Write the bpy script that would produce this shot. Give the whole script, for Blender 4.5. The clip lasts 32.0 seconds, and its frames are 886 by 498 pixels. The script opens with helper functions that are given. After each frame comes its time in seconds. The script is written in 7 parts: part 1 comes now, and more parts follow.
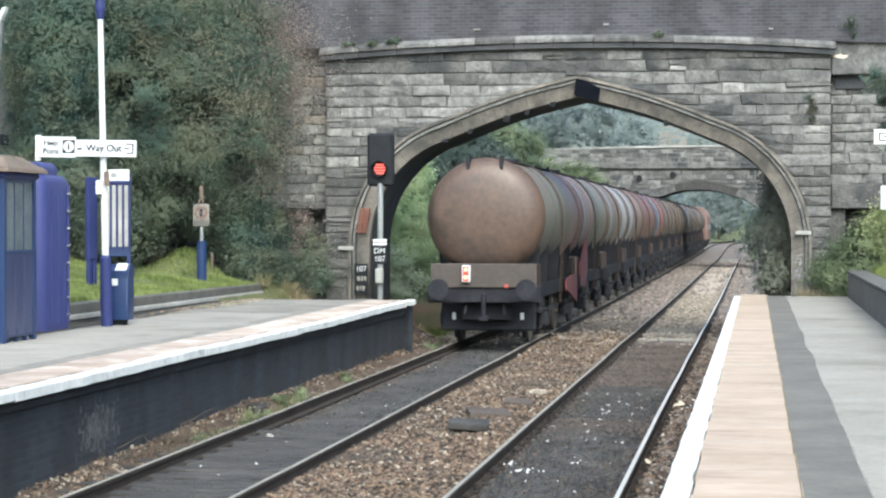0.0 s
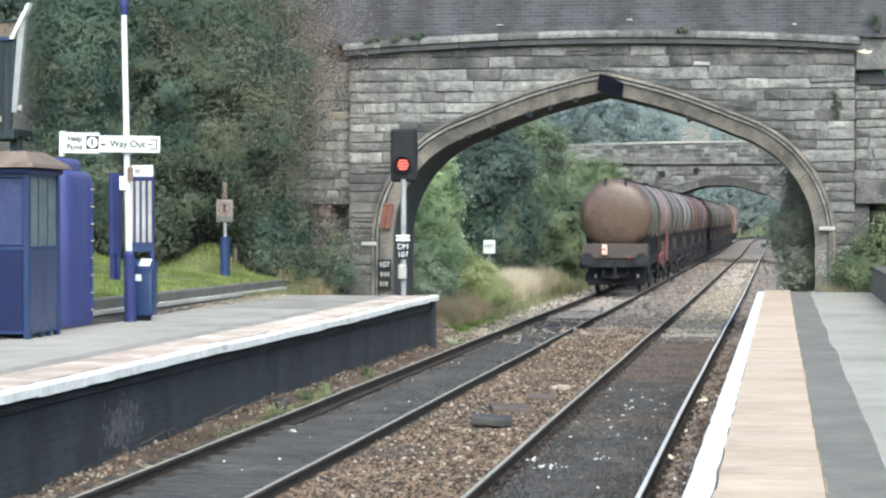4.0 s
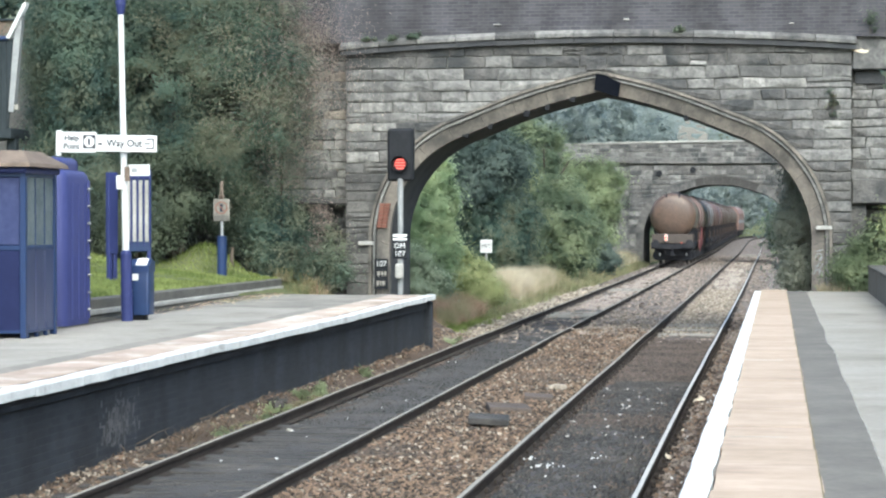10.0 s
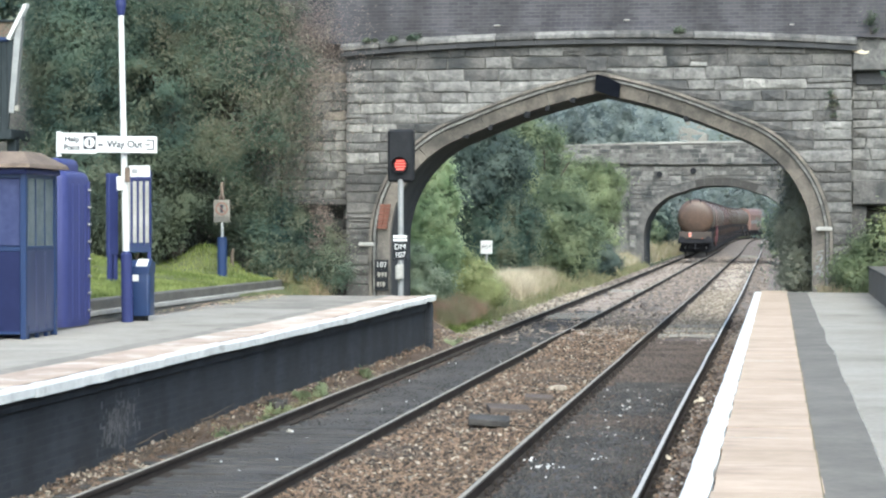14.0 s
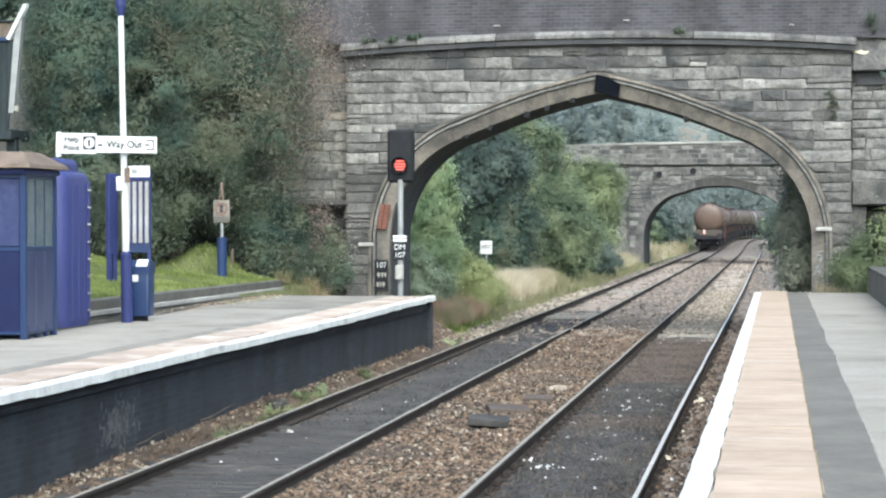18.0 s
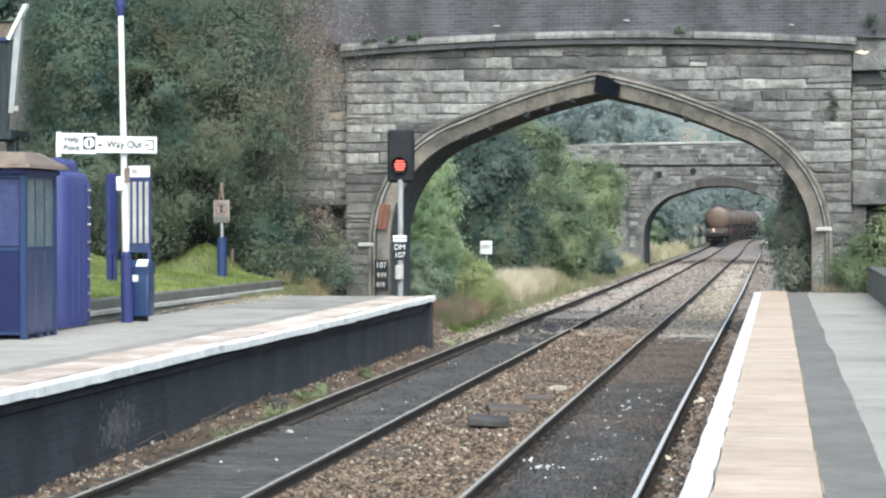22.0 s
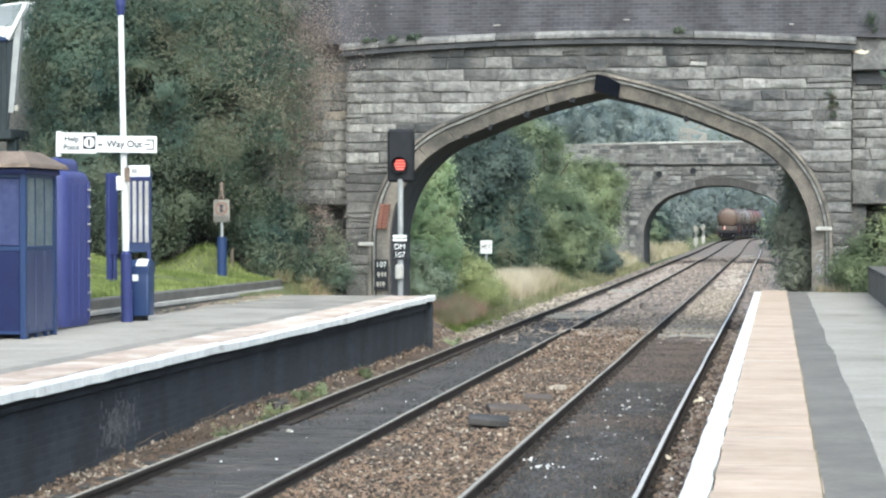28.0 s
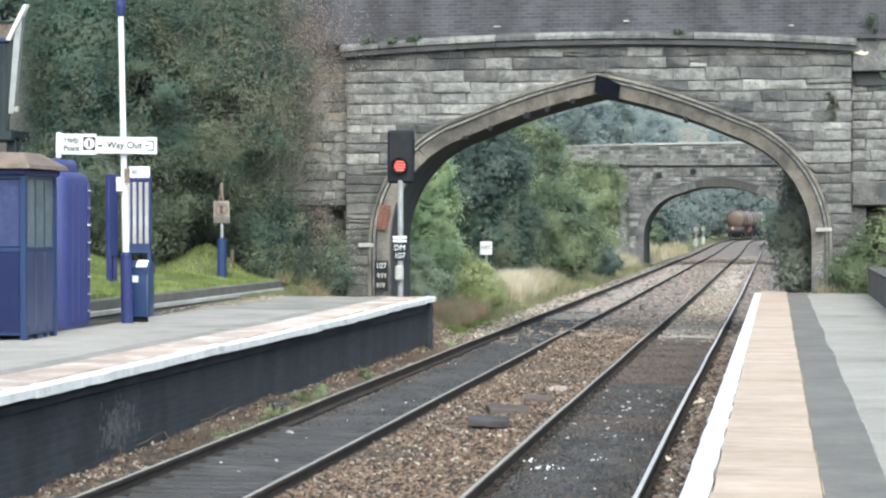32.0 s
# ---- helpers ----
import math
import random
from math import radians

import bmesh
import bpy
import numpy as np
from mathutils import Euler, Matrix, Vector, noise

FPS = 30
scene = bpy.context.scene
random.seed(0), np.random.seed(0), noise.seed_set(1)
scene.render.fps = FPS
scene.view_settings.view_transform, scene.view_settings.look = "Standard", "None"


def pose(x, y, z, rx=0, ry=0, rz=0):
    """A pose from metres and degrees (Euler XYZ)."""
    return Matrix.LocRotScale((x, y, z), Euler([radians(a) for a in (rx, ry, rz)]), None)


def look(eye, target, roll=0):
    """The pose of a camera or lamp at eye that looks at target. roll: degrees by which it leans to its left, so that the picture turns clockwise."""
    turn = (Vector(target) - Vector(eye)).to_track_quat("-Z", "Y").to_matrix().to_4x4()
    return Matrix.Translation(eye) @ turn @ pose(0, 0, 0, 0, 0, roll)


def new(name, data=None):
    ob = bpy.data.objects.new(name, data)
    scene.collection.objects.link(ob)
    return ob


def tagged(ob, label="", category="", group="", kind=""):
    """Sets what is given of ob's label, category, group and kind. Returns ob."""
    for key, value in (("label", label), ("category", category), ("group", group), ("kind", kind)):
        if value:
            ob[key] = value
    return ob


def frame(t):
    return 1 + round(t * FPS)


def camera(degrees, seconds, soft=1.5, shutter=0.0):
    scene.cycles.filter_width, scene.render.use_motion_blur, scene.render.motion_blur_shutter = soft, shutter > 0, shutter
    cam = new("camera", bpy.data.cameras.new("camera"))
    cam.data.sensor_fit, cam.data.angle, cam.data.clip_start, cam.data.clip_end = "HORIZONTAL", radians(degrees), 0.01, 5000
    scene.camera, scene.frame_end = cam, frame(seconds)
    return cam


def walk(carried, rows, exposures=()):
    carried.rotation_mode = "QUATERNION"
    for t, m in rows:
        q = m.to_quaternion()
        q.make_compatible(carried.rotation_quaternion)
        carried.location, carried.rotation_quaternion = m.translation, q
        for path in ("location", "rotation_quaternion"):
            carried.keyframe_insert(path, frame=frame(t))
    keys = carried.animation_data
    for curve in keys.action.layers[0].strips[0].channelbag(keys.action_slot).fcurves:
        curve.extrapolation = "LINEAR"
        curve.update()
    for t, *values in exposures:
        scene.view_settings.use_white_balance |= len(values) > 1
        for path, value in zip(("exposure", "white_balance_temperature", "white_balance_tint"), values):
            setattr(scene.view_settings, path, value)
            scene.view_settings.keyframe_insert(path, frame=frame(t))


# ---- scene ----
# ---------------------------------------------------------------- camera
cam = camera(22.73, 32.0, soft=2.25)
EYE_Z, TURN, TILT, STEP = 2.4, 8.732, -0.705, 0.01469
# seconds, small turns of the tripod head (units of STEP degrees)
HEAD = [(0, -35.5, 8), (0.5, -22, 5), (1, -12, 1.7), (1.5, -6, 1.6), (2, 0, 1.5), (2.5, 2, 2), (3, 5, 0.2), (3.5, 5.5, 0.4),
        (5.5, 4.7, 0), (6, 3, 0.7), (6.5, 2.5, 1.3), (7, 2.4, 1.5), (8, 1.8, 1.4), (8.5, 0.2, 0.7), (9, 0, 0), (10, 0, -0.8),
        (11, 0, 0.9), (12, 0.3, 0.9), (12.5, 1.6, 0), (13, 1.7, 0.3), (14, 0.5, 0.9), (14.5, 1.3, 0), (16.5, -0.8, 0), (17, 0, 0.6),
        (18, 0, 1.3), (19, 0, 0), (19.5, 1.2, 0), (20, 0, 0), (21, -0.4, 1.3), (21.5, -0.9, 1.8), (22, 0, 1.4), (22.5, 0, 0),
        (23, 0, 0.9), (23.5, -1.2, 0.2), (24, 0, 0.2), (25, 1.2, 1.2), (25.5, 0, -0.3), (27.5, 0, 0), (28, 0, 0.6), (29, -0.6, 0),
        (30, 0, 0.7), (31, 0, 1.2), (31.5, 0.2, 2.6), (32, 0, 2.5)]
walk(cam, [(t, pose(0, 0, EYE_Z, 90 + TILT + dy * STEP, 0, TURN + dx * STEP)) for t, dx, dy in HEAD],
     exposures=((0, 1.24, 5620, 0), (32, 1.24, 5620, 0)))

# ---------------------------------------------------------------- light: a bright overcast day
world = bpy.data.worlds.new("overcast_sky")
scene.world = world
world.use_nodes = True
wn = world.node_tree
sky = wn.nodes.new("ShaderNodeTexSky")
sky.sky_type, sky.sun_disc = "NISHITA", False
sky.sun_elevation, sky.sun_rotation = radians(46), radians(161)
sky.air_density, sky.dust_density, sky.ozone_density = 1.0, 6.0, 1.0
wn.links.new(sky.outputs[0], wn.nodes["Background"].inputs[0])
wn.nodes["Background"].inputs[1].default_value = 0.15
sun = new("sun", bpy.data.lights.new("sun", "SUN"))
sun.data.energy, sun.data.angle, sun.data.color = 1.5, radians(85), (1.0, 0.97, 0.92)
sun.matrix_world = look((7, -20, 22), (0, 0, 0))


# ---------------------------------------------------------------- building blocks
class Geo:
    """Vertices and faces of one mesh, gathered piece by piece."""

    def __init__(self):
        self.v, self.f = [], []

    def add(self, verts, faces):
        n = len(self.v)
        self.v += [tuple(p) for p in verts]
        self.f += [tuple(i + n for i in q) for q in faces]
        return self

    def box(self, x0, x1, y0, y1, z0, z1, b=0.0, m=None):
        """A box, with its long edges chamfered by b."""
        if b <= 0:
            vs = [(x, y, z) for x in (x0, x1) for y in (y0, y1) for z in (z0, z1)]
            fs = [(0, 1, 3, 2), (4, 6, 7, 5), (0, 4, 5, 1), (2, 3, 7, 6), (0, 2, 6, 4), (1, 5, 7, 3)]
        else:
            vs, fs = [], []
            for k, (dx, dy, z) in enumerate(((b, b, z0), (0, 0, z0 + b), (0, 0, z1 - b), (b, b, z1))):
                a0, a1, c0, c1 = x0 + dx, x1 - dx, y0 + dy, y1 - dy
                if k in (1, 2):
                    ring = [(a0 + b, c0), (a1 - b, c0), (a1, c0 + b), (a1, c1 - b), (a1 - b, c1), (a0 + b, c1), (a0, c1 - b), (a0, c0 + b)]
                else:
                    ring = [(a0, c0), (a1, c0), (a1, c0), (a1, c1), (a1, c1), (a0, c1), (a0, c1), (a0, c0)]
                vs += [(p, q, z) for p, q in ring]
            for k in range(3):
                for i in range(8):
                    j = (i + 1) % 8
                    fs.append((k * 8 + i, k * 8 + j, k * 8 + 8 + j, k * 8 + 8 + i))
            fs += [tuple(range(7, -1, -1)), tuple(range(24, 32))]
        if m is not None:
            vs = [m @ Vector(p) for p in vs]
        return self.add(vs, fs)

    def tube(self, p0, p1, r0, r1=None, n=12, caps=True):
        r1 = r0 if r1 is None else r1
        p0, p1 = Vector(p0), Vector(p1)
        q = (p1 - p0).to_track_quat("Z", "Y")
        vs = []
        for p, r in ((p0, r0), (p1, r1)):
            vs += [p + q @ Vector((r * math.cos(a), r * math.sin(a), 0)) for a in (2 * math.pi * i / n for i in range(n))]
        fs = [(i, (i + 1) % n, n + (i + 1) % n, n + i) for i in range(n)]
        if caps:
            fs += [tuple(range(n - 1, -1, -1)), tuple(range(n, 2 * n))]
        return self.add(vs, fs)

    def sweep(self, section, path, closed=True):
        """A section of (right, up) points carried along a path of (x, y, z) that runs mainly along y."""
        n, vs, fs = len(section), [], []
        for k, p in enumerate(path):
            a, c = Vector(path[max(0, k - 1)]), Vector(path[min(len(path) - 1, k + 1)])
            d = (c - a)
            d.z = 0
            d.normalize()
            r = Vector((d.y, -d.x, 0))
            vs += [Vector(p) + r * u + Vector((0, 0, w)) for u, w in section]
        m = n if closed else n - 1
        for k in range(len(path) - 1):
            fs += [(k * n + i, k * n + (i + 1) % n, (k + 1) * n + (i + 1) % n, (k + 1) * n + i) for i in range(m)]
        if closed:
            fs += [tuple(range(n - 1, -1, -1)), tuple(range((len(path) - 1) * n, len(path) * n))]
        return self.add(vs, fs)

    def lathe(self, profile, n=24, axis="y"):
        """Turns (along, radius) points round an axis through the origin."""
        vs, fs = [], []
        for s, r in profile:
            for i in range(n):
                a = 2 * math.pi * i / n
                c, d = r * math.cos(a), r * math.sin(a)
                vs.append((c, s, d) if axis == "y" else ((c, d, s) if axis == "z" else (s, c, d)))
        for k in range(len(profile) - 1):
            fs += [(k * n + i, k * n + (i + 1) % n, (k + 1) * n + (i + 1) % n, (k + 1) * n + i) for i in range(n)]
        fs += [tuple(range(n)), tuple(range((len(profile) - 1) * n, len(profile) * n))]
        return self.add(vs, fs)

    def slab(self, outline, y0, y1):
        """An outline of (x, z) points made y1 - y0 thick."""
        n = len(outline)
        vs = [(x, y0, z) for x, z in outline] + [(x, y1, z) for x, z in outline]
        fs = [(i, (i + 1) % n, n + (i + 1) % n, n + i) for i in range(n)] + [tuple(range(n - 1, -1, -1)), tuple(range(n, 2 * n))]
        return self.add(vs, fs)

    def grid(self, xs, ys, fn):
        w = len(xs)
        return self.add([(x, y, fn(x, y)) for y in ys for x in xs],
                        [(j * w + i, j * w + i + 1, j * w + w + i + 1, j * w + w + i) for j in range(len(ys) - 1) for i in range(w - 1)])

    def mesh(self, name, mat, smooth=False):
        me = bpy.data.meshes.new(name)
        me.from_pydata(self.v, [], self.f)
        bm = bmesh.new()
        bm.from_mesh(me)
        bmesh.ops.remove_doubles(bm, verts=bm.verts, dist=1e-5)
        bmesh.ops.recalc_face_normals(bm, faces=bm.faces)
        bm.to_mesh(me)
        bm.free()
        me.materials.append(mat)
        if smooth:
            me.shade_smooth()
            me.set_sharp_from_angle(angle=radians(38))
        return me


def part(name, geo, mat, parent=None, label="", smooth=False, at=None):
    """Links a mesh as one object under a thing or a part."""
    me = geo.mesh(name, mat, smooth) if isinstance(geo, Geo) else geo
    ob = new(name, me)
    if parent is not None:
        ob.parent = parent
    if at is not None:
        ob.matrix_local = at
    return tagged(ob, label)


def thing(name, label, category, at=None, group="", kind=""):
    """An Empty at a thing's base, to carry its parts."""
    ob = new(name)
    ob.empty_display_size = 0.2
    if at is not None:
        ob.matrix_world = at
    return tagged(ob, label, category, group, kind)


def words(text, size, mat, parent, m, name="lettering", align="CENTER", stretch=1.0, bold=0.0):
    cu = bpy.data.curves.new(name, "FONT")
    cu.body, cu.size, cu.align_x, cu.align_y, cu.extrude = text, size, align, "CENTER", 0.002
    cu.offset = size * bold
    tmp = new(name, cu)
    me = bpy.data.meshes.new_from_object(tmp.evaluated_get(bpy.context.evaluated_depsgraph_get()))
    bpy.data.objects.remove(tmp)
    me.materials.clear()
    me.materials.append(mat)
    ob = new(name, me)
    ob.parent = parent
    ob.matrix_local = m @ Matrix.Diagonal((stretch, 1, 1, 1))
    return ob


# ---------------------------------------------------------------- materials
def shade(name, dark, light, scale=3.0, rough=0.8, metal=0.0, bump=0.15, fine=40.0, mottle=0.5, moving=False, piece=0.0, island=0.0,
          stain=None, stain_scale=0.6, stain_at=0.6, stretch=(1, 1, 1), coat=0.0, bump_dist=0.02, streak=None, spec=0.35):
    """Two colours mixed by broad and fine noise, an optional stain of a third, and fine relief."""
    ma = bpy.data.materials.new(name)
    ma.use_nodes = True
    nt = ma.node_tree
    N, L = nt.nodes, nt.links
    bs = N["Principled BSDF"]
    if moving:
        pos = N.new("ShaderNodeTexCoord").outputs["Object"]
    else:
        pos = N.new("ShaderNodeNewGeometry").outputs["Position"]
    mp = N.new("ShaderNodeMapping")
    mp.inputs["Scale"].default_value = stretch
    L.new(pos, mp.inputs["Vector"])
    pos = mp.outputs["Vector"]

    def tex(s, detail, roughness=0.6):
        n = N.new("ShaderNodeTexNoise")
        n.inputs["Scale"].default_value, n.inputs["Detail"].default_value, n.inputs["Roughness"].default_value = s, detail, roughness
        L.new(pos, n.inputs["Vector"])
        return n.outputs["Fac"]

    def maths(op, a, b):
        n = N.new("ShaderNodeMath")
        n.operation, n.use_clamp = op, False
        for i, q in enumerate((a, b)):
            if isinstance(q, (int, float)):
                n.inputs[i].default_value = q
            else:
                L.new(q, n.inputs[i])
        return n.outputs[0]

    broad, grain = tex(scale, 4), tex(fine, 3)
    fac = maths("ADD", maths("MULTIPLY", maths("SUBTRACT", broad, 0.5), 3.0 * mottle), maths("MULTIPLY", maths("SUBTRACT", grain, 0.5), 2.2 * mottle))
    if piece:
        oi = N.new("ShaderNodeObjectInfo")
        fac = maths("ADD", fac, maths("MULTIPLY", maths("SUBTRACT", oi.outputs["Random"], 0.5), piece))
    if island:
        ge = N.new("ShaderNodeNewGeometry")
        fac = maths("ADD", fac, maths("MULTIPLY", maths("SUBTRACT", ge.outputs["Random Per Island"], 0.5), island))
    mix = N.new("ShaderNodeMix")
    mix.data_type = "RGBA"
    fac = maths("ADD", fac, 0.5)
    L.new(fac, mix.inputs["Factor"])
    mix.inputs["A"].default_value, mix.inputs["B"].default_value = (*dark, 1), (*light, 1)
    col = mix.outputs["Result"]
    if stain:
        st = tex(stain_scale, 5, 0.65)
        mr = N.new("ShaderNodeMapRange")
        mr.inputs["From Min"].default_value, mr.inputs["From Max"].default_value = stain_at - 0.08, stain_at + 0.1
        L.new(st, mr.inputs["Value"])
        m2 = N.new("ShaderNodeMix")
        m2.data_type = "RGBA"
        L.new(mr.outputs[0], m2.inputs["Factor"])
        L.new(col, m2.inputs["A"])
        m2.inputs["B"].default_value = (*stain, 1)
        col = m2.outputs["Result"]
    if streak:
        m3 = N.new("ShaderNodeMapping")
        m3.inputs["Scale"].default_value = (2.6, 2.6, 0.28)
        L.new(mp.outputs["Vector"], m3.inputs["Vector"])
        n3 = N.new("ShaderNodeTexNoise")
        n3.inputs["Scale"].default_value, n3.inputs["Detail"].default_value, n3.inputs["Roughness"].default_value = 0.7, 6, 0.7
        L.new(m3.outputs["Vector"], n3.inputs["Vector"])
        r3 = N.new("ShaderNodeMapRange")
        r3.inputs["From Min"].default_value, r3.inputs["From Max"].default_value, r3.inputs["To Max"].default_value = 0.50, 0.72, 0.85
        L.new(n3.outputs["Fac"], r3.inputs["Value"])
        x3 = N.new("ShaderNodeMix")
        x3.data_type = "RGBA"
        L.new(r3.outputs[0], x3.inputs["Factor"])
        L.new(col, x3.inputs["A"])
        x3.inputs["B"].default_value = (*streak, 1)
        col = x3.outputs["Result"]
    L.new(col, bs.inputs["Base Color"])
    rr = N.new("ShaderNodeMapRange")
    rr.inputs["To Min"].default_value, rr.inputs["To Max"].default_value = max(0.05, rough - 0.12), min(1, rough + 0.12)
    L.new(grain, rr.inputs["Value"])
    L.new(rr.outputs[0], bs.inputs["Roughness"])
    bs.inputs["Metallic"].default_value = metal
    bs.inputs["Coat Weight"].default_value = coat
    bs.inputs["Specular IOR Level"].default_value = spec
    if bump:
        bp = N.new("ShaderNodeBump")
        bp.inputs["Strength"].default_value, bp.inputs["Distance"].default_value = bump, bump_dist
        L.new(maths("ADD", grain, broad), bp.inputs["Height"])
        L.new(bp.outputs[0], bs.inputs["Normal"])
    return ma


def bricked(name, dark, light, mortar, vertical_axis_x=True, rough=0.85):
    """Brickwork too far off to build brick by brick: stretcher courses with recessed joints."""
    ma = bpy.data.materials.new(name)
    ma.use_nodes = True
    nt = ma.node_tree
    N, L = nt.nodes, nt.links
    bs = N["Principled BSDF"]
    ge = N.new("ShaderNodeNewGeometry")
    sx = N.new("ShaderNodeSeparateXYZ")
    cx = N.new("ShaderNodeCombineXYZ")
    L.new(ge.outputs["Position"], sx.inputs[0])
    L.new(sx.outputs["X" if vertical_axis_x else "Y"], cx.inputs["X"])
    L.new(sx.outputs["Z"], cx.inputs["Y"])
    br = N.new("ShaderNodeTexBrick")
    br.inputs["Scale"].default_value = 1.0
    br.inputs["Brick Width"].default_value, br.inputs["Row Height"].default_value = 0.225, 0.075
    br.inputs["Mortar Size"].default_value, br.inputs["Mortar Smooth"].default_value, br.inputs["Bias"].default_value = 0.008, 0.3, -0.1
    br.inputs["Color1"].default_value, br.inputs["Color2"].default_value, br.inputs["Mortar"].default_value = (*dark, 1), (*light, 1), (*mortar, 1)
    L.new(cx.outputs[0], br.inputs["Vector"])
    no = N.new("ShaderNodeTexNoise")
    no.inputs["Scale"].default_value, no.inputs["Detail"].default_value = 1.3, 7
    st = N.new("ShaderNodeMapping")
    st.inputs["Scale"].default_value = (1.0, 1.0, 0.45)
    L.new(ge.outputs["Position"], st.inputs["Vector"])
    L.new(st.outputs["Vector"], no.inputs["Vector"])
    mr = N.new("ShaderNodeMapRange")
    mr.inputs["From Min"].default_value, mr.inputs["From Max"].default_value, mr.inputs["To Min"].default_value, mr.inputs["To Max"].default_value = 0.3, 0.7, 0.5, 1.6
    L.new(no.outputs["Fac"], mr.inputs["Value"])
    mx = N.new("ShaderNodeMix")
    mx.data_type, mx.blend_type = "RGBA", "MULTIPLY"
    mx.inputs["Factor"].default_value = 1.0
    L.new(br.outputs["Color"], mx.inputs["A"])
    L.new(mr.outputs[0], mx.inputs["B"])
    L.new(mx.outputs["Result"], bs.inputs["Base Color"])
    bs.inputs["Roughness"].default_value = rough
    bp = N.new("ShaderNodeBump")
    bp.invert = True
    bp.inputs["Strength"].default_value, bp.inputs["Distance"].default_value = 0.6, 0.01
    L.new(br.outputs["Fac"], bp.inputs["Height"])
    L.new(bp.outputs[0], bs.inputs["Normal"])
    return ma


def glow(name, colour, strength):
    ma = bpy.data.materials.new(name)
    ma.use_nodes = True
    bs = ma.node_tree.nodes["Principled BSDF"]
    bs.inputs["Base Color"].default_value = (*(0.08 * c for c in colour), 1)
    bs.inputs["Emission Color"].default_value = (*colour, 1)
    bs.inputs["Emission Strength"].default_value = strength
    return ma


def leafy(name, dark, light, rough=0.6, trans=0.25, warm=None):
    """Leaves, each one of its own tint, that let some light through."""
    ma = bpy.data.materials.new(name)
    ma.use_nodes = True
    nt = ma.node_tree
    N, L = nt.nodes, nt.links
    bs = N["Principled BSDF"]
    ge = N.new("ShaderNodeNewGeometry")
    no = N.new("ShaderNodeTexNoise")
    no.inputs["Scale"].default_value, no.inputs["Detail"].default_value = 0.8, 3
    L.new(ge.outputs["Position"], no.inputs["Vector"])
    ad = N.new("ShaderNodeMath")
    ad.operation = "MULTIPLY_ADD"
    L.new(no.outputs["Fac"], ad.inputs[0])
    ad.inputs[1].default_value = 4.2
    ad.inputs[2].default_value = -1.85
    a2 = N.new("ShaderNodeMath")
    a2.operation, a2.use_clamp = "MULTIPLY_ADD", True
    L.new(ge.outputs["Random Per Island"], a2.inputs[0])
    a2.inputs[1].default_value = 0.2
    L.new(ad.outputs[0], a2.inputs[2])
    mix = N.new("ShaderNodeMix")
    mix.data_type = "RGBA"
    L.new(a2.outputs[0], mix.inputs["Factor"])
    mix.inputs["A"].default_value, mix.inputs["B"].default_value = (*dark, 1), (*light, 1)
    col = mix.outputs["Result"]
    if warm:
        low = N.new("ShaderNodeTexNoise")
        low.inputs["Scale"].default_value, low.inputs["Detail"].default_value = 1.3, 5
        L.new(ge.outputs["Position"], low.inputs["Vector"])
        mr = N.new("ShaderNodeMapRange")
        mr.inputs["From Min"].default_value, mr.inputs["From Max"].default_value, mr.inputs["To Max"].default_value = 0.46, 0.60, 0.9
        L.new(low.outputs["Fac"], mr.inputs["Value"])
        m2 = N.new("ShaderNodeMix")
        m2.data_type = "RGBA"
        L.new(mr.outputs[0], m2.inputs["Factor"])
        L.new(col, m2.inputs["A"])
        m2.inputs["B"].default_value = (*warm, 1)
        col = m2.outputs["Result"]
    L.new(col, bs.inputs["Base Color"])
    bs.inputs["Roughness"].default_value = rough
    bs.inputs["Specular IOR Level"].default_value = 0.15
    tr = N.new("ShaderNodeBsdfTranslucent")
    L.new(col, tr.inputs["Color"])
    ms = N.new("ShaderNodeMixShader")
    ms.inputs[0].default_value = trans
    L.new(bs.outputs[0], ms.inputs[1])
    L.new(tr.outputs[0], ms.inputs[2])
    L.new(ms.outputs[0], N["Material Output"].inputs["Surface"])
    return ma


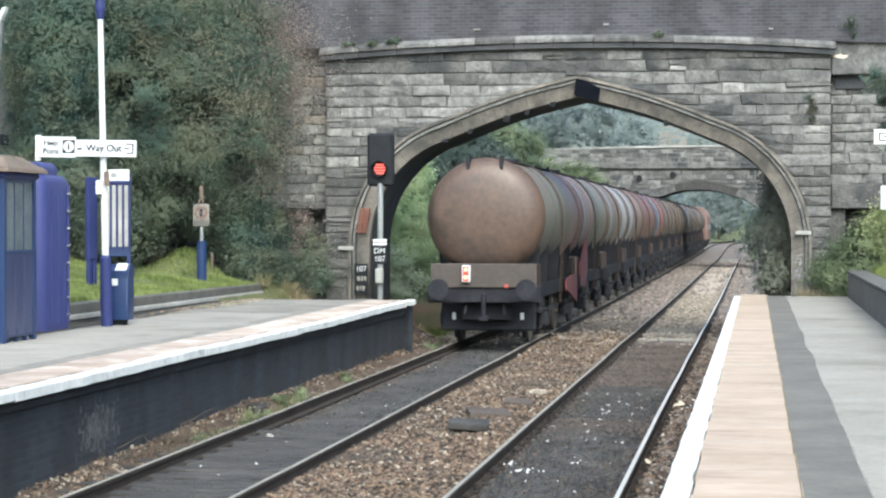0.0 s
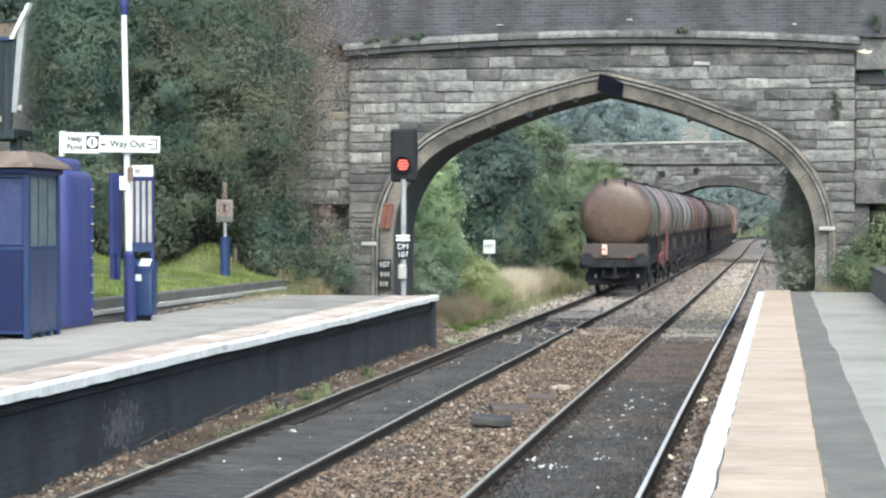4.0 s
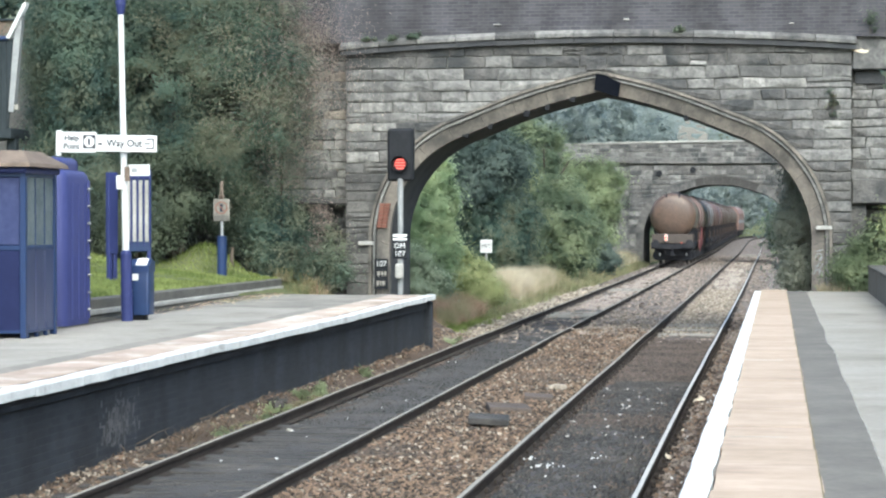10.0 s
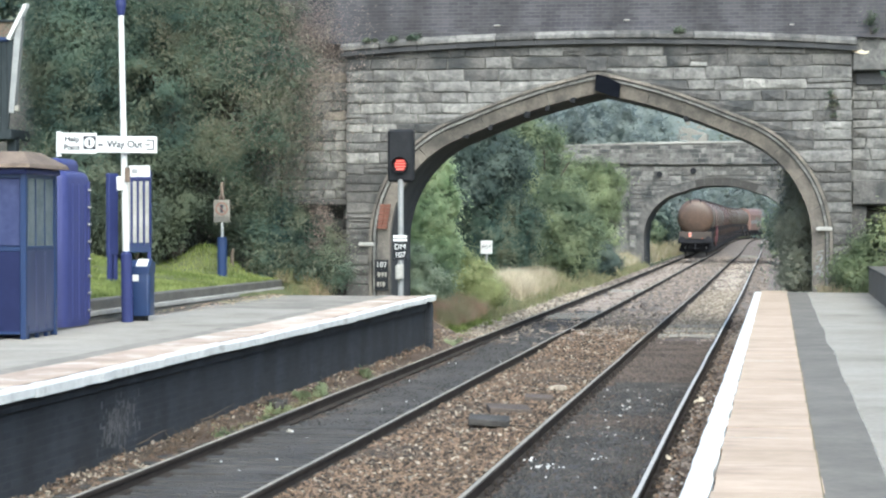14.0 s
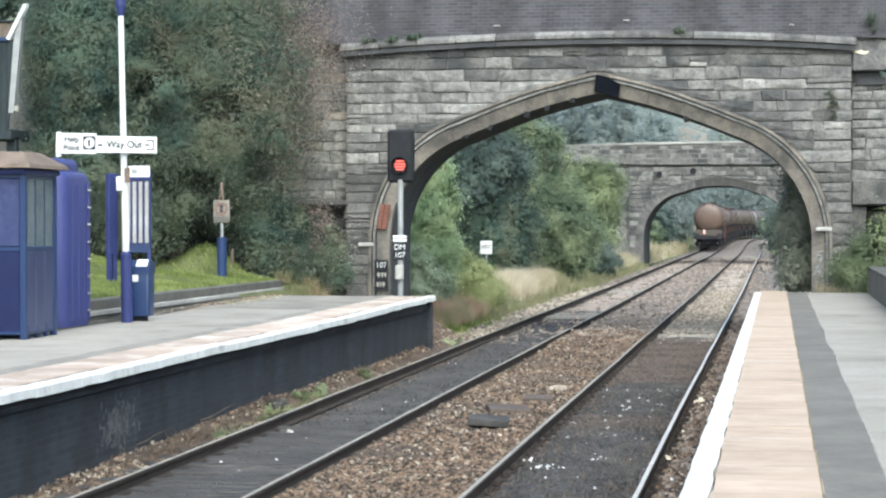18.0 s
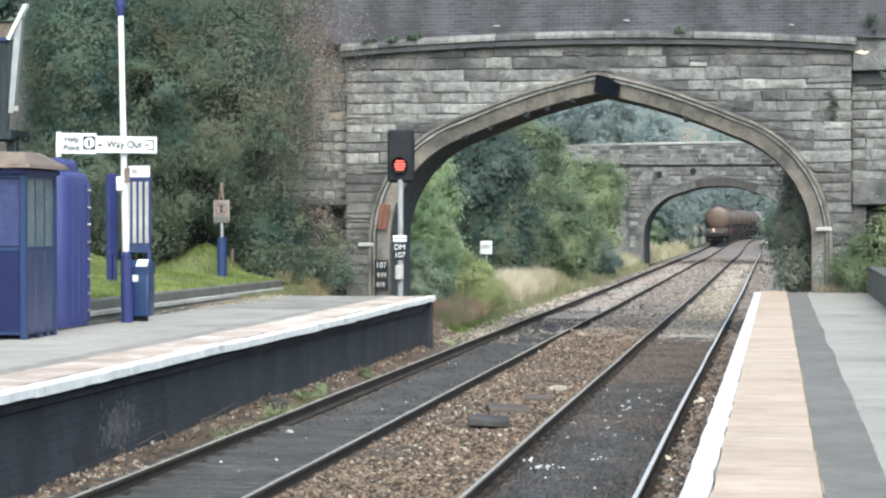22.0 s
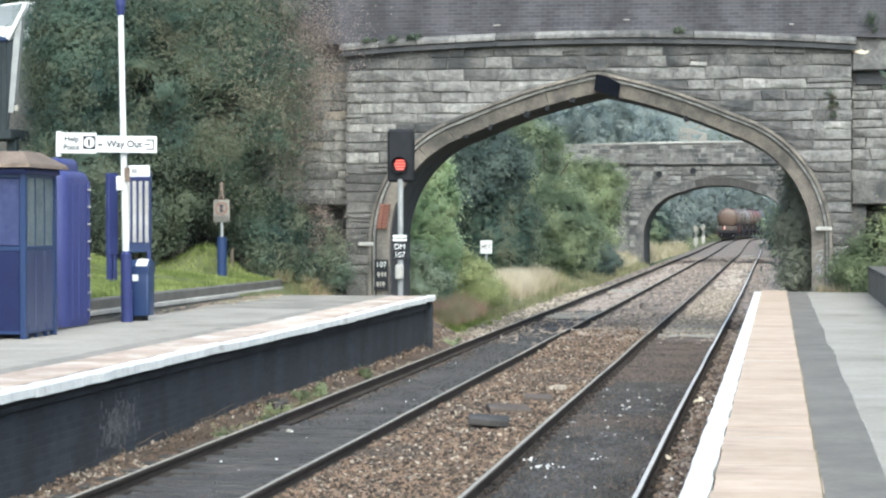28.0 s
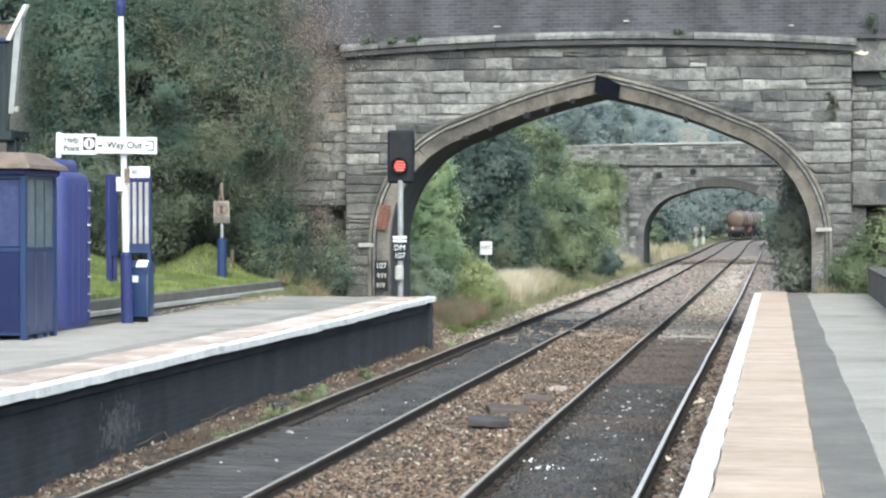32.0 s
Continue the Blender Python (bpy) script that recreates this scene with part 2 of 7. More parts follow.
M = {
    "stone": shade("weathered_limestone", (0.082, 0.081, 0.078), (0.222, 0.215, 0.202), 4.5, 0.92, bump=0.7, fine=13, mottle=0.68, piece=0.26, island=0.2, bump_dist=0.03,
                   stain=(0.066, 0.065, 0.064), stain_scale=0.75, stain_at=0.60, streak=(0.07, 0.069, 0.069)),
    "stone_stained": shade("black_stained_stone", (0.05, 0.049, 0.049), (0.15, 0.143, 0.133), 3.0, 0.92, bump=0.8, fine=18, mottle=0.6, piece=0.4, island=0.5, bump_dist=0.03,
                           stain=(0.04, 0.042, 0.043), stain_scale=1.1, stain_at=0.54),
    "stone_tan": shade("tan_weathered_stone", (0.135, 0.122, 0.104), (0.34, 0.302, 0.252), 3.0, 0.92, bump=0.8, fine=18, mottle=0.6, piece=0.5, bump_dist=0.03, stain=(0.06, 0.058, 0.052), stain_scale=0.9, stain_at=0.60),
    "stone_pale": shade("pale_stone", (0.13, 0.128, 0.12), (0.315, 0.305, 0.283), 4.5, 0.92, bump=0.9, fine=13, mottle=0.75, piece=0.3, bump_dist=0.03, streak=(0.075, 0.075, 0.073)),
    "tarnished": shade("tarnished_sign_face", (0.19, 0.18, 0.155), (0.30, 0.285, 0.25), 3, 0.7, bump=0.05, fine=20, mottle=0.5),
    "dirty_sign": shade("dirty_sign_face", (0.11, 0.10, 0.085), (0.22, 0.205, 0.175), 5, 0.75, bump=0.05, fine=20, mottle=0.6),
    "dead_stem": leafy("dead_stems", (0.085, 0.064, 0.047), (0.20, 0.155, 0.11), 0.85, 0.2),
    "limestain": shade("lime_bloom_on_tar", (0.036, 0.037, 0.041), (0.10, 0.10, 0.104), 6, 0.9, bump=0.1, fine=30, mottle=0.6, island=1.0),
    "cream_break": shade("freshly_broken_stone", (0.50, 0.43, 0.32), (0.72, 0.64, 0.50), 8, 0.9, bump=0.4, fine=30),
    "joint": shade("dark_mortar", (0.06, 0.059, 0.056), (0.155, 0.15, 0.138), 2, 0.95, bump=0.4, fine=30),
    "dressed": shade("dressed_stone", (0.112, 0.101, 0.088), (0.235, 0.208, 0.175), 2.4, 0.9, bump=0.5, fine=18, mottle=0.6, piece=0.18, island=0.2,
                     stain=(0.06, 0.058, 0.054), stain_scale=1.0, stain_at=0.58, streak=(0.064, 0.06, 0.054)),
    "dark_stone": shade("near_black_stone", (0.028, 0.030, 0.034), (0.078, 0.077, 0.078), 2, 0.9, bump=0.4, fine=20),
    "brick": bricked("dark_blue_brick", (0.034, 0.033, 0.040), (0.054, 0.052, 0.058), (0.066, 0.063, 0.062)),
    "redbrick": shade("old_red_brick", (0.11, 0.05, 0.038), (0.22, 0.10, 0.07), 4, 0.9, bump=0.3, piece=0.5),
    "asphalt": shade("platform_asphalt", (0.19, 0.176, 0.152), (0.31, 0.287, 0.25), 1.4, 0.9, bump=0.35, fine=16, mottle=0.6, stain=(0.16, 0.148, 0.124), stain_scale=0.7, stain_at=0.58),
    "asphalt_seam": shade("older_asphalt", (0.13, 0.12, 0.104), (0.225, 0.207, 0.18), 1.8, 0.9, bump=0.35, fine=14, mottle=0.7, stain=(0.25, 0.23, 0.2), stain_scale=0.8, stain_at=0.58),
    "dirt_and_shade": shade("drifted_dirt", (0.030, 0.028, 0.024), (0.082, 0.074, 0.062), 2.2, 0.95, bump=0.5, fine=16, mottle=0.8, stain=(0.15, 0.135, 0.11), stain_scale=1.2, stain_at=0.62),
    "asphalt_dark": shade("patched_asphalt", (0.088, 0.081, 0.070), (0.155, 0.143, 0.123), 1.6, 0.9, bump=0.35, fine=16, mottle=0.6),
    "buff": shade("buff_paving", (0.262, 0.203, 0.15), (0.405, 0.320, 0.248), 2.6, 0.88, bump=0.4, fine=17, mottle=0.6, piece=0.3, stain=(0.225, 0.172, 0.135), stain_scale=2.2, stain_at=0.62, stretch=(0.45, 1.3, 1)),
    "buff_worn": shade("worn_buff_paving", (0.25, 0.193, 0.153), (0.385, 0.308, 0.252), 2.2, 0.88, bump=0.4, fine=17, mottle=0.6, piece=0.6, stain=(0.46, 0.42, 0.37), stain_scale=1.4, stain_at=0.56),
    "white_line": shade("worn_white_paint", (0.46, 0.465, 0.45), (0.68, 0.68, 0.66), 3.5, 0.6, bump=0.15, fine=30, mottle=0.5, stain=(0.30, 0.29, 0.27), stain_scale=3.0, stain_at=0.62),
    "wall_black": bricked("tarred_platform_brick", (0.0125, 0.0150, 0.0200), (0.021, 0.0238, 0.029), (0.023, 0.0255, 0.029), False),
    "concrete": shade("grey_concrete", (0.20, 0.195, 0.18), (0.42, 0.41, 0.38), 1.5, 0.9, bump=0.3, fine=35, mottle=0.45, piece=0.2),
    "ballast": shade("brown_ballast", (0.042, 0.032, 0.024), (0.198, 0.137, 0.093), 0.9, 0.95, bump=0.9, fine=26, mottle=0.6, island=1.9, bump_dist=0.05, stain=(0.07, 0.06, 0.052), stain_scale=0.35, stain_at=0.62),
    "oily": shade("oil_blackened_ballast", (0.023, 0.0222, 0.0212), (0.060, 0.056, 0.052), 1.1, 0.8, bump=0.7, fine=34, mottle=0.6, island=0.5, bump_dist=0.03, stain=(0.085, 0.077, 0.068), stain_scale=0.8, stain_at=0.62),
    "pale_ballast": shade("fresh_pale_ballast", (0.11, 0.092, 0.07), (0.36, 0.31, 0.245), 2.0, 0.95, bump=0.8, fine=22, mottle=0.6, island=1.1),
    "ballast_grey": shade("grey_brown_ballast", (0.095, 0.078, 0.066), (0.30, 0.25, 0.208), 0.9, 0.95, bump=0.9, fine=20, mottle=0.6, island=0.9, bump_dist=0.05),
    "bed_brown": shade("brown_track_bed", (0.045, 0.033, 0.025), (0.125, 0.088, 0.062), 1.6, 0.95, bump=0.9, fine=26, mottle=0.6, bump_dist=0.05),
    "bed_grey": shade("grey_track_bed", (0.08, 0.067, 0.057), (0.21, 0.175, 0.148), 1.4, 0.95, bump=0.9, fine=20, mottle=0.6, bump_dist=0.05),
    "brown_fill": shade("trodden_brown_fill", (0.042, 0.034, 0.029), (0.110, 0.088, 0.073), 1.0, 0.92, bump=0.7, fine=30, mottle=0.6, island=0.9, bump_dist=0.03),
    "old_board": shade("grey_weathered_board", (0.15, 0.14, 0.125), (0.26, 0.25, 0.225), 3, 0.9, bump=0.3, fine=30, piece=0.4),
    "rail": shade("rusty_rail_side", (0.024, 0.021, 0.019), (0.058, 0.048, 0.041), 3, 0.9, bump=0.2, fine=60, spec=0.08),
    "rail_glint": shade("glint_rail_head", (0.36, 0.34, 0.315), (0.54, 0.515, 0.475), 4, 0.42, bump=0.05, fine=80, spec=0.25),
    "rail_dull": shade("dull_rail_head", (0.17, 0.16, 0.138), (0.30, 0.28, 0.245), 4, 0.7, bump=0.05, fine=80, spec=0.12),
    "sleeper": shade("weathered_sleeper", (0.06, 0.055, 0.05), (0.17, 0.155, 0.14), 4, 0.9, bump=0.4, fine=30, piece=0.5),
    "moss": shade("brown_moss", (0.09, 0.075, 0.035), (0.21, 0.17, 0.085), 6, 0.95, bump=0.3, fine=30, mottle=0.7),
    "soil": shade("grassy_soil", (0.05, 0.055, 0.025), (0.12, 0.13, 0.05), 0.7, 0.95, bump=0.5, fine=12, mottle=0.5),
    "grass": leafy("mown_grass", (0.135, 0.17, 0.05), (0.27, 0.31, 0.105), 0.7, 0.35),
    "dull_grass": leafy("dull_verge_grass", (0.165, 0.18, 0.09), (0.30, 0.30, 0.165), 0.75, 0.4, warm=(0.33, 0.285, 0.18)),
    "dry_grass": leafy("dry_grass", (0.41, 0.35, 0.24), (0.67, 0.60, 0.45), 0.8, 0.45, warm=(0.33, 0.31, 0.17)),
    "straw": leafy("cream_dead_grass", (0.50, 0.43, 0.31), (0.76, 0.69, 0.54), 0.8, 0.5),
    "russet_grass": leafy("russet_grass", (0.40, 0.275, 0.19), (0.63, 0.47, 0.35), 0.8, 0.5, warm=(0.36, 0.34, 0.20)),
    "leaf_dark": leafy("dark_tree_leaves", (0.076, 0.120, 0.103), (0.178, 0.240, 0.182), trans=0.6, warm=(0.228, 0.246, 0.172)),
    "leaf_hedge": leafy("shaded_hedge_leaves", (0.090, 0.114, 0.086), (0.185, 0.212, 0.145), trans=0.6),
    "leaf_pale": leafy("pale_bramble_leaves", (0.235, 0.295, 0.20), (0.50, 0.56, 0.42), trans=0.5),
    "leaf_bright": leafy("yellow_green_leaves", (0.29, 0.325, 0.155), (0.52, 0.545, 0.29), trans=0.55),
    "leaf_olive": leafy("olive_autumn_leaves", (0.130, 0.170, 0.126), (0.256, 0.296, 0.210), trans=0.6, warm=(0.280, 0.270, 0.195)),
    "leaf_brown": leafy("turning_leaves", (0.30, 0.235, 0.208), (0.50, 0.405, 0.36), trans=0.65, warm=(0.40, 0.345, 0.28)),
    "leaf_mid": leafy("lineside_leaves", (0.135, 0.175, 0.115), (0.30, 0.345, 0.21), trans=0.55),
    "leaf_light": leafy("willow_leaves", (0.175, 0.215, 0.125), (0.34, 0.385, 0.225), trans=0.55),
    "leaf_sapling": leafy("fresh_sapling_leaves", (0.255, 0.345, 0.20), (0.50, 0.58, 0.36), trans=0.55),
    "leaf_blue": leafy("blue_green_leaves", (0.080, 0.110, 0.100), (0.165, 0.198, 0.165), trans=0.5),
    "ivy": leafy("ivy_leaves", (0.27, 0.285, 0.23), (0.50, 0.51, 0.41), 0.5, 0.65),
    "bark": shade("tree_bark", (0.04, 0.032, 0.025), (0.13, 0.105, 0.08), 5, 0.95, bump=0.8, fine=25, stretch=(1, 1, 0.25)),
    "blue": shade("station_blue_paint", (0.019, 0.025, 0.086), (0.034, 0.042, 0.13), 1.5, 0.5, bump=0.05, fine=20, mottle=0.4, spec=0.2),
    "blue_dark": shade("navy_paint", (0.011, 0.021, 0.066), (0.017, 0.036, 0.098), 1.5, 0.4, bump=0.05, fine=20, mottle=0.35, coat=0.2),
    "blue_tank": shade("violet_blue_plastic", (0.029, 0.035, 0.118), (0.043, 0.05, 0.155), 1.2, 0.5, bump=0.05, fine=18, mottle=0.35, spec=0.25),
    "white": shade("white_enamel", (0.50, 0.51, 0.50), (0.62, 0.62, 0.605), 3, 0.4, bump=0.03, fine=30, mottle=0.35),
    "offwhite": shade("weathered_white_paint", (0.40, 0.41, 0.41), (0.68, 0.68, 0.66), 2.5, 0.6, bump=0.1, fine=30, mottle=0.45),
    "black": shade("matt_black_paint", (0.010, 0.011, 0.013), (0.024, 0.025, 0.028), 3, 0.7, bump=0.08, fine=30, spec=0.12),
    "void_black": shade("gap_black", (0.003, 0.004, 0.006), (0.008, 0.009, 0.013), 3, 0.9, bump=0.1, fine=20, spec=0.03),
    "ink": shade("sign_lettering", (0.012, 0.012, 0.02), (0.02, 0.02, 0.03), 3, 0.5, bump=0),
    "steel": shade("galvanised_steel", (0.20, 0.205, 0.21), (0.34, 0.345, 0.34), 4, 0.55, metal=0.4, bump=0.1, fine=30),
    "roof_brown": shade("mossy_brown_roof", (0.078, 0.060, 0.048), (0.175, 0.135, 0.104), 2.4, 0.9, bump=0.3, fine=22, mottle=0.55),
    "red": shade("faded_red_paint", (0.22, 0.035, 0.03), (0.34, 0.07, 0.055), 2, 0.6, bump=0.05),
    "timber_grey": shade("dark_weathered_boards", (0.013, 0.018, 0.021), (0.042, 0.050, 0.055), 3, 0.85, bump=0.3, fine=20, stretch=(1, 1, 0.2), spec=0.15),
    "wall_dark": shade("stained_concrete_wall", (0.058, 0.056, 0.05), (0.13, 0.123, 0.108), 2.0, 0.92, bump=0.4, fine=30, mottle=0.5),
    "signal_red": glow("signal_red_light", (1.0, 0.16, 0.11), 0.9),
    "signal_glow": glow("signal_red_lens", (0.9, 0.012, 0.02), 0.10),
    "lamp_red": glow("tail_lamp_light", (1.0, 0.06, 0.03), 0.7),
    "lamp_pale": glow("tail_lamp_glass", (1.0, 0.62, 0.35), 0.9),
}
# ---------------------------------------------------------------- the line of the railway
LEFT_X, RIGHT_X, HALF = -5.33, -1.96, 0.752


def ease(t):
    t = max(0.0, min(1.0, t))
    return t * t * (3 - 2 * t)


def bend(y):
    """How far the line lies to the side at a distance y: a slow drift to the left, then a curve to the right."""
    return -0.10 * ease(y / 35) - 0.15 * ease((y - 60) / 80) - 0.60 * ease((y - 140) / 110) + max(0.0, y - 260) ** 2 / 820


def rise(y):
    """The gentle upward grade of the line."""
    return 0.0013 * max(0.0, y - 24) * ease((y - 24) / 22)


def along(x, z, y0, y1, step):
    n = max(2, int((y1 - y0) / step) + 1)
    return [(x + bend(y), y, z + rise(y)) for y in (y0 + (y1 - y0) * i / (n - 1) for i in range(n))]


# ---------------------------------------------------------------- ground
BRIDGE_Y, BRIDGE_T = 47.5, 3.0


def ground_z(x, y):
    b = bend(y)
    u = x - b
    near = 1 - ease((y - 44) / 8)
    left = ease((-7.3 - u) / 1.4) * 0.35 + max(0, -9.0 - u) * 0.34
    left = min(left, 7 + 0.02 * -u)
    leftn = 1.60 + 0.09 * max(0, -10.6 - u) + 0.10 * max(0, -12.6 - u) + 0.72 * math.exp(-((u + 12.0) / 0.65) ** 2 - ((y - 45.8) / 1.1) ** 2) if u < -10.2 else 0.0
    if -10.2 <= u < -8.9 and 42.4 < y < 47.6:
        leftn = (1.25 if y < 46 else 1.6) * ease((-8.9 - u) / 1.1)
    leftn = min(leftn, 6.2)
    rgt = ease((u - 0.4) / 1.2) * 0.3 + max(0, u - 1.4) * 0.5
    rgt = min(rgt, 8)
    rgtn = 1.80 + 0.1 * max(0, u - 2.0) + 0.35 * max(0, u - 5) if u > 1.9 else 0.0
    rgtn = min(rgtn, 6)
    z = -0.38 + (rise(y) if y > 50 else 0)
    if u < -6.9:
        z += (leftn * near + left * (1 - near)) if y > 0 else leftn
    elif u > -0.4:
        z += rgtn * near + rgt * (1 - near)
    far = ease((y - 330) / 500)
    z += far * 42 * (0.8 + 0.3 * noise.noise((x * 0.004, y * 0.004, 3)))
    return z + (0.06 * noise.noise((x * 0.6, y * 0.6, 0)) if u < -10 or u > 2 or y > 60 else 0)


xs = [-400, -250, -160, -110, -80, -60, -48, -38, -30, -25] + [-22 + 0.8 * i for i in range(11)] + [-13.2 + 0.3 * i for i in range(9)] + [-10.8 + 0.8 * i for i in range(26)] + [11, 14, 18, 24, 32, 45, 60, 90, 130, 200, 300, 420]
ys = [-80, -50, -30, -15, -5] + [0 + 2.5 * i for i in range(17)] + [42.5 + 0.5 * i for i in range(11)] + [50 + 2.5 * i for i in range(30)] + [128 + 8 * i for i in range(24)] + [330, 360, 400, 450, 520, 600, 700, 850, 1000, 1300, 1800, 2600]
ground = part("ground", Geo().grid(xs, ys, ground_z), M["soil"], smooth=True)
tagged(ground, "grassy soil of banks, verges and far hills", "ground", kind="structure")

# ballast bed, a shallow mound with shoulders
BED = sorted({round(c + s * HALF + d, 3) for c in (LEFT_X, RIGHT_X) for s in (-1, 1) for d in (-0.34, -0.2, -0.1, 0.1, 0.2, 0.34)}
             | {-7.25, -6.95, -6.7, -5.6, -5.3, -5.0, -4.0, -3.8, -3.6, -3.4, -3.2, -2.25, -2.0, -1.7, -0.6, -0.3, 0.1, 0.5, 0.8})


def bed_z(x, y):
    z = rise(y) - 0.16 + 0.035 * noise.noise((x * 2.2, y * 1.1, 1)) + 0.02 * noise.noise((x * 6, y * 3, 5))
    if -4.5 < x < -2.8:
        z += 0.05 + 0.07 * ease((y - 40) / 6) * ease((50.5 - y) / 2)
    near_rail = min(abs(abs(x - LEFT_X) - HALF), abs(abs(x - RIGHT_X) - HALF))
    z -= 0.02 * (1 - ease((near_rail - 0.1) / 0.22))
    if x < -6.5:
        z += 0.12 * ease((y - 46) / 3) * (x + 6.5) - 0.02 + (1 - ease((y - 46) / 3)) * (0.66 * (0.3 + 0.7 * ease((y - 17) / 11)) * (-6.5 - x) + 0.05 * noise.noise((x * 2, y * 0.8, 7)))
    if x > -0.6:
        z -= 0.2 * (x + 0.6)
    return z


bed = Geo()
yy = [-30 + 1.0 * i for i in range(34)] + [4 + 0.45 * i for i in range(102)]
bed.grid(BED, yy, lambda x, y: bed_z(x, y))
bed.v = [(x + bend(y), y, z) for x, y, z in bed.v]
tagged(part("ballast_bed", bed, M["bed_brown"], smooth=True), "reddish brown stone ballast between and beside the rails", "ballast", kind="structure")
bed = Geo()
bed.grid(BED, [yy[-1] + 0.75 * i for i in range(110)] + [128 + 6 * i for i in range(50)], lambda x, y: bed_z(x, y))
bed.v = [(x + bend(y), y, z) for x, y, z in bed.v]
tagged(part("ballast_bed", bed, M["bed_grey"], smooth=True), "grey-brown stone ballast farther along the line", "ballast", kind="structure")

# blackened strips between the rails of either line, patched with paler stone farther on
for cx, spans, tone in ((LEFT_X, ((-30, 62),), "oily"), (RIGHT_X, ((-30, 34.5),), "oily"), (RIGHT_X, ((34.5, 53.0),), "brown_fill"), (RIGHT_X, ((53.0, 130),), "pale_ballast"), (LEFT_X, ((62, 130),), "ballast_grey")):
    for y0, y1 in spans:
        g = Geo()
        n = int((y1 - y0) / 0.5) + 2
        g.grid([cx - 0.66 + 0.12 * i for i in range(12)], [y0 + (y1 - y0) * j / (n - 1) for j in range(n)],
               lambda x, y: rise(y) - 0.138 + 0.02 * noise.noise((x * 3, y * 2, 9)) + 0.012 * noise.noise((x * 9, y * 7, 2)) - 0.045 * (abs(x - cx) / 0.66) ** 3)
        g.v = [(x + bend(y), y, z) for x, y, z in g.v]
        tagged(part("four_foot_fill", g, M[tone], smooth=True), "oil-blackened fill between the two rails of a track" if tone == "oily" else "grey stone fill between the two rails of a track",
               "ballast", kind="structure")

# ---------------------------------------------------------------- rails and sleepers
RAIL = [(-0.07, -0.155), (-0.07, -0.142), (-0.012, -0.12), (-0.011, -0.05), (-0.034, -0.038), (-0.035, -0.008), (-0.028, -0.002),
        (0.028, -0.002), (0.035, -0.008), (0.034, -0.038), (0.011, -0.05), (0.012, -0.12), (0.07, -0.142), (0.07, -0.155)]
HEAD_TOP = [(-0.022, -0.001), (-0.013, 0.002), (0.013, 0.002), (0.022, -0.001), (0.013, -0.002), (-0.013, -0.002)]
sleeper_mesh = Geo().box(-1.27, 1.27, -0.125, 0.125, -0.31, -0.178, 0.012).mesh("sleeper", M["sleeper"])
oily_timber = Geo().box(-0.64, 0.64, -0.06, 0.06, -0.2, -0.130, 0.012).mesh("timber", M["oily"])
oily_sleeper = Geo().box(-1.27, 1.27, -0.125, 0.125, -0.31, -0.178, 0.012).mesh("sleeper", M["oily"])
chair_mesh = Geo().box(-0.11, 0.11, -0.07, 0.07, -0.19, -0.135, 0.01).box(-0.085, -0.05, -0.04, 0.04, -0.125, -0.075, 0.008).box(0.05, 0.085, -0.04, 0.04, -0.125, -0.075, 0.008).mesh("rail_chair", M["rail"])
for cx in (LEFT_X, RIGHT_X):
    track = thing("railway_track", "worn running rails on sleepers sunk in ballast", "railway track", pose(cx, 0, 0), "running lines", "structure")
    for side in (-1, 1):
        path = along(0, 0, -30, 420, 2.0)
        path = [(x + side * HALF + 0.012 * noise.noise((cx, y * 0.21, 4 + side)), y, z + 0.012 * noise.noise((cx, y * 0.17, side))) for x, y, z in path]
        rail = part("rail", Geo().sweep(RAIL, path), M["rail"], track, smooth=True)
        # brighter head on one rail only: the sky's glint is in its colour
        part("rail_head", Geo().sweep(HEAD_TOP, path), M["rail_glint" if cx == RIGHT_X and side == 1 else "rail_dull"], rail, "worn steel running surface")
    for i in range(170):
        y = -28 + 0.7 * i
        bare = cx == LEFT_X and 14 < y < 27
        part("sleeper", oily_sleeper if bare else sleeper_mesh, None, track, at=pose(bend(y), y, rise(y) + 0.052 * bare + 0.004 * math.sin(i * 7.1), 0, 0, 1.2 * math.sin(i * 3.7)))
    # the oily line has worn timbers showing between its sleepers, the other its rail chairs
    for i in range(36 if cx == LEFT_X else 0):
        y = 14.35 + 0.35 * i
        part("timber", oily_timber, None, track, at=pose(bend(y), y, rise(y) + 0.004 * math.sin(i * 5.3), 0, 0, 0.8 * math.sin(i * 2.9)))
    for i in range(60 if cx == RIGHT_X else 0):
        y = 14 + 0.7 * i
        for side in (-1, 1):
            part("rail_chair", chair_mesh, None, track, at=pose(side * HALF + bend(y), y, rise(y)))

# ---------------------------------------------------------------- platforms
# the platform on the camera's side: front wall, coping, paving band, dark seam, asphalt
RP_Z, RP0, RP1 = 0.95, -26.0, 46.3
platform_right = thing("platform_near", "station platform with asphalt surface, buff paving and white edge line", "platform", kind="structure")
part("platform_base", Geo().box(-0.40, 2.6, RP0, RP1, -0.5, RP_Z - 0.06), M["wall_black"], platform_right, "dark brick platform wall")
part("asphalt_surface", Geo().grid([0.5, 1.0, 1.5, 1.93], [RP0 + 1.05 * i for i in range(69)] + [RP1], lambda x, y: RP_Z + 0.006 * noise.noise((x, y * 0.5, 0))), M["asphalt"], platform_right, "pale grey asphalt")
seam = Geo()
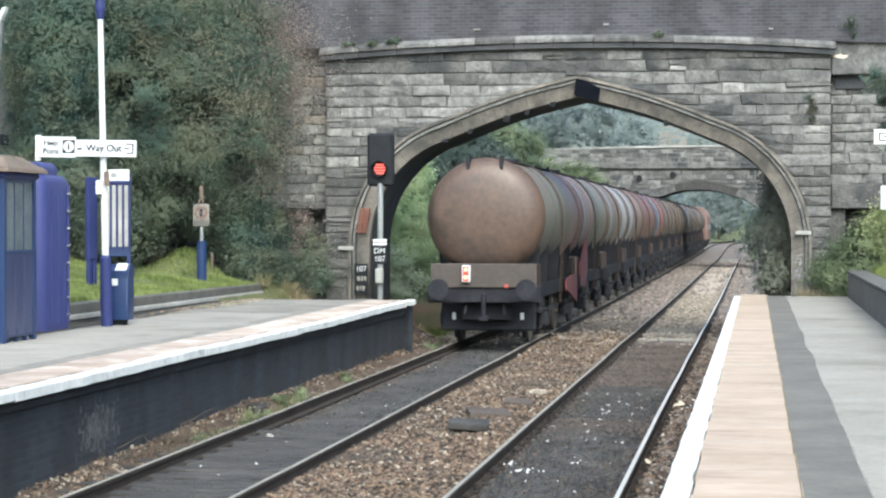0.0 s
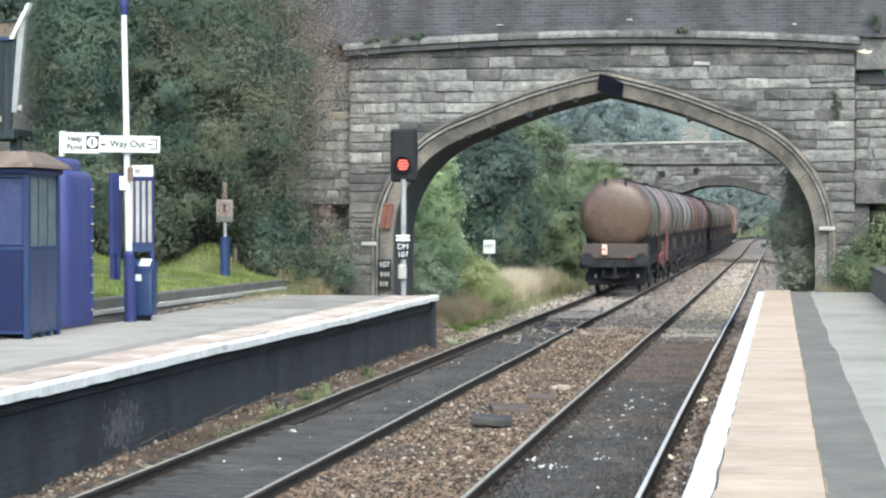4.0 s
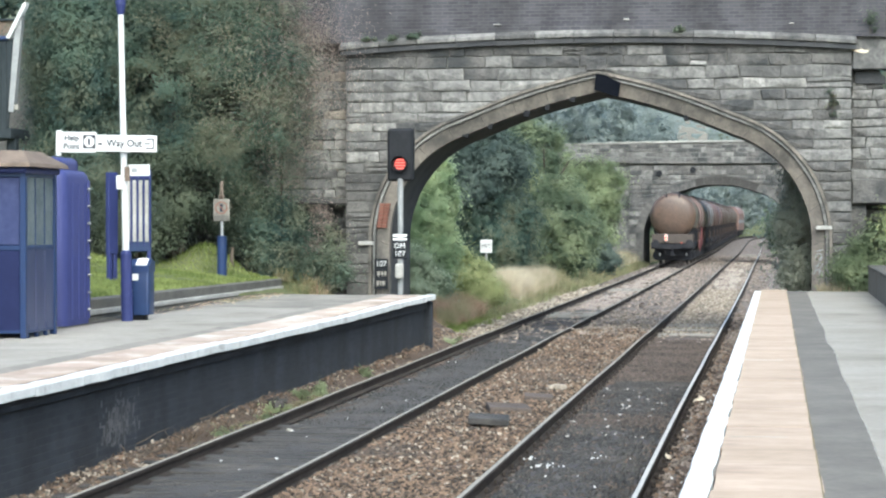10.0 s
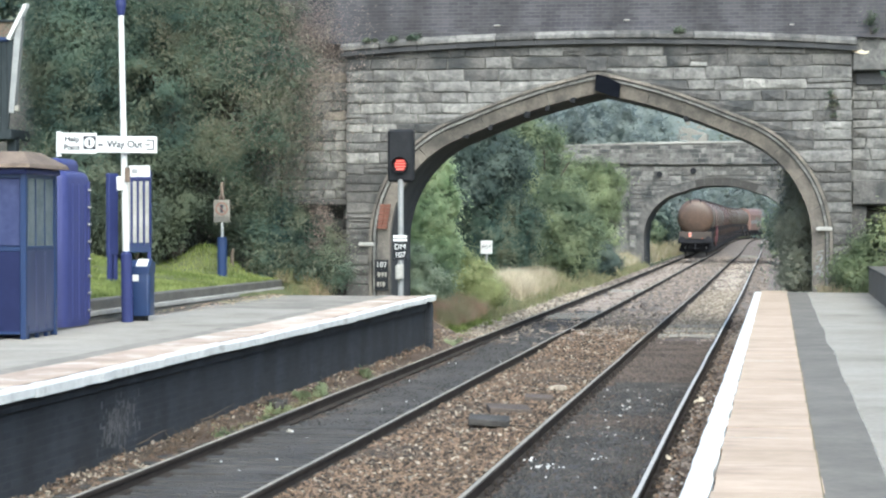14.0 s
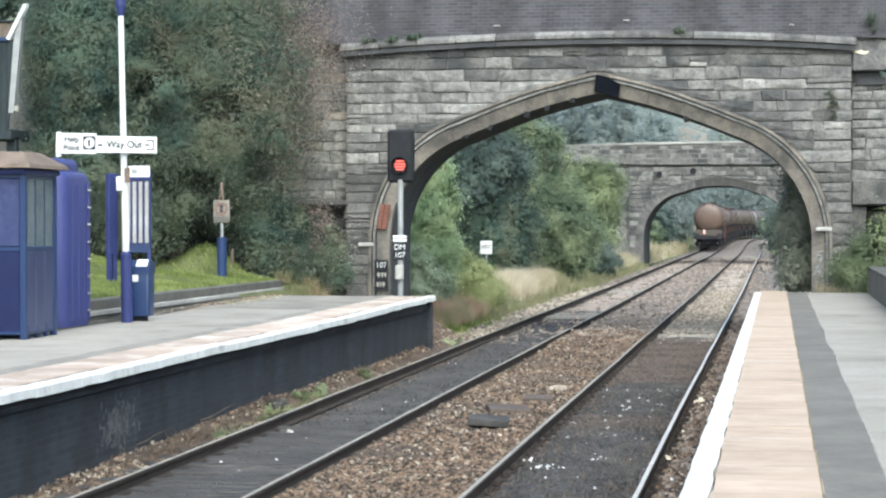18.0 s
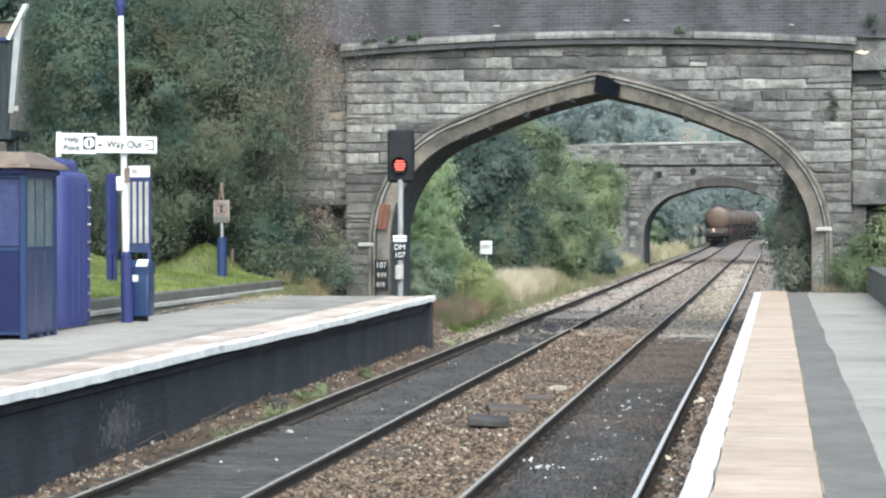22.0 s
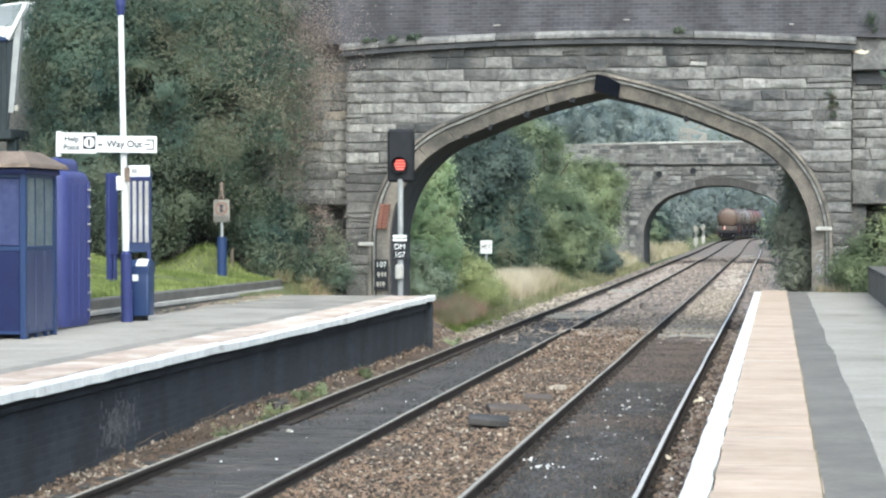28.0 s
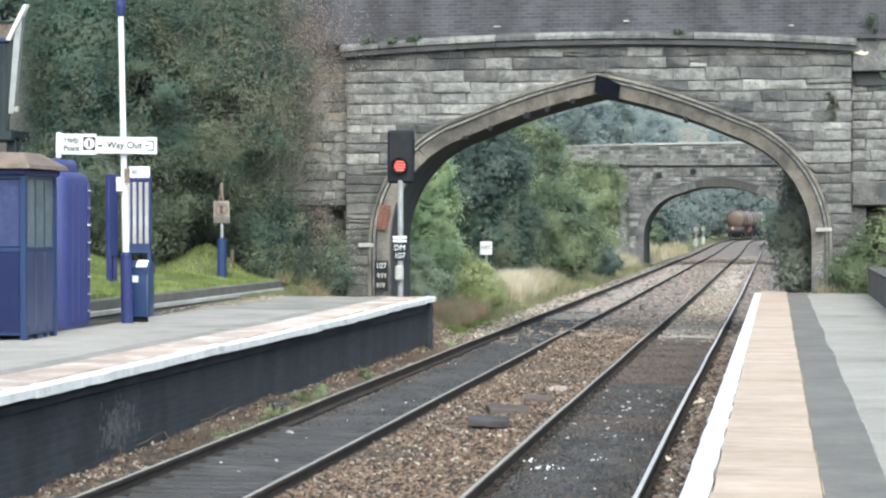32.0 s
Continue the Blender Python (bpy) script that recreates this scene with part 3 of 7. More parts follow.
for i in range(73):
    y0, y1 = RP0 + i, min(RP1, RP0 + i + 1)
    w0, w1 = (0.55 + 0.04 * noise.noise((0, 7 + y * 0.35, 0)) + 0.02 * noise.noise((0, 7 + y * 2.1, 3)) + 0.0022 * (30 - y) for y in (y0, y1))
    seam.add([(0.05, y0, RP_Z + 0.003), (w0, y0, RP_Z + 0.008), (w1, y1, RP_Z + 0.008), (0.05, y1, RP_Z + 0.003)], [(0, 1, 2, 3)])
part("patched_seam", seam, M["asphalt_dark"], platform_right, "darker strip of newer asphalt")
grit = Geo()
for k in range(220):
    y = 10 + 0.165 * k
    w = 0.555 + 0.04 * noise.noise((0, 7 + y * 0.35, 0)) + 0.02 * noise.noise((0, 7 + y * 2.1, 3)) + 0.0022 * (30 - y)
    a, b = 0.012 * abs(noise.noise((k * 1.3, 2, 0))), 0.05 + 0.1 * abs(noise.noise((k * 2.7, 5, 0)))
    grit.box(w - a, w + 0.004 + a, y, y + b, RP_Z + 0.004, RP_Z + 0.012)
part("seam_edge", grit, M["concrete"], platform_right, "pale gritty edge of the newer strip")
# the platform across the line
LP_Z, LP0, LP1 = 0.90, -16.0, 42.6
platform_left = thing("platform_far", "station platform across the line, white-edged over a blackened brick wall", "platform", kind="structure")


def lp_z(y):
    return LP_Z + 0.05 * ease((y - 30) / 12)


part("platform_base", Geo().add([(x, y, z) for y in (LP0, LP1 - 0.05) for x, z in ((-10.55, -0.5), (-6.86, -0.5), (-6.86, LP_Z - 0.08), (-10.55, LP_Z - 0.08))],
     [(0, 1, 2, 3), (7, 6, 5, 4), (0, 4, 5, 1), (1, 5, 6, 2), (2, 6, 7, 3), (3, 7, 4, 0)]), M["wall_black"], platform_left, "tarred and blackened brick wall")
part("asphalt_surface", Geo().grid([-10.6, -9.8, -9.0, -8.2, -7.62], [LP0 + 1.0 * i for i in range(59)] + [LP1], lambda x, y: lp_z(y) + 0.006 * noise.noise((x, y * 0.5, 4))), M["asphalt"], platform_left, "grey asphalt")
seam = Geo()
for i in range(60):
    y0, y1 = LP0 + i, min(LP1, LP0 + i + 1)
    w0, w1 = (-7.86 + 0.10 * noise.noise((3, y * 0.4, 0)) for y in (y0, y1))
    seam.add([(w0, y0, lp_z(y0) + 0.006), (-7.55, y0, lp_z(y0) + 0.006), (-7.55, y1, lp_z(y1) + 0.006), (w1, y1, lp_z(y1) + 0.006)], [(0, 1, 2, 3)])
part("patched_seam", seam, M["asphalt_seam"], platform_left, "darker strip of older asphalt")
worn = Geo()
for i in range(12):
    xa, xb = -10.4 + 0.21 * i, -10.4 + 0.21 * (i + 1)
    ya, yb = (36.6 + 0.9 * noise.noise((x * 0.9, 3, 1)) + 0.25 * noise.noise((x * 5, 1, 1)) for x in (xa, xb))
    worn.add([(xa, ya, lp_z(ya) + 0.002), (xb, yb, lp_z(yb) + 0.002), (xb, yb + 0.6, lp_z(yb + 0.6) + 0.008), (xa, ya + 0.6, lp_z(ya + 0.6) + 0.008), (xb, LP1, lp_z(LP1) + 0.008), (xa, LP1, lp_z(LP1) + 0.008)], [(0, 1, 2, 3), (3, 2, 4, 5)])
# dark strip at the wall foot paints its shade along with drifted dirt
dirt = Geo()
for i in range(48):
    ya, yb = 18.6 + 0.5 * i, 18.6 + 0.5 * (i + 1)
    wa, wb = (-9.90 + 0.14 * noise.noise((2, y * 0.5, 0)) + 0.07 * noise.noise((2, y * 2.3, 5)) for y in (ya, yb))
    dirt.add([(-10.45, ya, lp_z(ya) + 0.012), (wa, ya, lp_z(ya) + 0.012), (wb, yb, lp_z(yb) + 0.012), (-10.45, yb, lp_z(yb) + 0.012)], [(0, 1, 2, 3)])
part("drifted_dirt", dirt, M["dirt_and_shade"], platform_left, "dark strip of dirt and painted shade along the low wall's foot")
part("worn_asphalt", worn, M["asphalt_seam"], platform_left, "darker dusty asphalt towards the platform end")



# ---------------------------------------------------------------- first stone bridge
MID, SPAN = -3.93, 4.57


def arch(off, n=20, mid=MID, half=SPAN, crown=5.2, m=0.32, r=2.4, foot=-0.3, bow=0.09):
    """Points (x, z) of one side-to-side four-centred arch line, set off outwards."""
    al = math.atan(m)
    uc = half - r
    u0 = uc + r * math.sin(al)
    zc = crown - m * u0 - r * math.cos(al)
    rr = r + off
    top = crown + off / math.cos(al)
    right = [(0, top)] + [(u0 * k / 8 + off * math.sin(al) * k / 8, top + (zc + rr * math.cos(al) - top) * k / 8 + bow * math.sin(math.pi * k / 8)) for k in range(1, 8)]
    right += [(uc + rr * math.sin(a), zc + rr * math.cos(a)) for a in (al + (math.pi / 2 - al) * k / n for k in range(n + 1))]
    right += [(uc + rr, foot)]
    return [(mid - u, z) for u, z in reversed(right[1:])] + [(mid + u, z) for u, z in right]


def band(geo, inner, outer, y0, y1):
    """A ring between two arch lines, y1 - y0 thick."""
    n = len(inner)
    vs = [(x, y, z) for pts in (inner, outer) for y in (y0, y1) for x, z in pts]
    fs = []
    for i in range(n - 1):
        a, b, c, d = i, n + i, 2 * n + i, 3 * n + i
        fs += [(a, a + 1, c + 1, c), (b, d, d + 1, b + 1), (a, b, b + 1, a + 1), (c, c + 1, d + 1, d)]
    fs += [(0, 2 * n, 3 * n, n), (n - 1, 2 * n - 1, 4 * n - 1, 3 * n - 1)]
    return geo.add(vs, fs)


def string_z(x, mid=MID):
    return 6.27 - 0.2 * ((x - mid) / 5.4) ** 2


def spandrel(geo, inner, y0, y1, x0, x1, top):
    """A wall above and beside an arch line."""
    pts = list(inner)
    outline = [(x0, pts[0][1])] + pts + [(x1, pts[-1][1])]
    tops = [(x, top(x)) for x in (x0, *[p[0] for p in pts], x1)]
    return band(geo, outline, tops, y0, y1)


bridge = thing("stone_bridge", "weathered grey stone road bridge with a Tudor arch and dark brick parapet", "bridge", pose(0, BRIDGE_Y, 0), kind="structure")
part("spandrel_wall", spandrel(Geo(), arch(0.30), 0.018, BRIDGE_T, -9.45, 1.46, lambda x: string_z(x)), M["joint"], bridge, "mortar-jointed stone core")
part("arch_soffit", band(Geo(), arch(0.02), arch(0.32), 0.12, BRIDGE_T - 0.05), M["dark_stone"], bridge, "near-black underside of the arch")


def resample(line, n):
    """The line cut into n equal lengths."""
    p = np.array(line)
    d = np.concatenate([[0], np.cumsum(np.hypot(*np.diff(p, axis=0).T))])
    s = np.linspace(0, d[-1], n + 1)
    return np.stack([np.interp(s, d, p[:, 0]), np.interp(s, d, p[:, 1])], 1)


def ring(name, lo, hi, y0, y1, mat, parent, n, gap=0.008, label="", tilt=0.0, crown_mat=None, **kw):
    """A ring of separate wedge stones."""
    sub = 4
    a, b = resample(arch(lo, **kw), n * sub), resample(arch(hi, **kw), n * sub)
    for k in range(n):
        g, d = Geo(), 0.012 * noise.noise((k * 1.7, lo * 9, 2))
        pts_a, pts_b = a[k * sub:(k + 1) * sub + 1].copy(), b[k * sub:(k + 1) * sub + 1].copy()
        for pts in (pts_a, pts_b):
            t0, t1 = pts[1] - pts[0], pts[-2] - pts[-1]
            pts[0] += gap * t0 / max(1e-6, np.hypot(*t0))
            pts[-1] += gap * t1 / max(1e-6, np.hypot(*t1))
        m = len(pts_a)
        vs = [(x, y0 + d + tilt, z) for x, z in pts_a] + [(x, y0 + d, z) for x, z in pts_b] + [(x, y1, z) for x, z in pts_a] + [(x, y1, z) for x, z in pts_b]
        fs = []
        for i in range(m - 1):
            fs += [(i, i + 1, m + i + 1, m + i), (2 * m + i, 3 * m + i, 3 * m + i + 1, 2 * m + i + 1), (i, 2 * m + i, 2 * m + i + 1, i + 1), (m + i, m + i + 1, 3 * m + i + 1, 3 * m + i)]
        fs += [(0, m, 3 * m, 2 * m), (m - 1, 3 * m - 1, 4 * m - 1, 2 * m - 1)]
        part(name, g.add(vs, fs), M[crown_mat if crown_mat and abs(k - 1 - (n - 1) / 2) < n * 0.11 else mat], parent, label)


ring("voussoir", 0.0, 0.265, 0.0, 0.32, "dressed", bridge, 23, gap=0.004, tilt=0.10)
# paler stone on this roll puts its lit edge into the colour
ring("moulding_stone", 0.288, 0.342, -0.05, 0.2, "stone_pale", bridge, 23, gap=0.005)
ring("hood_stone", 0.366, 0.428, -0.11, 0.2, "dressed", bridge, 23, gap=0.006)
rs = random.Random(19)
# black blocks paint the shade of small notches in the arch's lower edge
for u, w in ((-2.9, 0.16), (-2.35, 0.10), (-1.55, 0.13), (-1.1, 0.09), (-0.55, 0.12), (1.9, 0.10)):
    z = 5.2 - 0.32 * abs(u) + 0.06
    part("broken_edge", Geo().box(-w / 2, w / 2, -0.012, 0.12, -0.05, 0.03 + w * 0.5, 0.01, pose(MID + u, 0.105, z - 0.045, 0, 14 if u < 0 else -14, 0)), M["black"], bridge, "small black block painting the shade in a chipped notch")
# gap right of the crown where a stone fell away, its darkness painted black
g = Geo().add([(x, y, z) for y in (-0.09, 0.2) for x, z in ((MID - 0.06, 5.24), (MID + 0.46, 5.07), (MID + 0.50, 5.38), (MID + 0.10, 5.58), (MID - 0.02, 5.60))],
              [(0, 1, 2, 3, 4), (9, 8, 7, 6, 5)] + [(i, i + 5, (i + 1) % 5 + 5, (i + 1) % 5) for i in range(5)])
part("keystone", g, M["void_black"], bridge, "black block painting the dark inside of the gap")


def ring_u(z, off, **kw):
    """Half the width inside an arch line at a height; 0 above its crown."""
    pts = [p for p in arch(off, **kw) if p[0] >= kw.get("mid", MID)]
    zs, us = [p[1] for p in pts][::-1], [p[0] - kw.get("mid", MID) for p in pts][::-1]
    return 0.0 if z > zs[-1] else float(np.interp(z, zs, us))


def block(x0, x1, x0t, x1t, z0, z1, proud, depth=0.09, j=0.026, rnd=random):
    """One squared rubble stone with a rough, slightly tilted face and worn arrises."""
    e = min(0.012, (z1 - z0) * 0.1)
    q = lambda s: rnd.uniform(-s, s)
    back = [(x0, z0), (x1, z0), (x1t, z1), (x0t, z1)]
    back = [(x + q(j), z + q(j * 0.7)) for x, z in back]
    cx, cz = sum(p[0] for p in back) / 4, sum(p[1] for p in back) / 4
    front = [(x + math.copysign(min(e, abs(cx - x) * 0.4), cx - x), z + math.copysign(e, cz - z)) for x, z in back]
    vs = [(x, depth, z) for x, z in back] + [(x, -proud + e * 0.8, z) for x, z in back] + [(x, -proud + q(0.012), z) for x, z in front]
    vs.append((cx + q(0.08), -proud - rnd.uniform(0.0, 0.035), cz + q(0.04)))
    fs = [(i, (i + 1) % 4, 4 + (i + 1) % 4, 4 + i) for i in range(4)] + [(4 + i, 4 + (i + 1) % 4, 8 + (i + 1) % 4, 8 + i) for i in range(4)]
    fs += [(8 + i, 8 + (i + 1) % 4, 12) for i in range(4)]
    return Geo().add(vs, fs)


def courses(x0, x1, z0, top, rnd, hmin=0.2, hmax=0.3, wmin=0.35, wmax=0.95, hole=None, gap=0.011, split=0.0):
    """Rows of stones between x0 and x1 from z0 up to top(x), leaving an arch free; yields (x0, x1, x0 at top, x1 at top, z0, z1)."""
    z = z0
    while True:
        h = rnd.uniform(hmin, hmax)
        lim = max(top(x0), top((x0 + x1) / 2), top(x1))
        if z > lim - 0.07:
            return
        zt = z + h
        spans = [(x0, x1, x0, x1)]
        if hole:
            ub, ut = hole(z), hole(zt)
            if ub > 0.05:
                mid = MID
                spans = [(x0, mid - ub, x0, mid - ut), (mid + ub, x1, mid + ut, x1)]
        for a, b, at, bt in spans:
            x, xt = a, at
            first = True
            while b - x > 0.06:
                w = rnd.uniform(wmin, wmax)
                last = b - x < w + wmin * 0.8
                nx = b if last else x + w
                nxt = bt if last else (x + w if abs(a - at) < 1e-6 or not first else max(xt + 0.15, x + w))
                zz1 = min(zt, top(0.5 * (x + nx)) - 0.005)
                if zz1 - z > 0.17 and nx - x > 0.3 and rnd.random() < split:
                    zm = z + (zz1 - z) * rnd.uniform(0.4, 0.6)
                    xm, xn = 0.5 * (x + xt), 0.5 * (nx + nxt)
                    yield (x + gap, nx - gap, xm + gap, xn - gap, z + gap, zm - gap)
                    yield (xm + gap, xn - gap, xt + gap, nxt - gap, zm + gap, zz1 - gap)
                elif zz1 - z > 0.05:
                    yield (x + gap, nx - gap, xt + gap, nxt - gap, z + gap, zz1 - gap)
                x, xt, first = nx, nxt, False
        z = zt


rs = random.Random(5)
for c in courses(-9.45, 1.46, 0.55, lambda x: string_z(x) - 0.02, rs, hole=lambda z: ring_u(z, 0.432), hmin=0.19, hmax=0.27, wmin=0.32, wmax=0.92, gap=0.009, split=0.05):
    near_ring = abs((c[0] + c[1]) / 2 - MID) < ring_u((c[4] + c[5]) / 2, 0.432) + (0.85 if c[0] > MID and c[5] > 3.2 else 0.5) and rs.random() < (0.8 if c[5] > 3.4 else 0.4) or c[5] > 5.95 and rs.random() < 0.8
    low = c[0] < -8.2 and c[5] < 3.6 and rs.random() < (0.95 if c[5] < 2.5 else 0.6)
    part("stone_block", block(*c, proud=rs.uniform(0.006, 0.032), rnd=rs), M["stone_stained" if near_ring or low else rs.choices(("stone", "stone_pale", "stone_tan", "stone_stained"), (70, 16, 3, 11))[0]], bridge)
part("stone_block", Geo().box(MID - 0.24, MID + 0.19, -0.045, 0.1, 5.655, 5.86, 0.012), M["stone_stained"], bridge)
# string course, bowed up over the crown
for k in range(13):
    a, b = -9.55 + 11.11 * k / 13 + 0.006, -9.55 + 11.11 * (k + 1) / 13 - 0.006
    g = Geo()
    prof = [(-0.17, 0.08), (-0.20, 0.10), (-0.20, 0.17), (-0.13, 0.25), (0.1, 0.25), (0.1, 0.078), (0.0, 0.078), (-0.1, 0.078)]
    vs = [(x, p, string_z(x) + q) for x in (a, b) for p, q in prof]
    g.add(vs, [(i, (i + 1) % 8, 8 + (i + 1) % 8, 8 + i) for i in range(8)] + [tuple(range(7, -1, -1)), tuple(range(8, 16))])
    part("string_course_stone", g, M["stone_stained" if k in (1, 4, 7, 8, 11) else "stone"], bridge)
    # the course's shadow stripe is put into this moulding's dark colour
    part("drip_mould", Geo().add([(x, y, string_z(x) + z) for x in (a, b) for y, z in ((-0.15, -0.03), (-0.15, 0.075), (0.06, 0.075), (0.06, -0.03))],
         [(0, 1, 2, 3), (7, 6, 5, 4), (0, 4, 5, 1), (1, 5, 6, 2), (2, 6, 7, 3), (3, 7, 4, 0)]), M["dark_stone"], bridge, "drip moulding with its shadow stripe painted dark")
# brick parapet
g = Geo()
n = 24
for (y0, y1, a, b) in ((-0.12, 0.45, 0.25, 0.40), (0.06, 0.38, 0.40, 1.55)):
    xs2 = [-13.4 + 25.4 * i / n for i in range(n + 1)]
    vs = [(x, y, (string_z(x) if -9.6 < x < 1.6 else string_z(-9.5) - 0.035 * (abs(x - MID) - 5.5)) + q) for x in xs2 for y, q in ((y0, a), (y1, a), (y1, b), (y0, b))]
    g.add(vs, [(4 * i + j, 4 * i + (j + 1) % 4, 4 * i + 4 + (j + 1) % 4, 4 * i + 4 + j) for i in range(n) for j in range(4)] + [(0, 1, 2, 3), (4 * n + 3, 4 * n + 2, 4 * n + 1, 4 * n)])
part("brick_parapet", g, M["brick"], bridge, "dark blue-grey brick parapet")
part("road_deck", Geo().box(-9.4, 14, 0.3, BRIDGE_T, 5.9, 6.35), M["asphalt_dark"], bridge)
part("rear_parapet", Geo().box(-13.4, 14, BRIDGE_T - 0.35, BRIDGE_T, 6.0, 7.6), M["brick"], bridge)
# wing walls either side, the lower half set back under a plain band
for side, xa, xb in ((-1, -22.0, -9.47), (1, 1.48, 14.0)):
    wing = part("wing_wall", Geo().box(xa, xb, 0.32, 1.2, 2.95, 6.42 if side > 0 else 6.1), M["joint"], bridge, "rubble wing wall beside the arch")
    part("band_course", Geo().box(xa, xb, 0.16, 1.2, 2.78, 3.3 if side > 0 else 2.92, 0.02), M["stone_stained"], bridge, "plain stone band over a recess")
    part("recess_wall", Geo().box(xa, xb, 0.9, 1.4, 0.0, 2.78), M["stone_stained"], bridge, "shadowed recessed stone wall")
    for c in courses(-12.5 if side < 0 else 1.8, -9.5 if side < 0 else 4.2, 0.9, lambda x: 2.74, rs, hmin=0.14, hmax=0.26, wmin=0.2, wmax=0.6):
        part("rubble_stone", block(*c, proud=rs.uniform(0.0, 0.06), depth=0.05, rnd=rs), M[rs.choice(("stone_stained", "stone_pale", "dark_stone", "stone", "stone"))], bridge, at=pose(0, 0.86, 0))
    if side > 0:
        part("ledge", Geo().box(xa, xb, -0.02, 0.6, 5.62, 6.36, 0.02), M["stone"], bridge)
        # dark band painted over the stones as the shade below the ledge
        part("soot_band", Geo().box(xa + 0.07, xb, 0.20, 0.6, 5.32, 5.612, 0.015), M["dark_stone"], bridge, "dark band painting the shade under the ledge")
        part("fresh_break", Geo().add([(1.47, -0.035, 6.05), (1.47, -0.035, 6.01), (1.62, -0.04, 5.975), (1.72, -0.035, 5.955), (1.79, -0.035, 5.98), (1.82, -0.03, 6.03), (1.73, -0.04, 6.02), (1.66, -0.04, 6.055), (1.6, -0.035, 6.03)]
             + [(x, 0.05, z) for x, z in ((1.47, 6.06), (1.47, 6.0), (1.62, 5.965), (1.72, 5.945), (1.8, 5.975), (1.83, 6.03), (1.73, 6.03), (1.66, 6.065), (1.6, 6.04))],
             [tuple(range(9))] + [(i, (i + 1) % 9, 9 + (i + 1) % 9, 9 + i) for i in range(9)]), M["cream_break"], bridge, "freshly broken cream-coloured stone edge")
    lo, hi, topz = (max(xa, -12.5), xb, 6.05) if side < 0 else (xa, 5.0, 5.6)
    for c in courses(lo, hi, 3.3 if side > 0 else 2.92, lambda x: topz, rs, hmin=0.16, hmax=0.27, wmin=0.28, wmax=0.7, gap=0.007):
        part("stone_block", block(*c, proud=rs.uniform(0.0, 0.03), depth=0.09, rnd=rs), M[rs.choice(("stone", "stone_tan", "stone_pale", "stone_pale")) if side < 0 else rs.choice(("stone", "stone", "stone_stained", "stone"))], bridge, at=pose(0, 0.27, 0))
    if side > 0:
        part("pier", Geo().box(xa - 0.02, xa + 0.3, 0.3, 2.9, -0.4, 2.78), M["stone_stained"], bridge)
# springing caps
for x0, x1, z in ((-9.16, -8.82, 1.92), (0.72, 1.06, 2.26)):
    part("impost_cap", Geo().box(x0, x1, -0.12, 0.1, z - 0.04, z + 0.045, 0.012), M["concrete"], bridge, "pale stone cap")
rs = random.Random(31)
g = Geo()
for k in range(18):
    x, z = 0.70 + 0.16 * rs.random(), 1.25 + 0.55 * rs.random()
    g.box(-0.05, 0.05, -0.004, 0.0, -0.012, 0.012, 0, pose(x, 0.10 * (1 - (x - 0.64) / 0.325) - 0.02, z, 0, rs.uniform(-80, 10), 0))
part("painted_scrawl", g, M["steel"], bridge, "blue-grey paint strokes on the arch foot")
for x, z, w in ((-3.3, 6.74, 0.1), (-6.1, 6.66, 0.12), (0.2, 6.60, 0.08)):
    part("pale_fragment", Geo().box(x - w * 0.6, x + w * 0.6, -0.145, 0.0, z - 0.014, z + 0.014, 0.006, pose(0, 0, 0, 0, 0, 0)), M["concrete"], bridge, "pale broken stone edge")
g = Geo()
for i in range(7):
    for k in range(2):
        g.box(-8.76 + 0.012 * i + 0.115 * k, -8.65 + 0.012 * i + 0.115 * k, -0.055, 0.03, 2.26 + 0.078 * i, 2.33 + 0.078 * i, 0.006)
part("brick_patch", g, M["redbrick"], bridge, "patch of red brick repair in the arch ring")

# ---------------------------------------------------------------- second stone bridge, far along the line
B2_Y, B2_T = 127.0, 6.0
K2 = dict(mid=-3.62, half=4.22, crown=4.50, m=0.18, r=2.6, bow=0.12)
bridge2 = thing("stone_bridge", "grey stone overbridge with a low arch and pale parapet coping", "bridge", pose(0, B2_Y, 0), kind="structure")
MID_KEEP = MID
part("spandrel_wall", spandrel(Geo(), arch(0.05, **K2), 0.06, B2_T, -8.66, 12.0, lambda x: 5.9), M["joint"], bridge2, "mortar-jointed stone core")
part("arch_soffit", band(Geo(), arch(0.0, **K2), arch(0.3, **K2), 0.1, B2_T), M["dark_stone"], bridge2, "near-black underside of the arch")
ring("voussoir", 0.0, 0.44, -0.06, 0.3, "stone_stained", bridge2, 31, gap=0.01, crown_mat="oily", **K2)
part("string_course", Geo().box(-8.72, 12, -0.20, 0.3, 5.70, 5.82, 0.03), M["stone_stained"], bridge2)
part("wing_wall", Geo().box(-30, -8.66, 0.4, 1.4, -0.3, 6.0), M["stone"], bridge2)
par = Geo()
vs = []
for k in range(25):
    x = -30 + 42 * k / 24
    zt = 6.95 - 0.0016 * (x + 2) ** 2
    vs += [(x, 0.0, 5.8), (x, 0.5, 5.8), (x, 0.5, zt), (x, 0.0, zt)]
par.add(vs, [(4 * k + j, 4 * k + (j + 1) % 4, 4 * k + 4 + (j + 1) % 4, 4 * k + 4 + j) for k in range(24) for j in range(4)] + [(0, 1, 2, 3), (99, 98, 97, 96)])
part("parapet_wall", par, M["stone"], bridge2, "grey stone parapet")
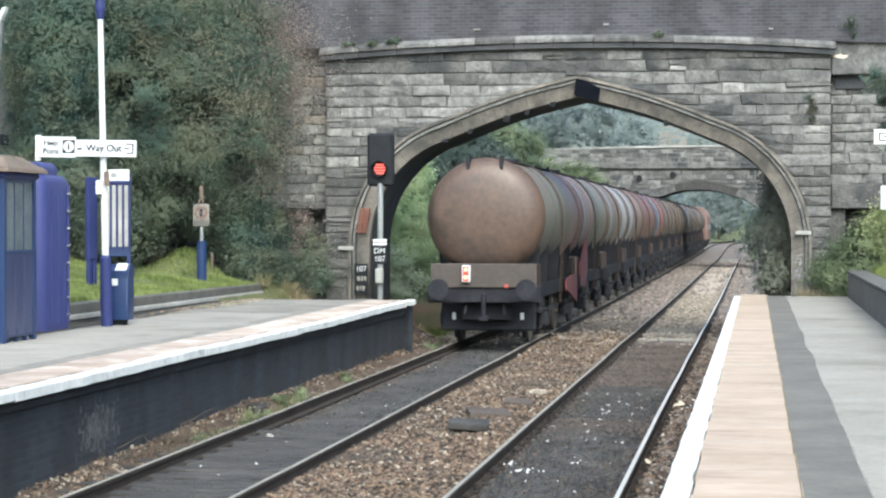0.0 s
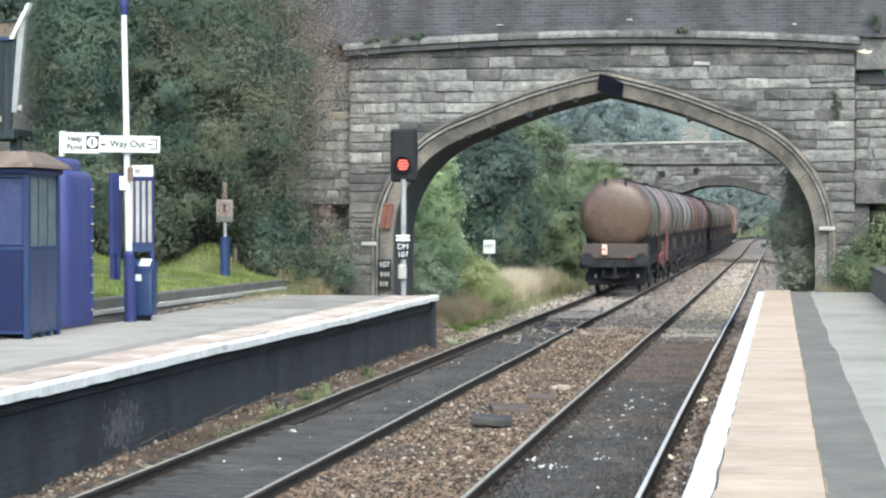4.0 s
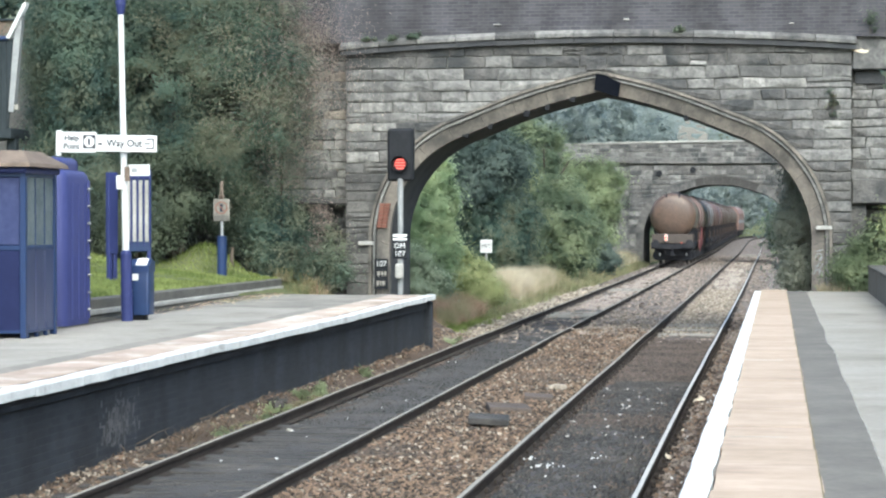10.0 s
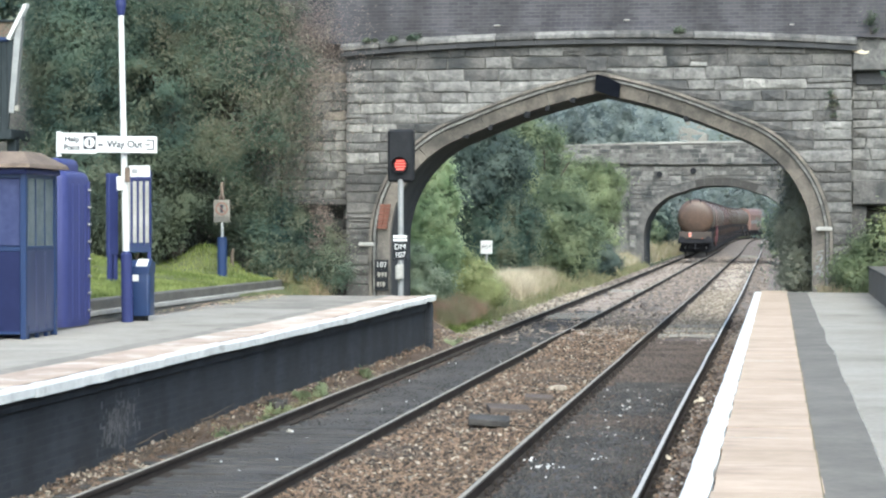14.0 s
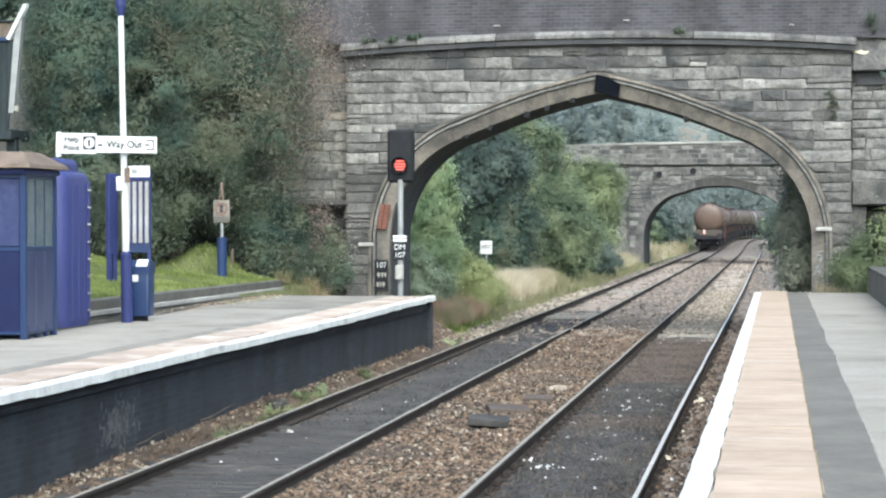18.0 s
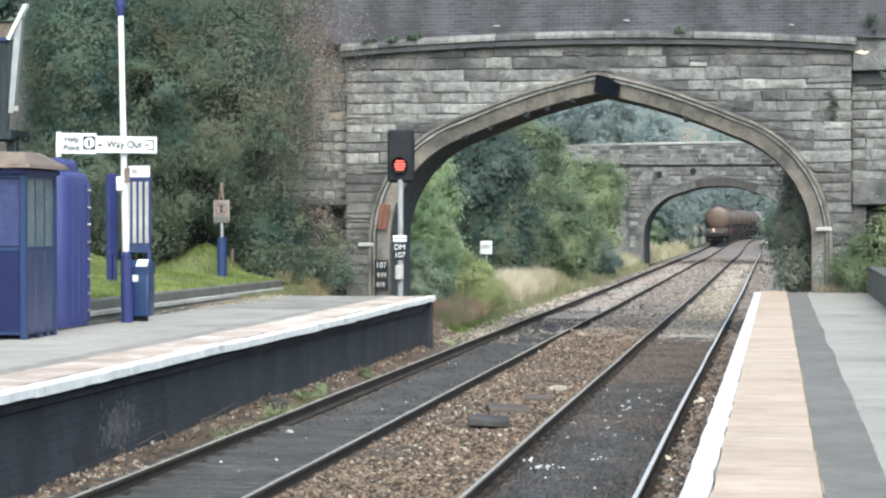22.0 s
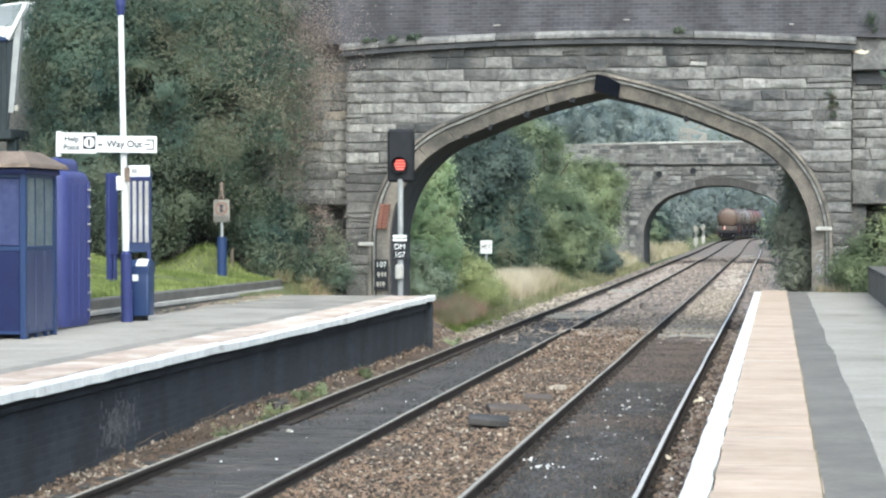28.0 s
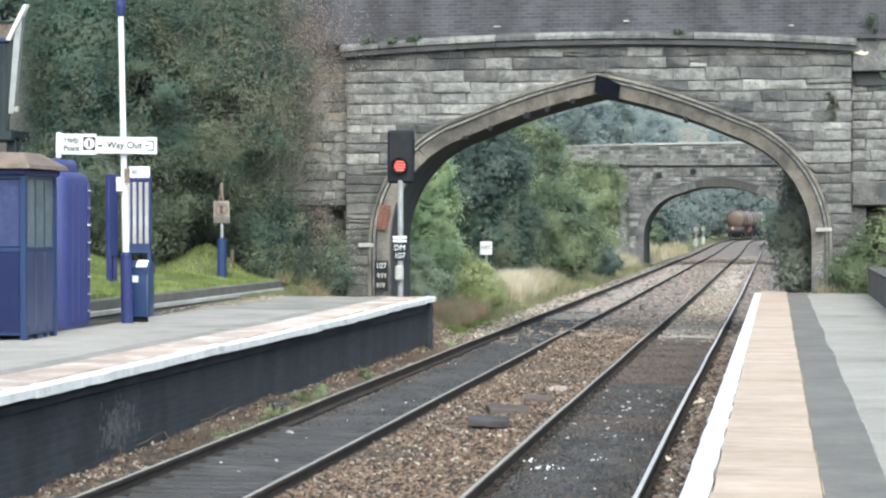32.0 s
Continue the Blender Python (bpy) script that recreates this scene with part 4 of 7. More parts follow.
for k in range(24):
    x0, x1 = -30 + 42 * k / 24, -30 + 42 * (k + 1) / 24
    z0, z1 = (6.95 - 0.0016 * (x + 2) ** 2 for x in (x0, x1))
    part("coping_stone", Geo().add([(x, y, z + d) for x, z in ((x0 + 0.01, z0), (x1 - 0.01, z1)) for y in (-0.08, 0.58) for d in (0.0, 0.10)],
         [(0, 1, 3, 2), (4, 6, 7, 5), (0, 4, 5, 1), (2, 3, 7, 6), (0, 2, 6, 4), (1, 5, 7, 3)]), M["stone_pale" if x1 < -8.5 else "concrete"], bridge2)
rs = random.Random(8)
for c in courses(-21, -8.7, 2.2, lambda x: 5.75, rs, hmin=0.22, hmax=0.32, wmin=0.4, wmax=0.9):
    part("stone_block", block(*c, proud=rs.uniform(0.0, 0.05), rnd=rs), M[rs.choice(("stone", "stone_stained", "stone_stained"))], bridge2, at=pose(0, 0.36, 0))
for c in courses(-20, 3.0, 5.83, lambda x: 6.93 - 0.0016 * (x + 2) ** 2, rs, hmin=0.2, hmax=0.3, wmin=0.4, wmax=0.9):
    part("stone_block", block(*c, proud=rs.uniform(0.0, 0.04), rnd=rs), M[rs.choice(("stone", "stone_stained", "stone_stained"))], bridge2)
MID = K2["mid"]
for c in courses(-8.66, 3.0, 0.2, lambda x: 5.68, rs, hmin=0.2, hmax=0.3, wmin=0.35, wmax=0.8, hole=lambda z: ring_u(z, 0.445, **K2), gap=0.012):
    part("stone_block", block(*c, proud=rs.uniform(0.0, 0.04), rnd=rs), M[rs.choice(("stone", "stone_stained", "stone_stained"))], bridge2)
MID = MID_KEEP
for x, z in ((-6.95, 5.15), (-5.02, 5.35)):
    part("tie_plate", Geo().tube((x, 0.02, z), (x, -0.11, z), 0.19, 0.17, 14).tube((x, -0.11, z), (x, -0.16, z), 0.05, 0.05, 8), M["black"], bridge2, "dark iron tie-bar plate")


# ---------------------------------------------------------------- foliage
def scatter(name, mat, pts, nrm, size, rnd, parent=None, long=1.6, fold=0.06, droop=0.35):
    """One mesh of many small pointed leaves at the points, facing roughly along the normals."""
    n = len(pts)
    nv = nrm + rnd.normal(0, 0.14, (n, 3))
    nv[:, 2] += 0.5
    nv /= np.linalg.norm(nv, axis=1)[:, None]
    t = rnd.normal(0, 1, (n, 3))
    t[:, 2] -= droop
    t -= (t * nv).sum(1)[:, None] * nv
    t /= np.linalg.norm(t, axis=1)[:, None]
    b = np.cross(nv, t)
    s = (size * rnd.uniform(0.6, 1.35, n))[:, None]
    v = np.empty((n, 3, 3))
    v[:, 0] = pts - t * s * long * 0.55
    v[:, 1] = pts + t * s * long * 0.5 + b * s * 0.5 - nv * s * fold
    v[:, 2] = pts + t * s * long * 0.4 - b * s * 0.5 - nv * s * fold
    me = bpy.data.meshes.new(name)
    me.vertices.add(n * 3)
    me.vertices.foreach_set("co", v.reshape(-1))
    me.loops.add(n * 3)
    me.loops.foreach_set("vertex_index", np.arange(n * 3, dtype=np.int32))
    me.polygons.add(n)
    me.polygons.foreach_set("loop_start", np.arange(0, n * 3, 3, dtype=np.int32))
    me.update(calc_edges=True)
    me.materials.append(mat)
    ob = new(name, me)
    if parent is not None:
        ob.parent = parent
    return ob


def clumps(blobs, count, rnd, clump=0.45, per=60, shell=0.32, spurs_each=5, airy=None):
    """Leaf places in clumps over a set of ellipsoids (x, y, z, rx, ry, rz): points and outward normals."""
    spurs = []
    for b in blobs:
        for _ in range(spurs_each):
            d = rnd.normal(0, 1, 3)
            d[2] = abs(d[2]) * 0.8
            d /= np.linalg.norm(d)
            k = rnd.uniform(0.22, 0.42)
            spurs.append((b[0] + d[0] * b[3] * 0.95, b[1] + d[1] * b[4] * 0.95, b[2] + d[2] * b[5] * 0.95, b[3] * k, b[4] * k, b[5] * k * 1.2))
    blobs = list(blobs) + spurs
    w = np.array([b[3] * b[4] + b[4] * b[5] + b[3] * b[5] for b in blobs], float)
    w /= w.sum()
    P, Nn = [], []
    for b, k in zip(blobs, (w * count / per).astype(int) + 1):
        d = rnd.normal(0, 1, (k, 3))
        d /= np.linalg.norm(d, axis=1)[:, None]
        r = 1 - shell * rnd.random(k) ** 2.2
        r *= 1 + 0.20 * np.sin(d[:, 0] * 5 + b[0]) * np.cos(d[:, 2] * 6 + b[1])
        c = np.array(b[:3]) + d * r[:, None] * np.array(b[3:6])
        if airy is not None:
            c = c[[noise.noise((0.95 * p[0], 0.95 * p[1], 1.15 * p[2] + 7)) > airy or rnd.random() < 0.12 for p in c]]
            k = len(c)
            d = (c - np.array(b[:3])) / np.array(b[3:6])
            d /= np.linalg.norm(d, axis=1)[:, None] + 1e-6
        cs = clump * rnd.uniform(0.5, 1.3, k)
        q = rnd.normal(0, 0.5, (k, per, 3)) * np.minimum(1.7, rnd.gamma(4.0, 0.25, (k, per, 1))) * cs[:, None, None] * np.array([1, 1, 0.75])
        P.append((c[:, None] + q).reshape(-1, 3))
        Nn.append(np.repeat(d, per, 0) * 0.8 + (q / (np.linalg.norm(q, axis=2)[..., None] + 1e-6)).reshape(-1, 3) * 0.35)
    return np.concatenate(P), np.concatenate(Nn)


def branchy(geo, p, d, length, r, depth, rnd):
    q = Vector(p) + Vector(d) * length
    geo.tube(p, q, r, r * 0.62, 7, caps=False)
    if depth:
        for _ in range(3):
            e = (Vector(d) + Vector((rnd.uniform(-0.8, 0.8), rnd.uniform(-0.8, 0.8), rnd.uniform(-0.1, 0.6)))).normalized()
            branchy(geo, q, e, length * rnd.uniform(0.55, 0.8), r * 0.6, depth - 1, rnd)


# shaded hollows in the crowns on the bank: x, z and half sizes
HOLLOWS = ((-11.63, 4.9, 0.55, 0.38), (-10.95, 3.6, 0.38, 0.42), (-12.35, 3.3, 0.6, 0.32), (-13.3, 5.4, 0.4, 0.3))


def tree(label, x, y, blobs, mat, count, size, seed, trunk=0.2, clump=0.45, limbs=2, name="tree", cat="tree", height=None, mats=None, floor=None, spurs=5, per=60, airy=None):
    """A trunk with limbs and a crown of leaves; blobs are relative to the foot."""
    z = ground_z(x, y) if floor is None else floor
    t = thing(name, label, cat, pose(x, y, z - 0.05))
    rnd, rp = np.random.default_rng(seed), random.Random(seed)
    h = height or 0.6 * max(b[2] for b in blobs)
    g = Geo()
    branchy(g, (0, 0, 0), Vector((rp.uniform(-0.08, 0.08), rp.uniform(-0.08, 0.08), 1)).normalized(), h, trunk, limbs, rp)
    part("trunk", g, M["bark"], t, smooth=True)
    for k, m in enumerate(mats or [mat]):
        bl = blobs if not mats or len(mats) > len(blobs) else blobs[k::len(mats)]
        P, Nn = clumps(bl, count // len(mats or [mat]), rnd, clump, per, spurs_each=spurs, airy=airy)
        keep = np.ones(len(P), bool)
        for hx, hz, rx, rz in HOLLOWS if 43 < y < 48 else ():
            inside = ((P[:, 0] + x - hx) / rx) ** 2 + ((P[:, 2] + z - hz) / rz) ** 2 < rnd.uniform(0.5, 1.4, len(P))
            keep &= ~inside | (rnd.random(len(P)) < 0.22)
        scatter("crown", M[m], P[keep], Nn[keep], size, rnd, t)
        if count > 8000:
            core = [(b[0], b[1], b[2], b[3] * 0.88, b[4] * 0.88, b[5] * 0.88) for b in bl]
            P, Nn = clumps(core, count // (8 * len(mats or [mat])), rnd, clump, 40, 0.15, 0)
            deep = np.ones(len(P), bool)
            for hx, hz, rx, rz in HOLLOWS if 43 < y < 48 else ():
                deep &= ((P[:, 0] + x - hx) / rx) ** 2 + ((P[:, 2] + z - hz) / rz) ** 2 > rnd.uniform(0.5, 1.3, len(P))
            scatter("inner_foliage", M[m], P[deep], Nn[deep], size * 1.3, rnd, t)
    return t
# ---------------------------------------------------------------- trees and bushes
tree("broad dark green tree with turning leaves on the platform bank", -12.9, 46.0,
     [(-0.2, 0, 4.0, 2.6, 1.4, 2.2), (-1.5, 0.2, 4.4, 1.7, 1.2, 1.8), (1.2, -0.1, 3.4, 1.8, 1.1, 1.7), (0.3, 0.2, 5.8, 2.3, 1.3, 1.5), (-1.2, 0, 2.3, 1.6, 1.0, 1.1), (0.5, 0.1, 2.3, 1.5, 1.0, 0.8)],
     "leaf_dark", 345000, 0.0295, 11, 0.2, 0.42, 1, per=150, airy=-0.17)
tree("shrubby tree with sparse browning leaves against the bridge", -10.6, 46.2,
     [(0.05, 0, 5.2, 1.05, 0.6, 1.3), (-0.35, 0, 3.7, 1.05, 0.6, 1.4), (0.0, 0, 4.3, 0.95, 0.6, 1.2), (-0.5, 0, 2.4, 0.75, 0.6, 1.2), (-0.6, 0, 5.0, 1.0, 0.7, 1.3)], "leaf_brown", 84000, 0.022, 12, 0.05, 0.85, limbs=1, mats=["leaf_brown", "leaf_brown", "leaf_brown", "leaf_olive"])
tree("olive tree with yellowing leaves behind the bank", -11.5, 45.4,
     [(0.0, 0, 4.7, 1.15, 0.7, 1.2), (0.3, 0, 3.3, 0.9, 0.6, 1.2), (-0.6, 0, 5.2, 1.0, 0.7, 0.9)], "leaf_olive", 56000, 0.030, 15, 0.05, 0.6, 0, height=0.4)
tree("low straggling bush at the foot of the bridge", -10.9, 46.2, [(0.1, 0, 0.45, 0.6, 0.5, 0.45), (0.75, 0.3, 0.3, 0.45, 0.4, 0.3)], "leaf_olive", 9000, 0.034, 13, 0.03, 0.3, 2, "bush", "bush", 0.25, mats=["leaf_hedge", "leaf_olive", "leaf_dark"])
tree("dark green bush at the back of the bank", -11.35, 46.3, [(0, 0, 1.1, 0.75, 0.5, 0.8), (0.6, 0, 0.9, 0.6, 0.5, 0.7), (-0.5, 0, 1.5, 0.6, 0.5, 0.7)], "leaf_dark", 26000, 0.033, 14, 0.04, 0.3, 1, "bush", "bush", 0.4, mats=["leaf_hedge", "leaf_dark"])
# along the line beyond the first bridge
for i, (lab, x, y, blobs, m, n, s) in enumerate((
        ("light green sapling beside the line", -9.2, 57.0, [(0, 0, 2.6, 0.8, 0.7, 0.9), (0.15, 0, 3.5, 0.5, 0.5, 0.55), (0.15, 0, 1.6, 0.65, 0.7, 0.8)], "leaf_sapling", 36000, 0.05),
        ("bramble bush beside the line", -9.3, 56.0, [(-0.1, 0, 0.7, 0.7, 0.7, 0.8), (0.25, 0.4, 0.5, 0.6, 0.7, 0.6), (-0.1, 0, 1.3, 0.5, 0.5, 0.5)], "leaf_pale", 26000, 0.046),
        ("yellow-green bush beside the line", -8.8, 60.8, [(-0.55, 0, 1.5, 0.65, 0.6, 0.55), (0.05, 0, 1.0, 0.6, 0.6, 0.48), (0.4, 0, 0.6, 0.55, 0.6, 0.5), (-0.4, 0, 0.7, 0.75, 0.6, 0.7), (0.75, -0.2, 0.4, 0.4, 0.5, 0.32)], "leaf_bright", 36000, 0.042),
        ("tall blue-green tree on the cutting side", -10.6, 76.0, [(0, 0, 3.4, 1.7, 1.4, 2.0), (0.9, 0, 1.4, 1.3, 1.2, 1.3), (-0.5, 0, 4.6, 1.3, 1.2, 1.3), (1.0, 0, 3.6, 0.9, 1.0, 1.1)], "leaf_dark", 80000, 0.064),
        ("green lineside tree in the cutting", -9.6, 90.0, [(0, 0, 2.3, 1.6, 1.3, 1.8), (1.0, 0, 1.3, 1.2, 1.1, 1.3), (-0.8, 0, 3.6, 1.2, 1.1, 1.3), (0.6, 0, 3.1, 0.9, 0.9, 0.9), (-1.6, 0, 4.0, 1.1, 1.0, 1.4), (-0.15, 0, 5.0, 0.85, 0.8, 1.15), (-0.9, 0, 5.3, 0.8, 0.8, 1.2)], "leaf_mid", 80000, 0.064),
        ("pale feathery willow beside the far bridge", -9.8, 108.0, [(0, 0, 2.9, 1.4, 1.3, 2.2), (0.9, 0, 2.1, 1.1, 1.1, 1.9), (-1.0, 0, 3.2, 1.2, 1.2, 2.0), (0.4, 0, 4.0, 0.7, 0.7, 0.9), (1.3, 0, 3.4, 0.8, 0.8, 1.5)], "leaf_light", 52000, 0.07),
        ("dark bush at the cutting foot", -8.9, 98.0, [(0, 0, 0.8, 1.2, 1.0, 0.9), (0.6, 3, 0.6, 1.0, 1.0, 0.8)], "leaf_blue", 26000, 0.056),
        ("tree behind the cutting top", -15.0, 84.0, [(0, 0, 3.2, 2.2, 2.0, 2.2), (1.6, 0, 2.6, 1.8, 1.6, 1.6)], "leaf_mid", 44000, 0.075),
        ("bushes by the line past the far bridge", -10.5, 150.0, [(0, 0, 1.6, 1.5, 1.5, 1.6), (-1.5, 8, 2.6, 1.8, 2.0, 2.2), (0.6, 14, 1.0, 1.4, 1.5, 1.1)], "leaf_mid", 24000, 0.10))):
    tree(lab, x, y, blobs, m, n, s, 30 + i, 0.08 if n > 40000 else 0.03, 0.4 if n > 40000 else 0.22, 1, spurs=5 if n > 40000 else 2, mats=["leaf_blue", "leaf_dark", "leaf_blue"] if y == 76.0 else None)
# woods farther off, in paler leaf colours that stand in for haze
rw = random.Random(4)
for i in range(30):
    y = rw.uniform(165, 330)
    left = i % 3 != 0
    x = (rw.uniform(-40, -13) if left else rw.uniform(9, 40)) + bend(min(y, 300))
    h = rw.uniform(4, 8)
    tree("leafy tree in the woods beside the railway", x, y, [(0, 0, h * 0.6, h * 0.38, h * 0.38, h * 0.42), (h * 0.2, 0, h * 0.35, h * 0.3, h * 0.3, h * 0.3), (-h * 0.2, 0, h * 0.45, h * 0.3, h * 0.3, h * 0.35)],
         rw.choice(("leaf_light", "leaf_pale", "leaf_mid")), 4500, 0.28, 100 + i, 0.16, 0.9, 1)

# ---------------------------------------------------------------- train of two-axle tank wagons
WAGON, N_WAGONS = 9.5, 15
M["rust"] = shade("rusty_tank_paint", (0.058, 0.040, 0.031), (0.124, 0.082, 0.060), 0.9, 0.36, bump=0.08, fine=9, mottle=0.5, moving=True, stain=(0.045, 0.034, 0.028), stain_scale=0.7, stain_at=0.56)
M["plate_grime"] = shade("grimy_end_plate", (0.040, 0.033, 0.029), (0.080, 0.064, 0.053), 1.2, 0.6, bump=0.06, fine=12, mottle=0.5, moving=True)
M["tank_grey"] = shade("grimy_grey_tank", (0.088, 0.074, 0.060), (0.175, 0.148, 0.118), 0.6, 0.55, bump=0.06, fine=9, mottle=0.5, moving=True, stain=(0.10, 0.07, 0.052), stain_scale=0.7, stain_at=0.55, spec=0.2)
M["tank_olive"] = shade("grimy_olive_barrel", (0.088, 0.082, 0.068), (0.172, 0.158, 0.130), 0.6, 0.5, bump=0.06, fine=9, mottle=0.5, moving=True, stain=(0.095, 0.066, 0.05), stain_scale=0.6, stain_at=0.58, spec=0.25)
M["tank_pink"] = shade("faded_pink_barrel", (0.175, 0.11, 0.10), (0.30, 0.195, 0.178), 0.7, 0.5, bump=0.06, fine=9, mottle=0.5, moving=True, stain=(0.11, 0.06, 0.052), stain_scale=0.6, stain_at=0.58, spec=0.25)
M["frame_red"] = shade("red_frame_paint", (0.105, 0.030, 0.033), (0.175, 0.052, 0.056), 1.5, 0.6, bump=0.05, fine=12, mottle=0.5, moving=True)
M["tank_red"] = shade("faded_red_tank", (0.105, 0.052, 0.046), (0.175, 0.085, 0.075), 0.8, 0.55, bump=0.06, fine=9, mottle=0.45, moving=True)
M["loco_maroon"] = shade("dull_maroon_paint", (0.13, 0.078, 0.066), (0.21, 0.130, 0.110), 0.8, 0.55, bump=0.04, fine=9, mottle=0.4, moving=True)
M["tank_salmon"] = shade("salmon_tank_paint", (0.115, 0.080, 0.066), (0.195, 0.135, 0.11), 0.8, 0.55, bump=0.06, fine=9, mottle=0.45, moving=True)
M["tank_blue"] = shade("blue_tank_band", (0.055, 0.062, 0.10), (0.085, 0.095, 0.14), 0.8, 0.6, bump=0.05, moving=True)
M["tank_pale"] = shade("pale_tank_panel_and_glint", (0.18, 0.183, 0.186), (0.30, 0.304, 0.304), 1.2, 0.6, bump=0.05, moving=True)
M["under"] = shade("brake_dust_underframe", (0.016, 0.017, 0.021), (0.036, 0.036, 0.040), 2.5, 0.95, bump=0.2, fine=15, moving=True, spec=0.1)
M["rust_dark"] = shade("dark_rust_plate", (0.034, 0.024, 0.020), (0.072, 0.050, 0.038), 1.2, 0.8, bump=0.1, fine=12, mottle=0.5, moving=True, spec=0.15)
M["tank_crimson"] = shade("crimson_tank_paint", (0.16, 0.048, 0.048), (0.26, 0.088, 0.085), 0.8, 0.5, bump=0.06, fine=9, mottle=0.5, moving=True)
M["wheel"] = shade("worn_wheel_steel", (0.07, 0.062, 0.055), (0.19, 0.17, 0.15), 4, 0.6, metal=0.2, bump=0.1, moving=True)
TZ, TR = 2.57, 1.18


def wheelset():
    g = Geo().lathe([(-0.76, 0.46), (-0.74, 0.49), (-0.72, 0.49), (-0.71, 0.46), (-0.64, 0.45), (-0.64, 0.38), (-0.70, 0.34), (-0.70, 0.1), (-0.66, 0.09), (0.66, 0.09), (0.70, 0.1),
                     (0.70, 0.34), (0.64, 0.38), (0.64, 0.45), (0.71, 0.46), (0.72, 0.49), (0.74, 0.49), (0.76, 0.46), (0.76, 0.12), (0.98, 0.08)], 20, "x")
    return g.mesh("wheelset", M["wheel"], True)


WHEELS = wheelset()


def tank_wagon(label, bands, end="rust", extras=False, group="tank wagons of the train"):
    """A two-axle tank wagon; origin on the rails at its rear buffers, forward along y. bands: (from, to, material) along the barrel."""
    w = thing("tank_wagon", label, "tank wagon", None, group)
    for a, b, m in bands:
        part("barrel", Geo().lathe([(a, TR), (b, TR)], 40), M[m], w, at=pose(0, 0, TZ), smooth=True)
    for y0, s in ((0.72, -1), (8.8, 1)):
        prof = [(y0, TR), (y0 + s * 0.10, TR * 0.985), (y0 + s * 0.2, TR * 0.94), (y0 + s * 0.30, TR * 0.84), (y0 + s * 0.37, TR * 0.66), (y0 + s * 0.41, TR * 0.4), (y0 + s * 0.425, 0.05)]
        part("tank_end", Geo().lathe(prof, 40), M[end], w, "rusty dished tank end", True, pose(0, 0, TZ))
    for y in (0.72, 2.9, 5.6, 8.78):
        part("barrel_seam", Geo().lathe([(y - 0.02, TR), (y - 0.02, TR + 0.008), (y + 0.02, TR + 0.008), (y + 0.02, TR)], 40), M["rust_dark"], w, at=pose(0, 0, TZ))
    # frame
    g = Geo().box(-1.0, -0.88, 0.62, 8.88, 0.92, 1.2, 0.01).box(0.88, 1.0, 0.62, 8.88, 0.92, 1.2, 0.01).box(-0.5, -0.4, 0.7, 8.8, 0.9, 1.15).box(0.4, 0.5, 0.7, 8.8, 0.9, 1.15)
    part("underframe", g, M["under"], w)
    for y0, s in ((0.55, 1), (8.95, -1)):
        f = lambda a, b: (min(y0 - s * a, y0 - s * b), max(y0 - s * a, y0 - s * b))
        part("headstock", Geo().box(-1.12, 1.12, *f(0.24, -0.12), 0.86, 1.2, 0.02), M["under"], w)
        part("end_plate", Geo().box(-1.06, 1.06, *f(0.29, 0.24), 1.16, 1.64, 0.015), M["plate_grime" if end == "rust" else end], w, "grimy brown plate below the tank end")
        for x in (-1.03, 1.03):
            part("end_stay", Geo().box(x - 0.03, x + 0.03, *f(0.24, -0.5), 1.18, 1.62, 0.01), M["rust_dark"], w)
        for x in (-0.87, 0.87):
            part("buffer", Geo().tube((x, y0, 1.13), (x, y0 - s * 0.46, 1.13), 0.10, 0.085, 14).tube((x, y0 - s * 0.46, 1.13), (x, y0 - s * 0.53, 1.13), 0.20, 0.21, 18), M["under"], w, smooth=True)
        part("coupling_hook", Geo().tube((0, y0, 1.02), (0, y0 - s * 0.3, 1.0), 0.06, 0.05, 8).tube((0, y0 - s * 0.28, 1.02), (0, y0 - s * 0.3, 0.55), 0.045, 0.04, 8).box(-0.09, 0.09, y0 - s * 0.3 - 0.05, y0 - s * 0.3 + 0.05, 0.5, 0.6, 0.01), M["under"], w)
        for x in (-0.36, 0.36):
            part("brake_hose", Geo().tube((x, y0 - s * 0.03, 0.95), (x * 1.1, y0 - s * 0.16, 0.62), 0.03, 0.03, 8), M["black"], w)
    for i, y in enumerate((2.06, 7.44)):
        part("wheelset", WHEELS, None, w, at=pose(0, y, 0.46))
        for x in (-0.98, 0.98):
            part("axlebox", Geo().box(x - 0.13, x + 0.13, y - 0.16, y + 0.16, 0.34, 0.62, 0.03).box(x - 0.05, x + 0.05, y - 0.55, y + 0.55, 0.62, 0.70, 0.01)
                 .box(x - 0.03, x + 0.03, y - 0.25, y - 0.18, 0.3, 0.95).box(x - 0.03, x + 0.03, y + 0.18, y + 0.25, 0.3, 0.95), M["under"], w)
    part("brake_gear", Geo().box(-0.75, 0.75, 3.4, 3.6, 0.5, 0.7, 0.02).tube((-0.3, 3.6, 0.65), (-0.3, 5.0, 0.65), 0.16, 0.16, 12).tube((0.5, 3.2, 0.7), (0.5, 5.4, 0.7), 0.03).box(0.98, 1.02, 3.2, 5.4, 0.62, 0.68), M["under"], w)
    for y in (1.2, 3.1, 5.6, 8.3):
        part("tank_saddle", Geo().slab([(-0.98, 1.2), (0.98, 1.2), (1.02, 2.02), (0.8, 1.72), (0.4, 1.47), (0, 1.40), (-0.4, 1.47), (-0.8, 1.72), (-1.02, 2.02)], y - 0.06, y + 0.06), M["under"], w)
